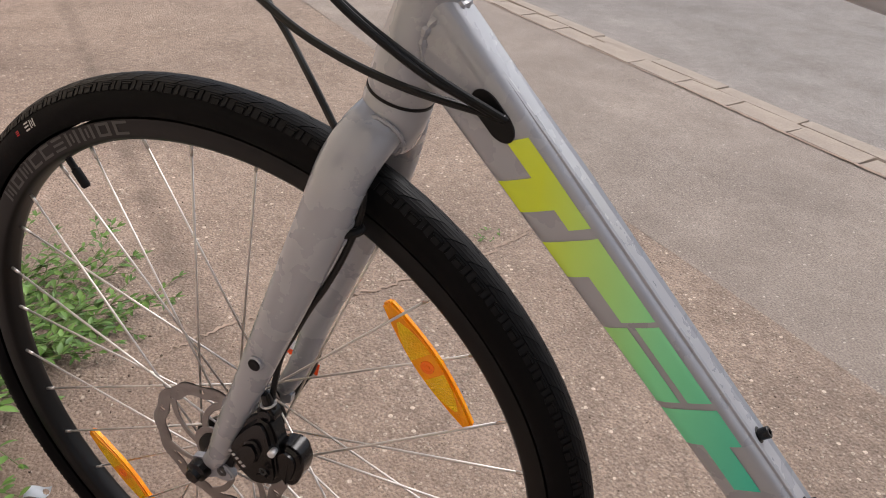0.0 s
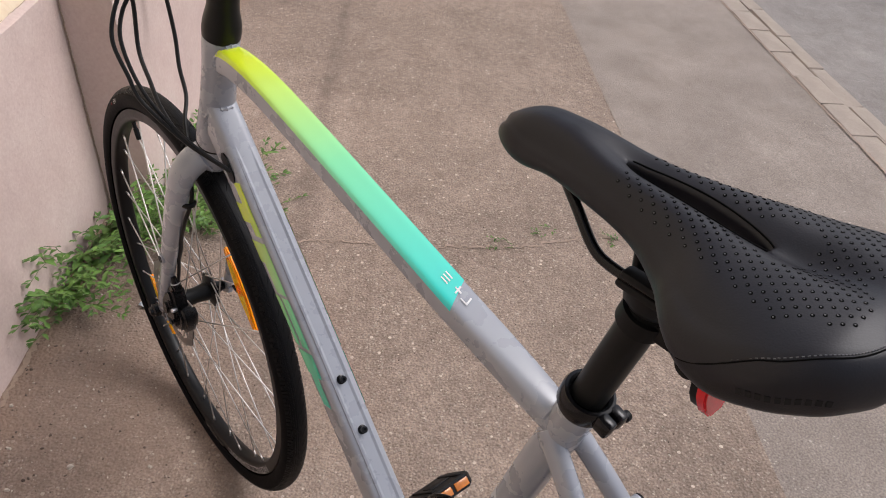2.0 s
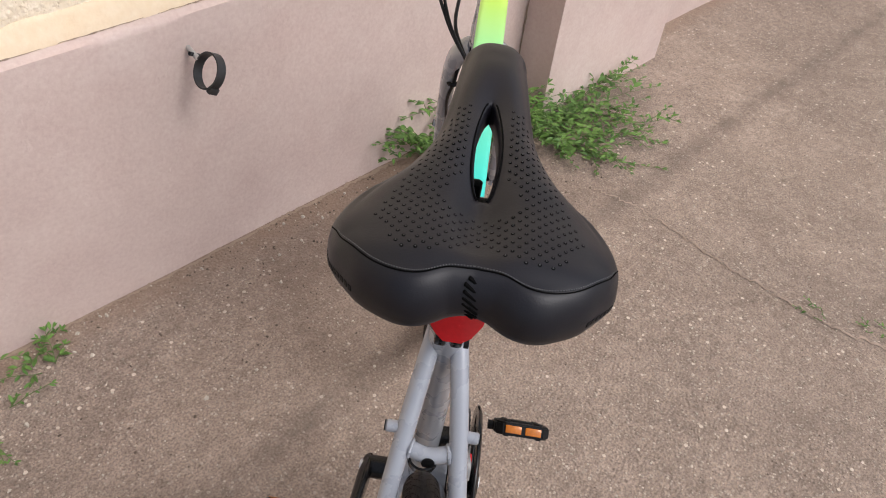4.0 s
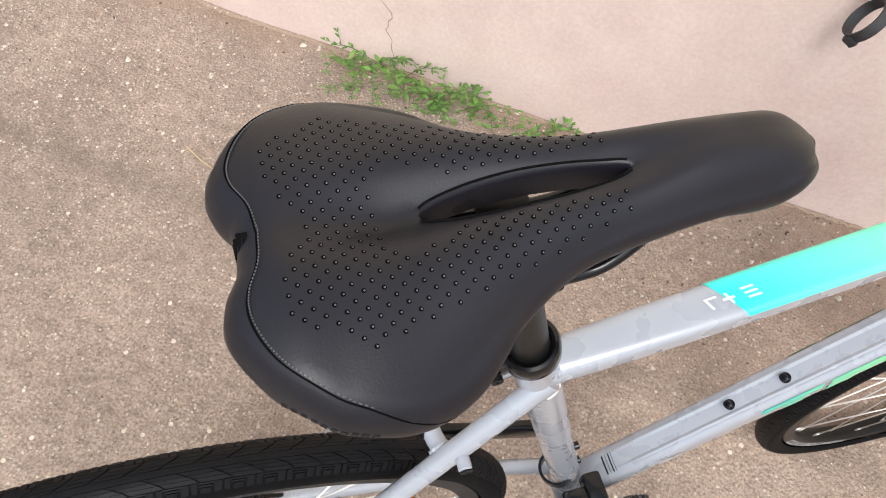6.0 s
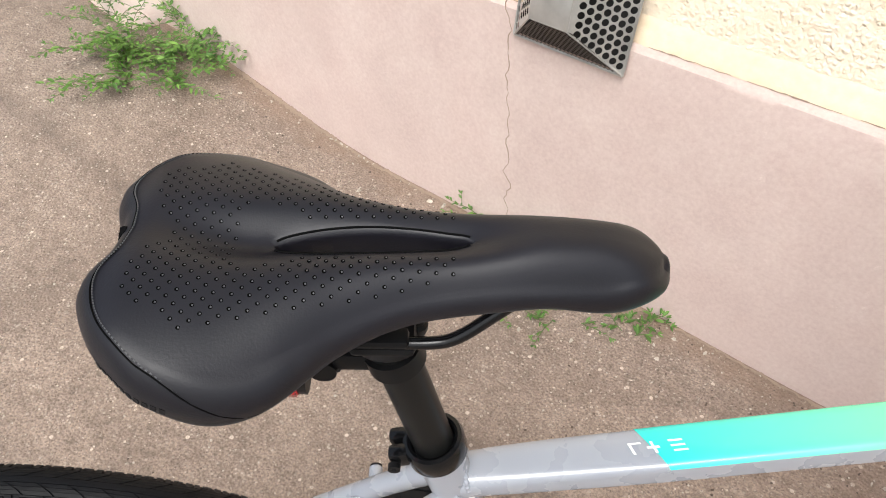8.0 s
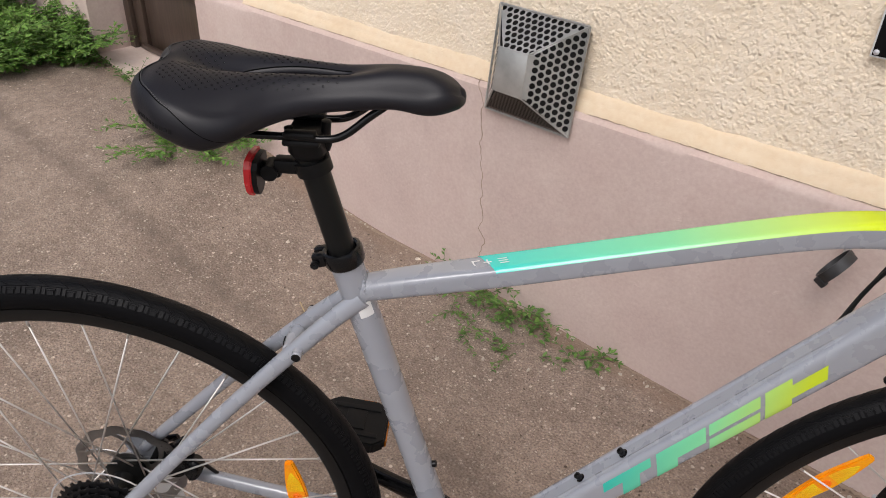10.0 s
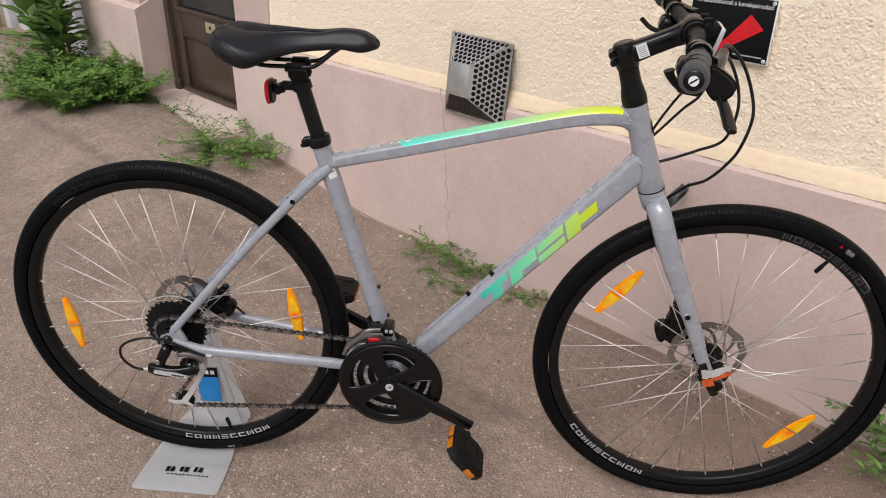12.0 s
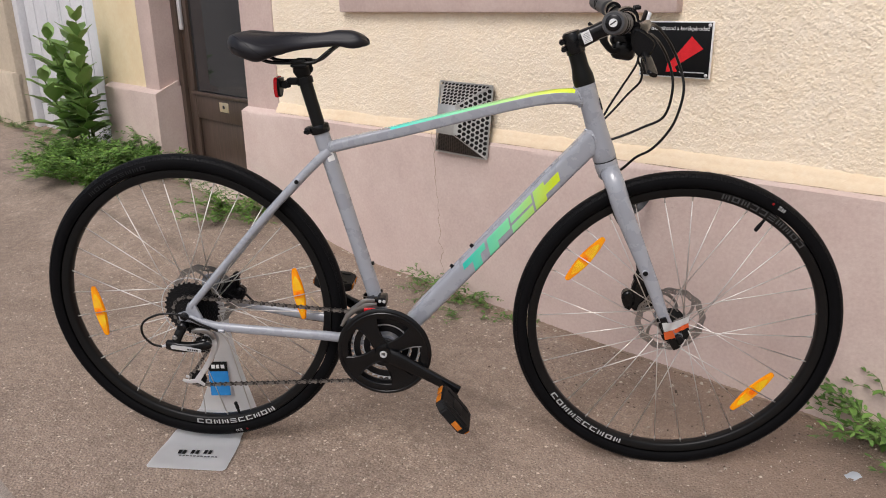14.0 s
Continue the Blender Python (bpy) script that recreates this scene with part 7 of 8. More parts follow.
part("slot_seam", bm, M["hole"], saddle)
# ribbed patch at the tail's notch
p, out, ze, zb, belly = saddle_wall(0, line)
for i in range(7):
    t = 0.12 + 0.105 * i
    bm = fresh()
    q = p + out * belly * along_table([(0.0, 0.0)] + FLANK, t)
    wide = 0.0055 if 0 < i < 6 else 0.0034
    box(bm, (-0.0012, -wide, -0.0007), (0.0012, wide, 0.0007), 0.0003, Matrix.Translation((q.x + 0.0006, CX, ze - (ze - zb) * t)) @ Matrix.Rotation(radians(38), 4, "X"))
    part("rib", bm, M["hole"], saddle)
# moulded lettering on the skirt, drawn as plain bars
for sy in (-1, 1):
    run = []
    for i in range(len(line)):
        p, out, ze, zb, belly = saddle_wall(i, line)
        if 0.180 <= p.x <= 0.216 and p.y > 0.05:
            q = p + out * (belly * along_table([(0.0, 0.0)] + FLANK, 0.55) - 0.0001)
            run.append(V(q.x, CX + sy * q.y, ze - (ze - zb) * 0.55))
    gone = 0.0
    run = [run[i].lerp(run[i + 1], k / 8) for i in range(len(run) - 1) for k in range(8)]
    for a, b in zip(run, run[1:]):
        gone += (b - a).length
        if gone > 0.0040:
            gone = 0.0
            d = (b - a).normalized()
            bm = fresh()
            box(bm, (-0.0013, -0.0017, -0.0003), (0.0013, 0.0017, 0.0003), 0, frame_of(a, d, d.cross(V(0, 0, 1))))
            part("print_bar", bm, M["faint_print"], saddle)
# rear reflector on a bracket round the seat post
bm = fresh()
lathe(bm, seat_at(0.868), SEAT, [(0, 0.0137), (0, 0.0172), (0.013, 0.0172), (0.013, 0.0137)], 32, closed=True)
box(bm, (0.265, -0.008, 0.866), (0.294, 0.008, 0.880), 0.003)
box(bm, (0.249, -0.006, 0.860), (0.271, 0.006, 0.874), 0.003)
lathe(bm, (0.261, -0.010, 0.867), (0, 1, 0), [(0, 0), (0, 0.008), (0.02, 0.008), (0.02, 0)], 16)
tlm = Matrix.Translation((0.2445, 0, 0.8595)) @ Matrix.Rotation(radians(-90 + 4), 4, "Y")
ol = [(-0.0190, -0.006), (-0.0190, 0.006), (-0.012, 0.0125), (0.0, 0.0185), (0.016, 0.020), (0.0225, 0.016), (0.0245, 0.0), (0.0225, -0.016), (0.016, -0.020), (0.0, -0.0185), (-0.013, -0.0125)]
prism(bm, ol, 0.006, tlm @ Matrix.Translation((0, 0, -0.007)) @ Matrix.Diagonal((0.9, 0.9, 1, 1)))
br = part("reflector_bracket", bm, M["black_satin"], post, "black reflector bracket")
bm = fresh()
prism(bm, ol, 0.007, tlm @ Matrix.Translation((0, 0, -0.002)))
bmesh.ops.bevel(bm, geom=[e for e in bm.edges if e.calc_face_angle(0) > 0.9], offset=0.0012, segments=2, affect="EDGES")
part("rear_reflector", bm, M["red"], br, "red rear reflector")

# ---- stem, bar, controls
H0 = axis_at(0.714) + HEAD * 0.1605
bm = fresh()
lathe(bm, H0, HEAD, [(0, 0), (0, 0.0208), (0.010, 0.0212), (0.018, 0.0205), (0.034, 0.0172), (0.045, 0.0166), (0.062, 0.0166), (0.063, 0.0166), (0.063, 0)], 36)
part("spacer", bm, M["anodised"], bike, "black tapered headset spacer")
stem = new("stem", bpy.data.meshes.new("stem"))
bm = fresh()
lathe(bm, H0 + HEAD * 0.0632, HEAD, [(0, 0), (0, 0.0178), (0.002, 0.0185), (0.038, 0.0185), (0.040, 0.0175), (0.0405, 0.016), (0.042, 0.0158), (0.043, 0.012), (0.0425, 0)], 36)
BAR = V(0.938, 0, 0.992)
s0 = H0 + HEAD * 0.084
sweep(bm, spline([s0, s0.lerp(BAR, 0.35), s0.lerp(BAR, 0.7), BAR - (BAR - s0).normalized() * 0.012], 5), [(0.0155, 0.0185, 2.6), (0.0150, 0.0160, 2.8), (0.0150, 0.0155, 3), (0.018, 0.0175, 3)], 24)
lathe(bm, BAR - V(0, 0.022, 0), (0, 1, 0), [(0, 0.0155), (0, 0.0205), (0.002, 0.0215), (0.042, 0.0215), (0.044, 0.0205), (0.044, 0.0155)], 32, closed=True)
for zz in (0.018, 0.032):
    lathe(bm, H0 + HEAD * (0.0632 + zz - 0.006) + V(-0.021, -0.012, -0.004), (0, 1, 0), [(0, 0), (0, 0.0055), (0.024, 0.0055), (0.024, 0)], 14)
finish(stem, bm, M["black_gloss"], 35)
stem.parent = bike
tagged(stem, "black aluminium stem")
for zz in (0.016, 0.030):
    bm = fresh()
    lathe(bm, H0 + HEAD * (0.0632 + zz - 0.004) + V(-0.021, -0.0135, -0.004), (0, -1, 0), [(0, 0.0035), (0.0015, 0.0035), (0.0015, 0.0018), (0.0, 0)], 12)
    part("stem_bolt", bm, M["black_satin"], stem)
for sy in (-1, 1):
    for zz in (-1, 1):
        bm = fresh()
        lathe(bm, BAR + V(0.012, sy * 0.015, zz * 0.019), (1, 0, 0.1), [(0, 0), (0, 0.0035), (0.012, 0.0035), (0.012, 0)], 10)
        part("stem_bolt", bm, M["black_satin"], stem)
bm = fresh()
dd = (BAR - s0).normalized()
stm = frame_of(s0 + dd * 0.026 + V(0, -0.0157, 0.002), dd, (0, -1, 0.05))
box(bm, (-0.0085, -0.012, -0.0003), (0.0085, 0.010, 0.0006), 0, stm)
sticker = part("sticker", bm, M["white"], stem, "white label on the stem")
bm = fresh()
for k in range(6):
    box(bm, (-0.006, -0.010 + 0.003 * k, 0.0006), (0.006, -0.0092 + 0.003 * k, 0.0009), 0, stm)
part("print_bar", bm, M["grey_print"], sticker)

bm = fresh()
half = [V(BAR.x, 0, BAR.z), V(BAR.x, 0.03, BAR.z), V(BAR.x - 0.001, 0.06, BAR.z), V(BAR.x - 0.008, 0.105, BAR.z), V(BAR.x - 0.019, 0.19, BAR.z + 0.006), V(BAR.x - 0.031, 0.27, BAR.z + 0.011), V(BAR.x - 0.045, 0.333, BAR.z + 0.016)]
full = [V(p.x, -p.y, p.z) for p in reversed(half[1:])] + half
curve = spline(full, 8)
tube(bm, curve, [0.0111 + 0.0047 * max(0, 1 - abs(p.y) / 0.075) ** 0.7 for p in curve], 22)
bar = part("handlebar", bm, M["black_satin"], bike, "black flat handlebar")
for sy in (-1, 1):
    g0, g1 = V(half[4].x - 0.003, sy * 0.212, half[4].z), V(half[6].x, sy * 0.335, half[6].z)
    d = (g1 - g0).normalized()
    up = V(0, 0, 1)
    pts = [g0 + (g1 - g0) * t for t in (0, 0.04, 0.1, 0.4, 0.7, 0.85, 0.95, 1.0)]
    bm = fresh()
    sweep(bm, pts, [(0.0165, 0.0165, 2), (0.0175, 0.0175, 2), (0.0165, 0.0165, 2), (0.0165, 0.0172, 2), (0.0170, 0.0175, 2), (0.0182, 0.0180, 2), (0.0182, 0.0178, 2), (0.0160, 0.0155, 2)], 28, side=(1, 0, 0.2))
    grip = part("grip", bm, M["grip"], bar, "dark grey rubber grip with a flared end")
    bm = fresh()
    lathe(bm, g1 - d * 0.001, d, [(0, 0.0125), (0.003, 0.0120), (0.004, 0.0105), (0.004, 0)], 28)
    cap = part("end_cap", bm, M["black_gloss"], grip)
    bm = fresh()
    m = frame_of(g1 + d * 0.0032, (1, 0, 0), d)
    prism(bm, [(0.0062 * math.cos(t), 0.0062 * math.sin(t)) for t in [2 * math.pi * i / 20 for i in range(20)]], 0.0012, m)
    mark = part("cap_mark", bm, M["white"], grip)
    bm = fresh()
    box(bm, (-0.0052, -0.0008, 0.0010), (0.0052, 0.0010, 0.0018), 0, m @ Matrix.Rotation(radians(35), 4, "Z"))
    part("cap_bar", bm, M["black_gloss"], grip)
    bm = fresh()
    for t, lean in ((0.42, 0.5), (0.60, -0.45)):
        q = g0 + (g1 - g0) * t
        bead(bm, q, d + V(lean, 0, lean * 0.6), 0.0182, 0.0176, side=(1, 0, 0.2), n=40, thick=0.0013)
    part("grip_ridge", bm, M["black_matte"], grip)

# brake levers and shifters
for sy in (-1, 1):
    b0 = V(half[4].x + 0.004, sy * 0.172, half[4].z)
    ctl = new("brake_lever", bpy.data.meshes.new("brake_lever"))
    bm = fresh()
    lathe(bm, b0 - V(0, 0.007, 0), (-0.2 * sy, 1, 0), [(0, 0.0112), (0, 0.0165), (0.014, 0.0165), (0.014, 0.0112)], 24, closed=True)
    sweep(bm, spline([b0 + V(0.016, sy * 0.012, -0.008), b0 + V(0.030, -sy * 0.012, -0.012), b0 + V(0.040, -sy * 0.042, -0.008)], 5), [(0.008, 0.009, 2.6), (0.010, 0.010, 2.6), (0.008, 0.008, 2.6)], 16, side=(0, 0, 1))
    slab_of(bm, [(0.008, -0.012), (0.018, -0.004), (0.053, -0.028), (0.049, -0.047), (0.036, -0.056), (0.024, -0.056), (0.010, -0.040)], 0.008, 0.036, lambda u, v, y: b0 + V(u, sy * y, v), 0.005)
    finish(ctl, bm, M["black_gloss"], 35)
    ctl.parent = bar
    tagged(ctl, "black hydraulic brake lever")
    bm = fresh()
    sweep(bm, spline([b0 + V(0.030, sy * 0.022, -0.048), b0 + V(0.035, sy * 0.045, -0.054), b0 + V(0.039, sy * 0.071, -0.066), b0 + V(0.041, sy * 0.086, -0.073), b0 + V(0.043, sy * 0.092, -0.076)], 6), [(0.006, 0.0070, 2.6), (0.0055, 0.0080, 2.8), (0.0045, 0.0092, 3), (0.0045, 0.0095, 3), (0.004, 0.0075, 2.6)], 16, side=(0.2, -0.25 * sy, 0.95))
    part("lever_blade", bm, M["black_gloss"], ctl)
    s = V(half[3].x - 0.004, sy * 0.132, half[3].z)
    bm = fresh()
    lathe(bm, s - V(0, 0.006, 0), (-0.15 * sy, 1, 0), [(0, 0.0115), (0, 0.0158), (0.012, 0.0158), (0.012, 0.0115)], 24, closed=True)
    box(bm, (-0.018, -0.020, -0.038), (0.022, 0.020, -0.010), 0.009, Matrix.Translation(s + V(-0.002, sy * 0.004, 0)) @ Matrix.Rotation(radians(10), 4, "Y"), 3)
    box(bm, (0.014, -0.018, -0.034), (0.040, 0.006, -0.012), 0.006, Matrix.Translation(s))
    if sy < 0:
        box(bm, (-0.016, -0.026, -0.060), (0.026, 0.010, -0.024), 0.011, Matrix.Translation(s) @ Matrix.Rotation(radians(8), 4, "Y"), 3)
    sh = part("shifter", bm, M["black_gloss"], bar, "black trigger shifter")
    bm = fresh()
    if sy > 0:
        sweep(bm, spline([s + V(-0.012, 0.012, -0.040), s + V(-0.034, 0.026, -0.036), s + V(-0.052, 0.034, -0.022)], 5), [(0.006, 0.004, 2.4), (0.008, 0.004, 2.4), (0.011, 0.004, 2.2)], 14, side=(0, 1, 0))
    else:
        sweep(bm, spline([s + V(-0.004, -0.014, -0.040), s + V(-0.020, -0.026, -0.044), s + V(-0.034, -0.030, -0.030), s + V(-0.038, -0.030, -0.021)], 5), [(0.008, 0.006, 2.4), (0.007, 0.005, 2.4), (0.009, 0.006, 2.2), (0.010, 0.008, 2.2)], 14, side=(0, 1, 0))
    part("thumb_lever", bm, M["black_satin"], sh)

# front reflector, on edge before the bar
bm = fresh()
rm = frame_of(V(0.966, -0.020, 0.982), (0.25, 0, 0.97), (1, 0, -0.2))
box(bm, (-0.024, -0.027, -0.002), (0.026, 0.027, 0.0), 0.0015, rm)
box(bm, (-0.008, -0.006, -0.028), (0.006, 0.006, -0.002), 0.002, rm)
lathe(bm, BAR + V(0, -0.033, 0), (0, 1, 0), [(0, 0.0152), (0, 0.0185), (0.012, 0.0185), (0.012, 0.0152)], 24, closed=True)
fb = part("front_bracket", bm, M["black_satin"], bar, "black front reflector bracket")
bm = fresh()
box(bm, (-0.023, -0.026, 0.0), (0.025, 0.026, 0.0075), 0.0020, rm)
part("front_reflector", bm, M["silver"], fb, "clear front reflector")

# cables and hoses
for name, pts, r, lab in (
    ("brake_hose", [(0.955, -0.123, 0.961), (0.977, -0.067, 0.983), (1.015, -0.029, 0.952), (1.046, -0.008, 0.901), (1.055, -0.018, 0.857), (1.045, -0.019, 0.803), (1.028, -0.012, 0.767), (1.004, -0.006, 0.738), (0.979, 0.010, 0.719), (0.961, 0.018, 0.699), (0.945, 0.026, 0.682), (0.929, 0.033, 0.664), (0.925, 0.036, 0.650), (0.9285, 0.037, 0.633), (0.933, 0.040, 0.618), (0.940, 0.044, 0.600), (0.9525, 0.0455, 0.576), (0.966, 0.0447, 0.554), (0.985, 0.042, 0.520), (0.998, 0.042, 0.495), (1.005, 0.043, 0.470), (1.008, 0.045, 0.452), (1.009, 0.046, 0.440)], 0.0027, "front brake hose running down behind the fork"),
    ("brake_hose", [(0.934, -0.117, 0.947), (0.972, -0.050, 0.965), (1.008, 0.011, 0.943), (1.036, 0.034, 0.897), (1.043, 0.027, 0.852), (1.032, 0.034, 0.798), (0.992, 0.041, 0.774), (0.950, 0.047, 0.754), (0.896, 0.045, 0.736), (0.837, 0.022, 0.718)], 0.0027, "rear brake hose looping into the down tube"),
    ("gear_cable", [(0.969, 0.133, 0.961), (0.982, 0.072, 0.945), (0.973, 0.033, 0.921), (0.972, 0.061, 0.895), (0.953, 0.087, 0.853), (0.929, 0.085, 0.813), (0.915, 0.081, 0.789), (0.881, 0.058, 0.753), (0.857, 0.039, 0.733), (0.838, 0.018, 0.715)], 0.0024, "gear cable looping into the down tube"),
    ("gear_cable", [(0.957, 0.130, 0.950), (0.977, 0.071, 0.931), (0.972, 0.032, 0.909), (0.982, 0.043, 0.891), (0.984, 0.061, 0.865), (0.963, 0.075, 0.837), (0.924, 0.073, 0.792), (0.876, 0.053, 0.751), (0.836, 0.021, 0.717)], 0.0024, "gear cable entering the down tube"),
):
    bm = fresh()
    tube(bm, spline(pts, 9), r, 10)
    part(name, bm, M["cable"], bike, lab)
for p, r in (((0.9335, 0.0435, 0.634), 0.0058), ((0.9385, 0.0435, 0.619), 0.0048)):
    bm = fresh()
    lathe(bm, p, (-0.7, 0.6, 0.2), [(-0.006, 0), (-0.006, r), (0.003, r), (0.0042, r * 0.8), (0.0046, 0)], 16)
    part("clip_boss", bm, M["paint"], fork_ob)
bm = fresh()
tube(bm, spline([(0.940, 0.043, 0.626), (0.934, 0.046, 0.6255), (0.9275, 0.043, 0.626), (0.9255, 0.037, 0.6265), (0.931, 0.032, 0.627)], 4), 0.0034, 8)
part("hose_clip", bm, M["black_satin"], fork_ob, "black plastic hose clip")
# hose along the left chain stay to the rear caliper
bm = fresh()
tube(bm, spline([(0.43, 0.04, 0.283), (0.36, 0.050, 0.299), (0.25, 0.060, 0.310), (0.15, 0.064, 0.328), (0.106, 0.062, 0.366), (0.094, 0.058, 0.390)], 6), 0.0026, 10)
part("brake_hose", bm, M["cable"], bike, "rear brake hose along the chain stay")

# the front end is turned a little to the right
pivot = axis_at(0.714)
steer = Matrix.Translation(pivot) @ Matrix.Rotation(radians(-1.8), 4, HEAD) @ Matrix.Translation(-pivot)
for ob in (fork_ob, fw_ob):
    ob.matrix_basis = steer @ ob.matrix_basis
# the stem is clamped slightly askew on it
skew = Matrix.Translation(pivot) @ Matrix.Rotation(radians(-4.0), 4, HEAD) @ Matrix.Translation(-pivot)
for ob in (stem, bar):
    ob.matrix_basis = skew @ ob.matrix_basis

# ---------------------------------------------------------------- display stand
stand = thing("display_stand", "light grey folded sheet metal bicycle display stand", "bike stand")


def bent(bm, rows, thick=0.003):
    """A folded sheet: rows of (left x, right x, y, z)."""
    up = [[bm.verts.new((a, y, z)), bm.verts.new((b, y, z))] for a, b, y, z in rows]
    for p, q in zip(up, up[1:]):
        bm.faces.new((p[0], p[1], q[1], q[0]))
    bmesh.ops.solidify(bm, geom=bm.faces[:], thickness=thick)
    bmesh.ops.recalc_face_normals(bm, faces=bm.faces)
    return bm


bm = fresh()
bent(bm, [(-0.104, 0.076, -0.128, 0.004), (-0.110, 0.082, -0.121, 0.0045), (-0.107, 0.080, -0.05, 0.005), (-0.103, 0.078, -0.018, 0.006), (-0.098, 0.077, 0.0, 0.013), (-0.094, 0.076, 0.03, 0.014), (-0.088, 0.074, 0.09, 0.012), (-0.084, 0.073, 0.118, 0.009)], 0.003)
part("base_plate", bm, M["stand"], stand)
bm = fresh()
bent(bm, [(-0.082, 0.076, 0.116, 0.010), (-0.076, 0.076, 0.121, 0.02), (-0.042, 0.056, 0.119, 0.10), (-0.016, 0.040, 0.114, 0.18), (-0.006, 0.033, 0.108, 0.25), (-0.002, 0.034, 0.102, 0.31), (0.002, 0.032, 0.086, 0.335)], 0.003)
part("upright", bm, M["stand"], stand)
bm = fresh()
tube(bm, spline([(0.006, 0.088, 0.333), (0.006, 0.079, 0.341), (0.036, 0.079, 0.345)], 4), 0.005, 10)
part("hook", bm, M["black_satin"], stand)
bm = fresh()
cm = frame_of(V(-0.012, 0.109, 0.113), (1, 0, 0.05), (0, -1, 0.08))
box(bm, (-0.026, -0.050, 0.0), (0.026, 0.017, 0.0012), 0, cm)
part("blue_card", bm, M["blue"], stand, "blue cardboard label hanging on the stand")
bm = fresh()
box(bm, (-0.026, 0.017, 0.0), (0.026, 0.043, 0.0012), 0, cm)
part("card_head", bm, M["black_satin"], stand, "black head of the cardboard label")
bm = fresh()
for k, w in enumerate((0.012, 0.010, 0.012)):
    box(bm, (-0.016 + 0.0125 * k, 0.025, 0.0012), (-0.016 + 0.0125 * k + w * 0.8, 0.035, 0.0016), 0, cm)
part("print_bar", bm, M["white"], stand)
bm = fresh()
for k in range(3):
    for d0 in (0.0, 0.008):
        box(bm, (-0.055 + 0.031 * k + d0 * 1.4, -0.074 + 0.002 * k, 0.0072), (-0.055 + 0.031 * k + d0 * 1.4 + 0.0075, -0.060 + 0.002 * k, 0.0080))
part("print_bar", bm, M["black_satin"], stand)
bm = fresh()
for k in range(11):
    box(bm, (-0.048 + 0.0088 * k, -0.0825, 0.0072), (-0.042 + 0.0088 * k, -0.0795, 0.0079))
part("print_bar", bm, M["grey_print"], stand)

# ---------------------------------------------------------------- weeds and litter


def clear_of_wall(p):
    """Keeps a point in front of the plinth and above the pavement."""
    lim = -0.172 if 0.915 < p.x < 1.59 else -0.050
    if -3.0 - 0.064 < p.x < -2.21:
        lim = 0.05
    if p.x < -3.70:
        lim = 0.3
    p.y = min(p.y, lim - 0.004)
    p.z = max(p.z, ground_z(p.x, p.y) + 0.005)
    return p


def add_leaf(vs, fs, at, along, up, length, width, curl=0.15):
    """A lance-shaped leaf folded along its midrib and drooping at the tip."""
    along = along.normalized()
    side = along.cross(up)
    side = side.normalized() if side.length > 1e-4 else V(1, 0, 0)
    up = side.cross(along)
    n0 = len(vs)
    for t, w in ((0.0, 0.06), (0.28, 0.8), (0.55, 1.0), (0.8, 0.6)):
        c = at + along * length * t - up * length * curl * t * t
        vs += [c + side * width * 0.5 * w + up * width * 0.14 * w, c, c - side * width * 0.5 * w + up * width * 0.14 * w]
    vs.append(at + along * length - up * length * curl * 1.1)
    for k in range(3):
        a = n0 + 3 * k
        fs += [(a, a + 1, a + 4, a + 3), (a + 1, a + 2, a + 5, a + 4)]
    a = n0 + 9
    fs += [(a, a + 1, n0 + 12), (a + 1, a + 2, n0 + 12)]


def flat_part(name, vs, fs, material, parent, label="", kind=""):
    me = bpy.data.meshes.new(name)
    me.from_pydata([tuple(v) for v in vs], [], fs)
    me.materials.append(material)
    me.polygons.foreach_set("use_smooth", [True] * len(me.polygons))
    ob = new(name, me)
    ob.parent = parent
    return tagged(ob, label, kind=kind)


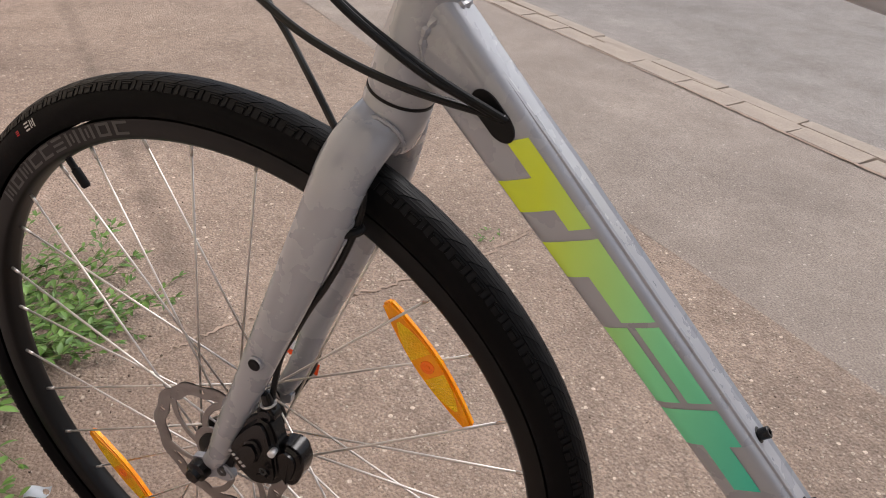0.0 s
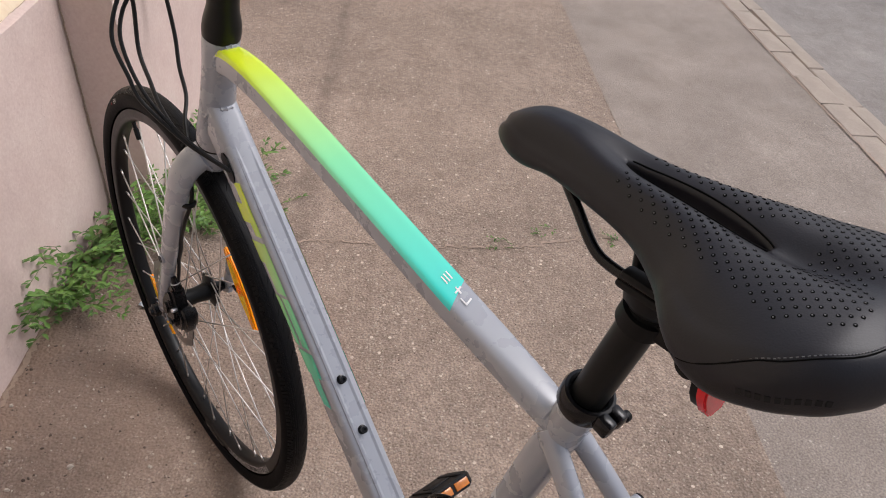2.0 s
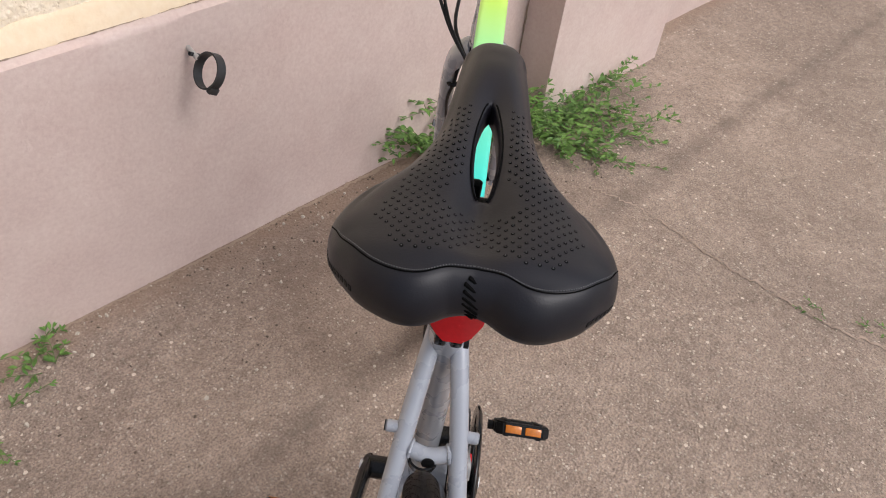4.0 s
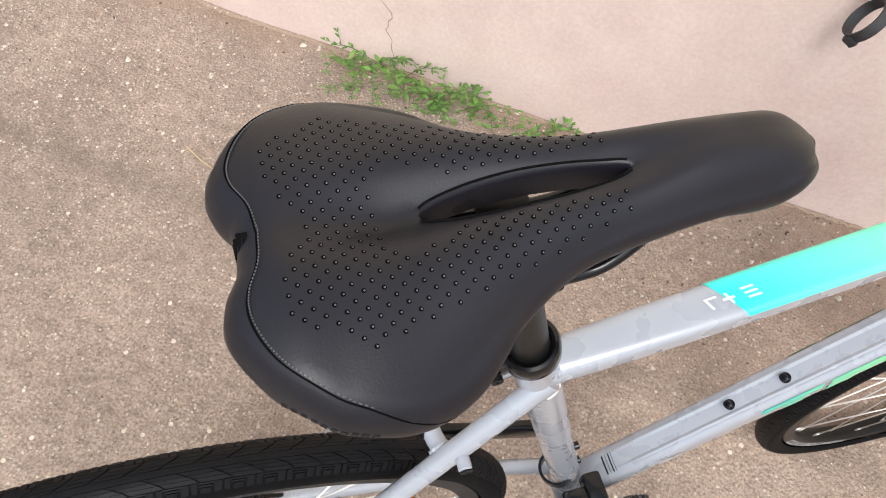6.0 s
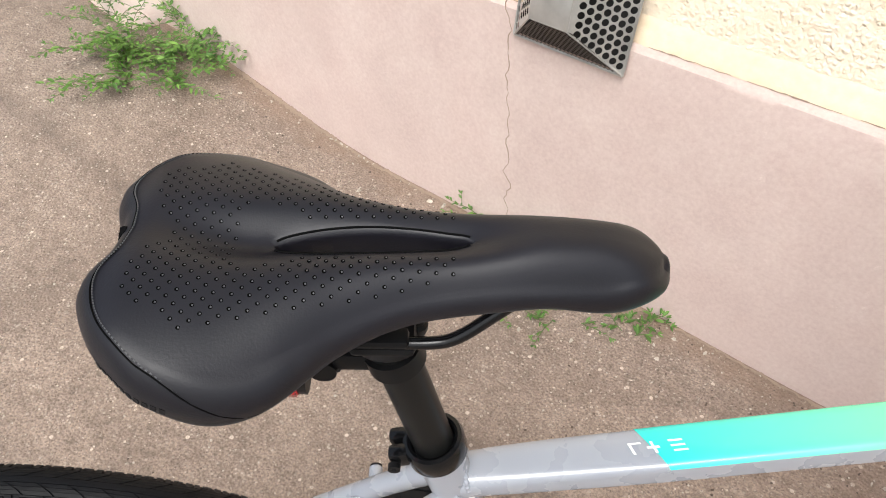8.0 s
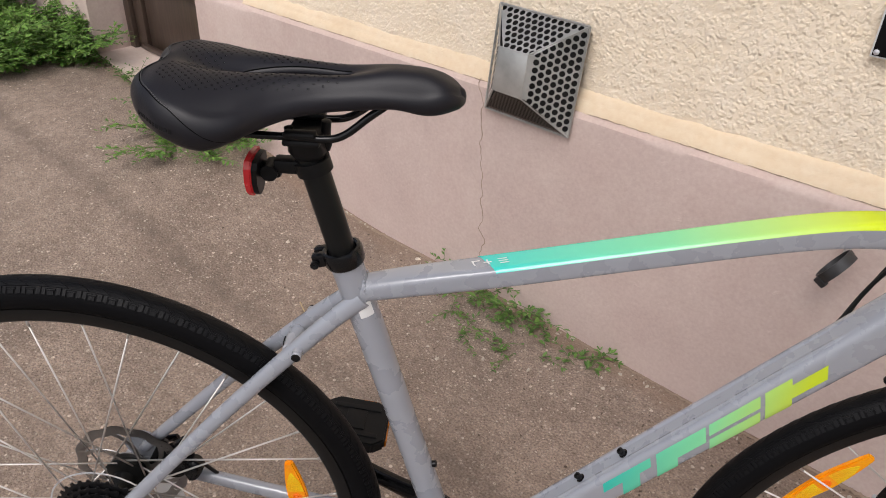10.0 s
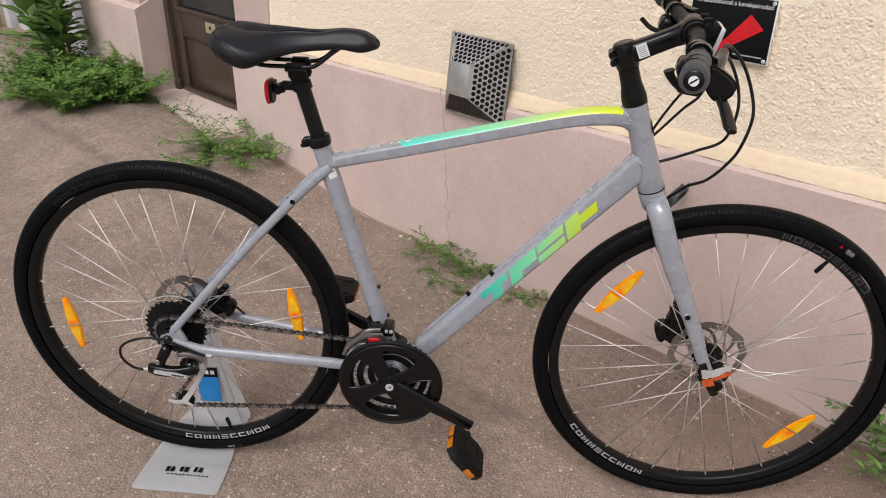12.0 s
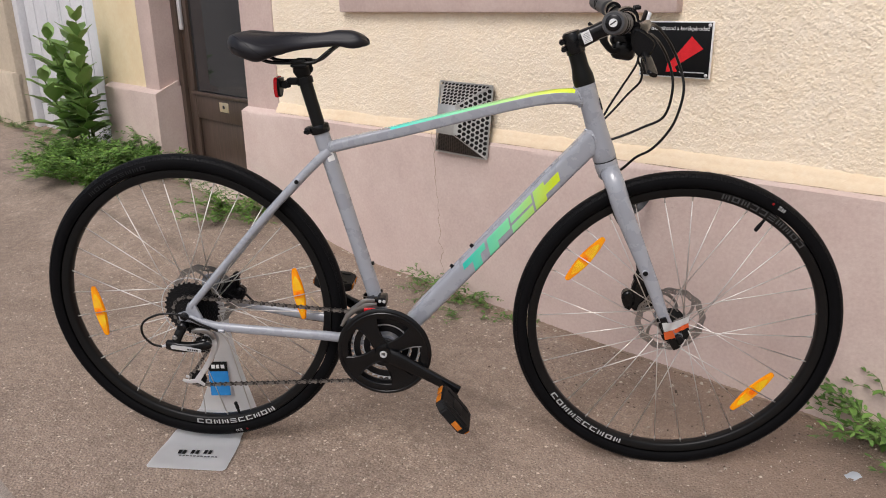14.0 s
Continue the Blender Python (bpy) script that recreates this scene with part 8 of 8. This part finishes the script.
def weed(label, roots, seed, stems, length, lift, leaf, gap, aim=(-90, 80), name="weed", group="", twigs=0.35, mat="leaf", narrow=0.38):
    """Trailing stems out of the joint at the wall's foot, set with pairs of small leaves."""
    rnd = random.Random(seed)
    e = thing(name, label, "weed", group, m=MW)
    vs, fs = [], []
    bm = fresh()

    def shoot(p0, az, el, L, depth):
        n = max(5, int(L / 0.02))
        pts, p, d_az = [], Vector(p0), az
        for i in range(n + 1):
            t = i / n
            pts.append(clear_of_wall(Vector(p)))
            e_now = el * (1 - 1.15 * t) + rnd.uniform(-0.15, 0.15)
            d_az += rnd.uniform(-0.16, 0.16)
            p = p + V(math.cos(d_az) * math.cos(e_now), math.sin(d_az) * math.cos(e_now), math.sin(e_now)) * (L / n)
        tube(bm, pts, [0.0008 * (1 - 0.6 * i / n) + 0.00025 for i in range(n + 1)], 5)
        dist, side = gap * rnd.random(), 1
        walked = 0.0
        for a, b in zip(pts, pts[1:]):
            seg = b - a
            walked += seg.length
            while dist < walked:
                f = 1 - (walked - dist) / max(seg.length, 1e-5)
                q = a + seg * f
                t = dist / L
                az2 = math.atan2(seg.y, seg.x) + side * rnd.uniform(0.5, 1.2)
                l = leaf * rnd.uniform(0.6, 1.2) * (1.05 - 0.5 * t)
                add_leaf(vs, fs, q, V(math.cos(az2), math.sin(az2), rnd.uniform(-0.15, 0.7)), V(rnd.uniform(-0.4, 0.4), rnd.uniform(-0.4, 0.4), 1), l, l * narrow * rnd.uniform(0.8, 1.25), rnd.uniform(0.0, 0.35))
                if depth == 0 and rnd.random() < twigs and t < 0.75:
                    shoot(q, az2, el * 0.6 + rnd.uniform(0, 0.4), L * rnd.uniform(0.18, 0.34), 1)
                side = -side
                dist += gap * rnd.uniform(0.6, 1.4)
        tip = pts[-1]
        for _ in range(3):
            az2 = d_az + rnd.uniform(-0.7, 0.7)
            add_leaf(vs, fs, tip, V(math.cos(az2), math.sin(az2), rnd.uniform(0, 0.7)), V(0, 0, 1), leaf * 0.55, leaf * 0.17, 0.1)

    for k in range(stems):
        s, y = roots[k % len(roots)]
        s, y = s + rnd.uniform(-0.03, 0.03), y + rnd.uniform(-0.02, 0.02)
        shoot(V(s, y, ground_z(s, y)), radians(aim[0] + rnd.uniform(-1, 1) * aim[1]), lift * rnd.uniform(0.35, 1.2), length * rnd.uniform(0.45, 1.1), 0)
    tagged(part("stem", bm, M["stem"], e, "thin trailing green stems", 60), kind="stuff")
    flat_part("foliage", vs, fs, M[mat], e, "small narrow green leaves", "stuff")
    return e


# beside the front wheel, in the corner of the projecting block
weed("leafy green knotweed spreading from the corner of the plinth block", [(0.90, -0.08), (0.84, -0.07), (0.78, -0.06), (0.92, -0.14), (0.96, -0.19), (0.72, -0.06)], 11, 17, 0.38, 0.52, 0.038, 0.021, (-75, 75))
weed("green knotweed creeping out along the foot of the plinth block", [(0.95, -0.20), (1.02, -0.20), (1.09, -0.19)], 12, 10, 0.35, 0.42, 0.034, 0.019, (-45, 50))
weed("sparse knotweed trailing out over the asphalt", [(0.86, -0.24), (0.94, -0.30), (0.82, -0.20), (0.90, -0.34)], 14, 15, 0.24, 0.25, 0.034, 0.022, (-70, 45))
weed("young knotweed growing at the foot of the pink plinth", [(0.70, -0.06), (0.64, -0.06), (0.76, -0.06), (0.58, -0.06)], 13, 21, 0.29, 1.15, 0.036, 0.018, (-120, 70))
# below the vent
weed("low straggling weed in the joint below the vent", [(-0.99, -0.07), (-0.93, -0.06), (-0.87, -0.06)], 21, 11, 0.17, 1.1, 0.024, 0.016, (-85, 85))
weed("sparse green weed along the foot of the plinth", [(-0.80, -0.08), (-0.74, -0.09), (-0.69, -0.07)], 22, 11, 0.17, 0.95, 0.026, 0.016, (-80, 85))
weed("small green seedling weed on the asphalt", [(-0.56, -0.10), (-0.53, -0.13)], 23, 6, 0.09, 0.55, 0.025, 0.015, (-80, 170))
weed("small green sprigs on the asphalt before the plinth", [(-0.81, -0.25), (-0.81, -0.16), (-0.71, -0.19), (-0.88, -0.18), (-0.76, -0.22), (-0.64, -0.15), (-0.92, -0.14)], 24, 18, 0.095, 0.55, 0.020, 0.014, (-80, 170))
# round the doorstep
weed("bushy green weed beside the doorstep", [(-2.06, -0.16), (-2.02, -0.11), (-2.13, -0.24), (-1.98, -0.09), (-2.17, -0.20), (-1.94, -0.20), (-2.04, -0.28)], 31, 38, 0.23, 0.85, 0.028, 0.013, (-80, 150), mat="clump_leaf")
weed("tall thin weed sprig by the doorstep", [(-2.28, -0.13), (-2.33, -0.13), (-2.16, -0.07)], 32, 5, 0.30, 1.5, 0.020, 0.016, (-90, 150), twigs=0.2)
weed("low weed creeping over the doorstep", [(-2.68, -0.09), (-2.78, -0.08), (-2.90, -0.06)], 33, 9, 0.16, 0.4, 0.022, 0.012, (-80, 120))
# thick growth at the pillar's foot
cells = [(-3.02 - 0.10 * i, -0.09 - 0.085 * j) for i in range(10) for j in range(5) if not (i > 7 and j > 3) and not (i == 0 and j > 1)]
weed("thick clump of feathery green weeds at the pillar's foot", cells[:24], 41, 110, 0.30, 1.2, 0.036, 0.0105, (-90, 180), "weed_clump", twigs=0.42, mat="clump_leaf", narrow=0.38)
weed("dense low green weeds along the pillar's foot", cells[24:], 42, 100, 0.26, 1.1, 0.036, 0.0105, (-100, 180), "weed_clump", twigs=0.42, mat="clump_leaf", narrow=0.38)
weed("weeds and grass at the white garage door", [(-4.2 - 0.22 * i, -0.02 - 0.03 * (i % 3)) for i in range(10)], 43, 60, 0.20, 0.7, 0.026, 0.012, (-90, 170), "weed_clump", narrow=0.25)
# seedlings in the crack
for k, (s, d) in enumerate([(0.86, 1.40), (0.82, 1.10), (0.88, 1.22), (0.58, 0.60)]):
    weed("tiny green seedling in a pavement crack", [(s, -d)], 50 + k, 5, 0.028, 0.9, 0.013, 0.008, (0, 180), "seedling", "seedlings in the crack", 0.0)


def broad_plant():
    rnd = random.Random(7)
    e = thing("milkweed", "tall green broad-leaved plant growing beside the pillar", "plant", m=MW)
    for k, (s, y, h, lean_s, lean_y) in enumerate([(-3.72, -0.13, 0.80, 0.06, -0.02), (-3.80, -0.16, 0.70, -0.12, -0.06), (-3.76, -0.10, 0.62, -0.02, -0.10), (-3.70, -0.17, 0.56, 0.17, -0.05), (-3.84, -0.12, 0.58, -0.20, -0.02), (-3.78, -0.20, 0.48, 0.03, -0.14)]):
        z0 = ground_z(s, y)
        pts = spline([(s, y, z0), (s + lean_s * 0.3, y + lean_y * 0.3, z0 + h * 0.35), (s + lean_s * 0.65, y + lean_y * 0.65, z0 + h * 0.7), (s + lean_s, y + lean_y, z0 + h)], 6)
        bm = fresh()
        tube(bm, pts, [0.0065 * (1 - 0.55 * i / (len(pts) - 1)) for i in range(len(pts))], 8)
        st = part("stalk", bm, M["stem"], e, "thick upright green stalk" if k == 0 else "")
        turn = rnd.uniform(0, 6)
        n = int(h / 0.065)
        for i in range(1, n + 1):
            t = 0.18 + 0.82 * i / n
            p = pts[min(len(pts) - 1, int(t * (len(pts) - 1)))]
            turn += math.pi / 2 + rnd.uniform(-0.3, 0.3)
            for side in (0, math.pi):
                a = turn + side
                l = (0.23 if t < 0.75 else 0.23 - 0.42 * (t - 0.75)) * rnd.uniform(0.75, 1.1)
                el = 0.30 + 0.65 * t ** 1.5 + rnd.uniform(-0.15, 0.15)
                d = V(math.cos(a) * math.cos(el), math.sin(a) * math.cos(el), math.sin(el))
                if p.y + d.y * l > -0.05 and p.x > -3.72:
                    d.y = -abs(d.y) * 0.4 - 0.1
                vs, fs = [], []
                side_v = d.cross(V(0, 0, 1)).normalized()
                up = side_v.cross(d)
                m = 8
                for q in range(m + 1):
                    f = q / m
                    w = l * 0.25 * math.sin(math.pi * min(1, f ** 0.8 * 0.97 + 0.02)) + 0.001
                    c = p + d * l * f - V(0, 0, 1) * l * 0.16 * f * f
                    rip = 0.006 * math.sin(f * 9 + i)
                    for g in (-1, -0.5, 0, 0.5, 1):
                        vs.append(c + side_v * w * g + up * (abs(g) * w * 0.3 + rip * g * abs(g)))
                for q in range(m):
                    for g in range(4):
                        b0 = q * 5 + g
                        fs.append((b0, b0 + 1, b0 + 6, b0 + 5))
                flat_part("leaf", vs, fs, M["big_leaf"], st)
    return e


broad_plant()

# dry stalk and scraps lying on the pavement
bm = fresh()
pts = spline([(-1.205, -0.435, ground_z(-1.2, -0.43) + 0.003), (-1.16, -0.455, ground_z(-1.16, -0.46) + 0.006), (-1.11, -0.470, ground_z(-1.11, -0.47) + 0.004), (-1.066, -0.501, ground_z(-1.07, -0.5) + 0.002)], 5)
tube(bm, pts, [0.0019 * (1 - 0.5 * i / (len(pts) - 1)) for i in range(len(pts))], 6)
solid("dry_stalk", bm, M["straw"], "dry straw-coloured stalk lying on the asphalt", "twig", m=MW)
bm = fresh()
sheet(bm, -0.016, 0.016, -0.011, 0.011, 0.004, lambda x, y: 0.004 + 0.003 * math.sin(x * 160) + 0.0025 * math.sin(y * 210 + x * 90))
bmesh.ops.solidify(bm, geom=bm.faces[:], thickness=0.0004)
solid("litter_scrap", bm, M["paper"], "crumpled pale blue paper scrap on the asphalt", "litter", m=pose(1.505, -0.03, 0.0, 0, 0, 25))
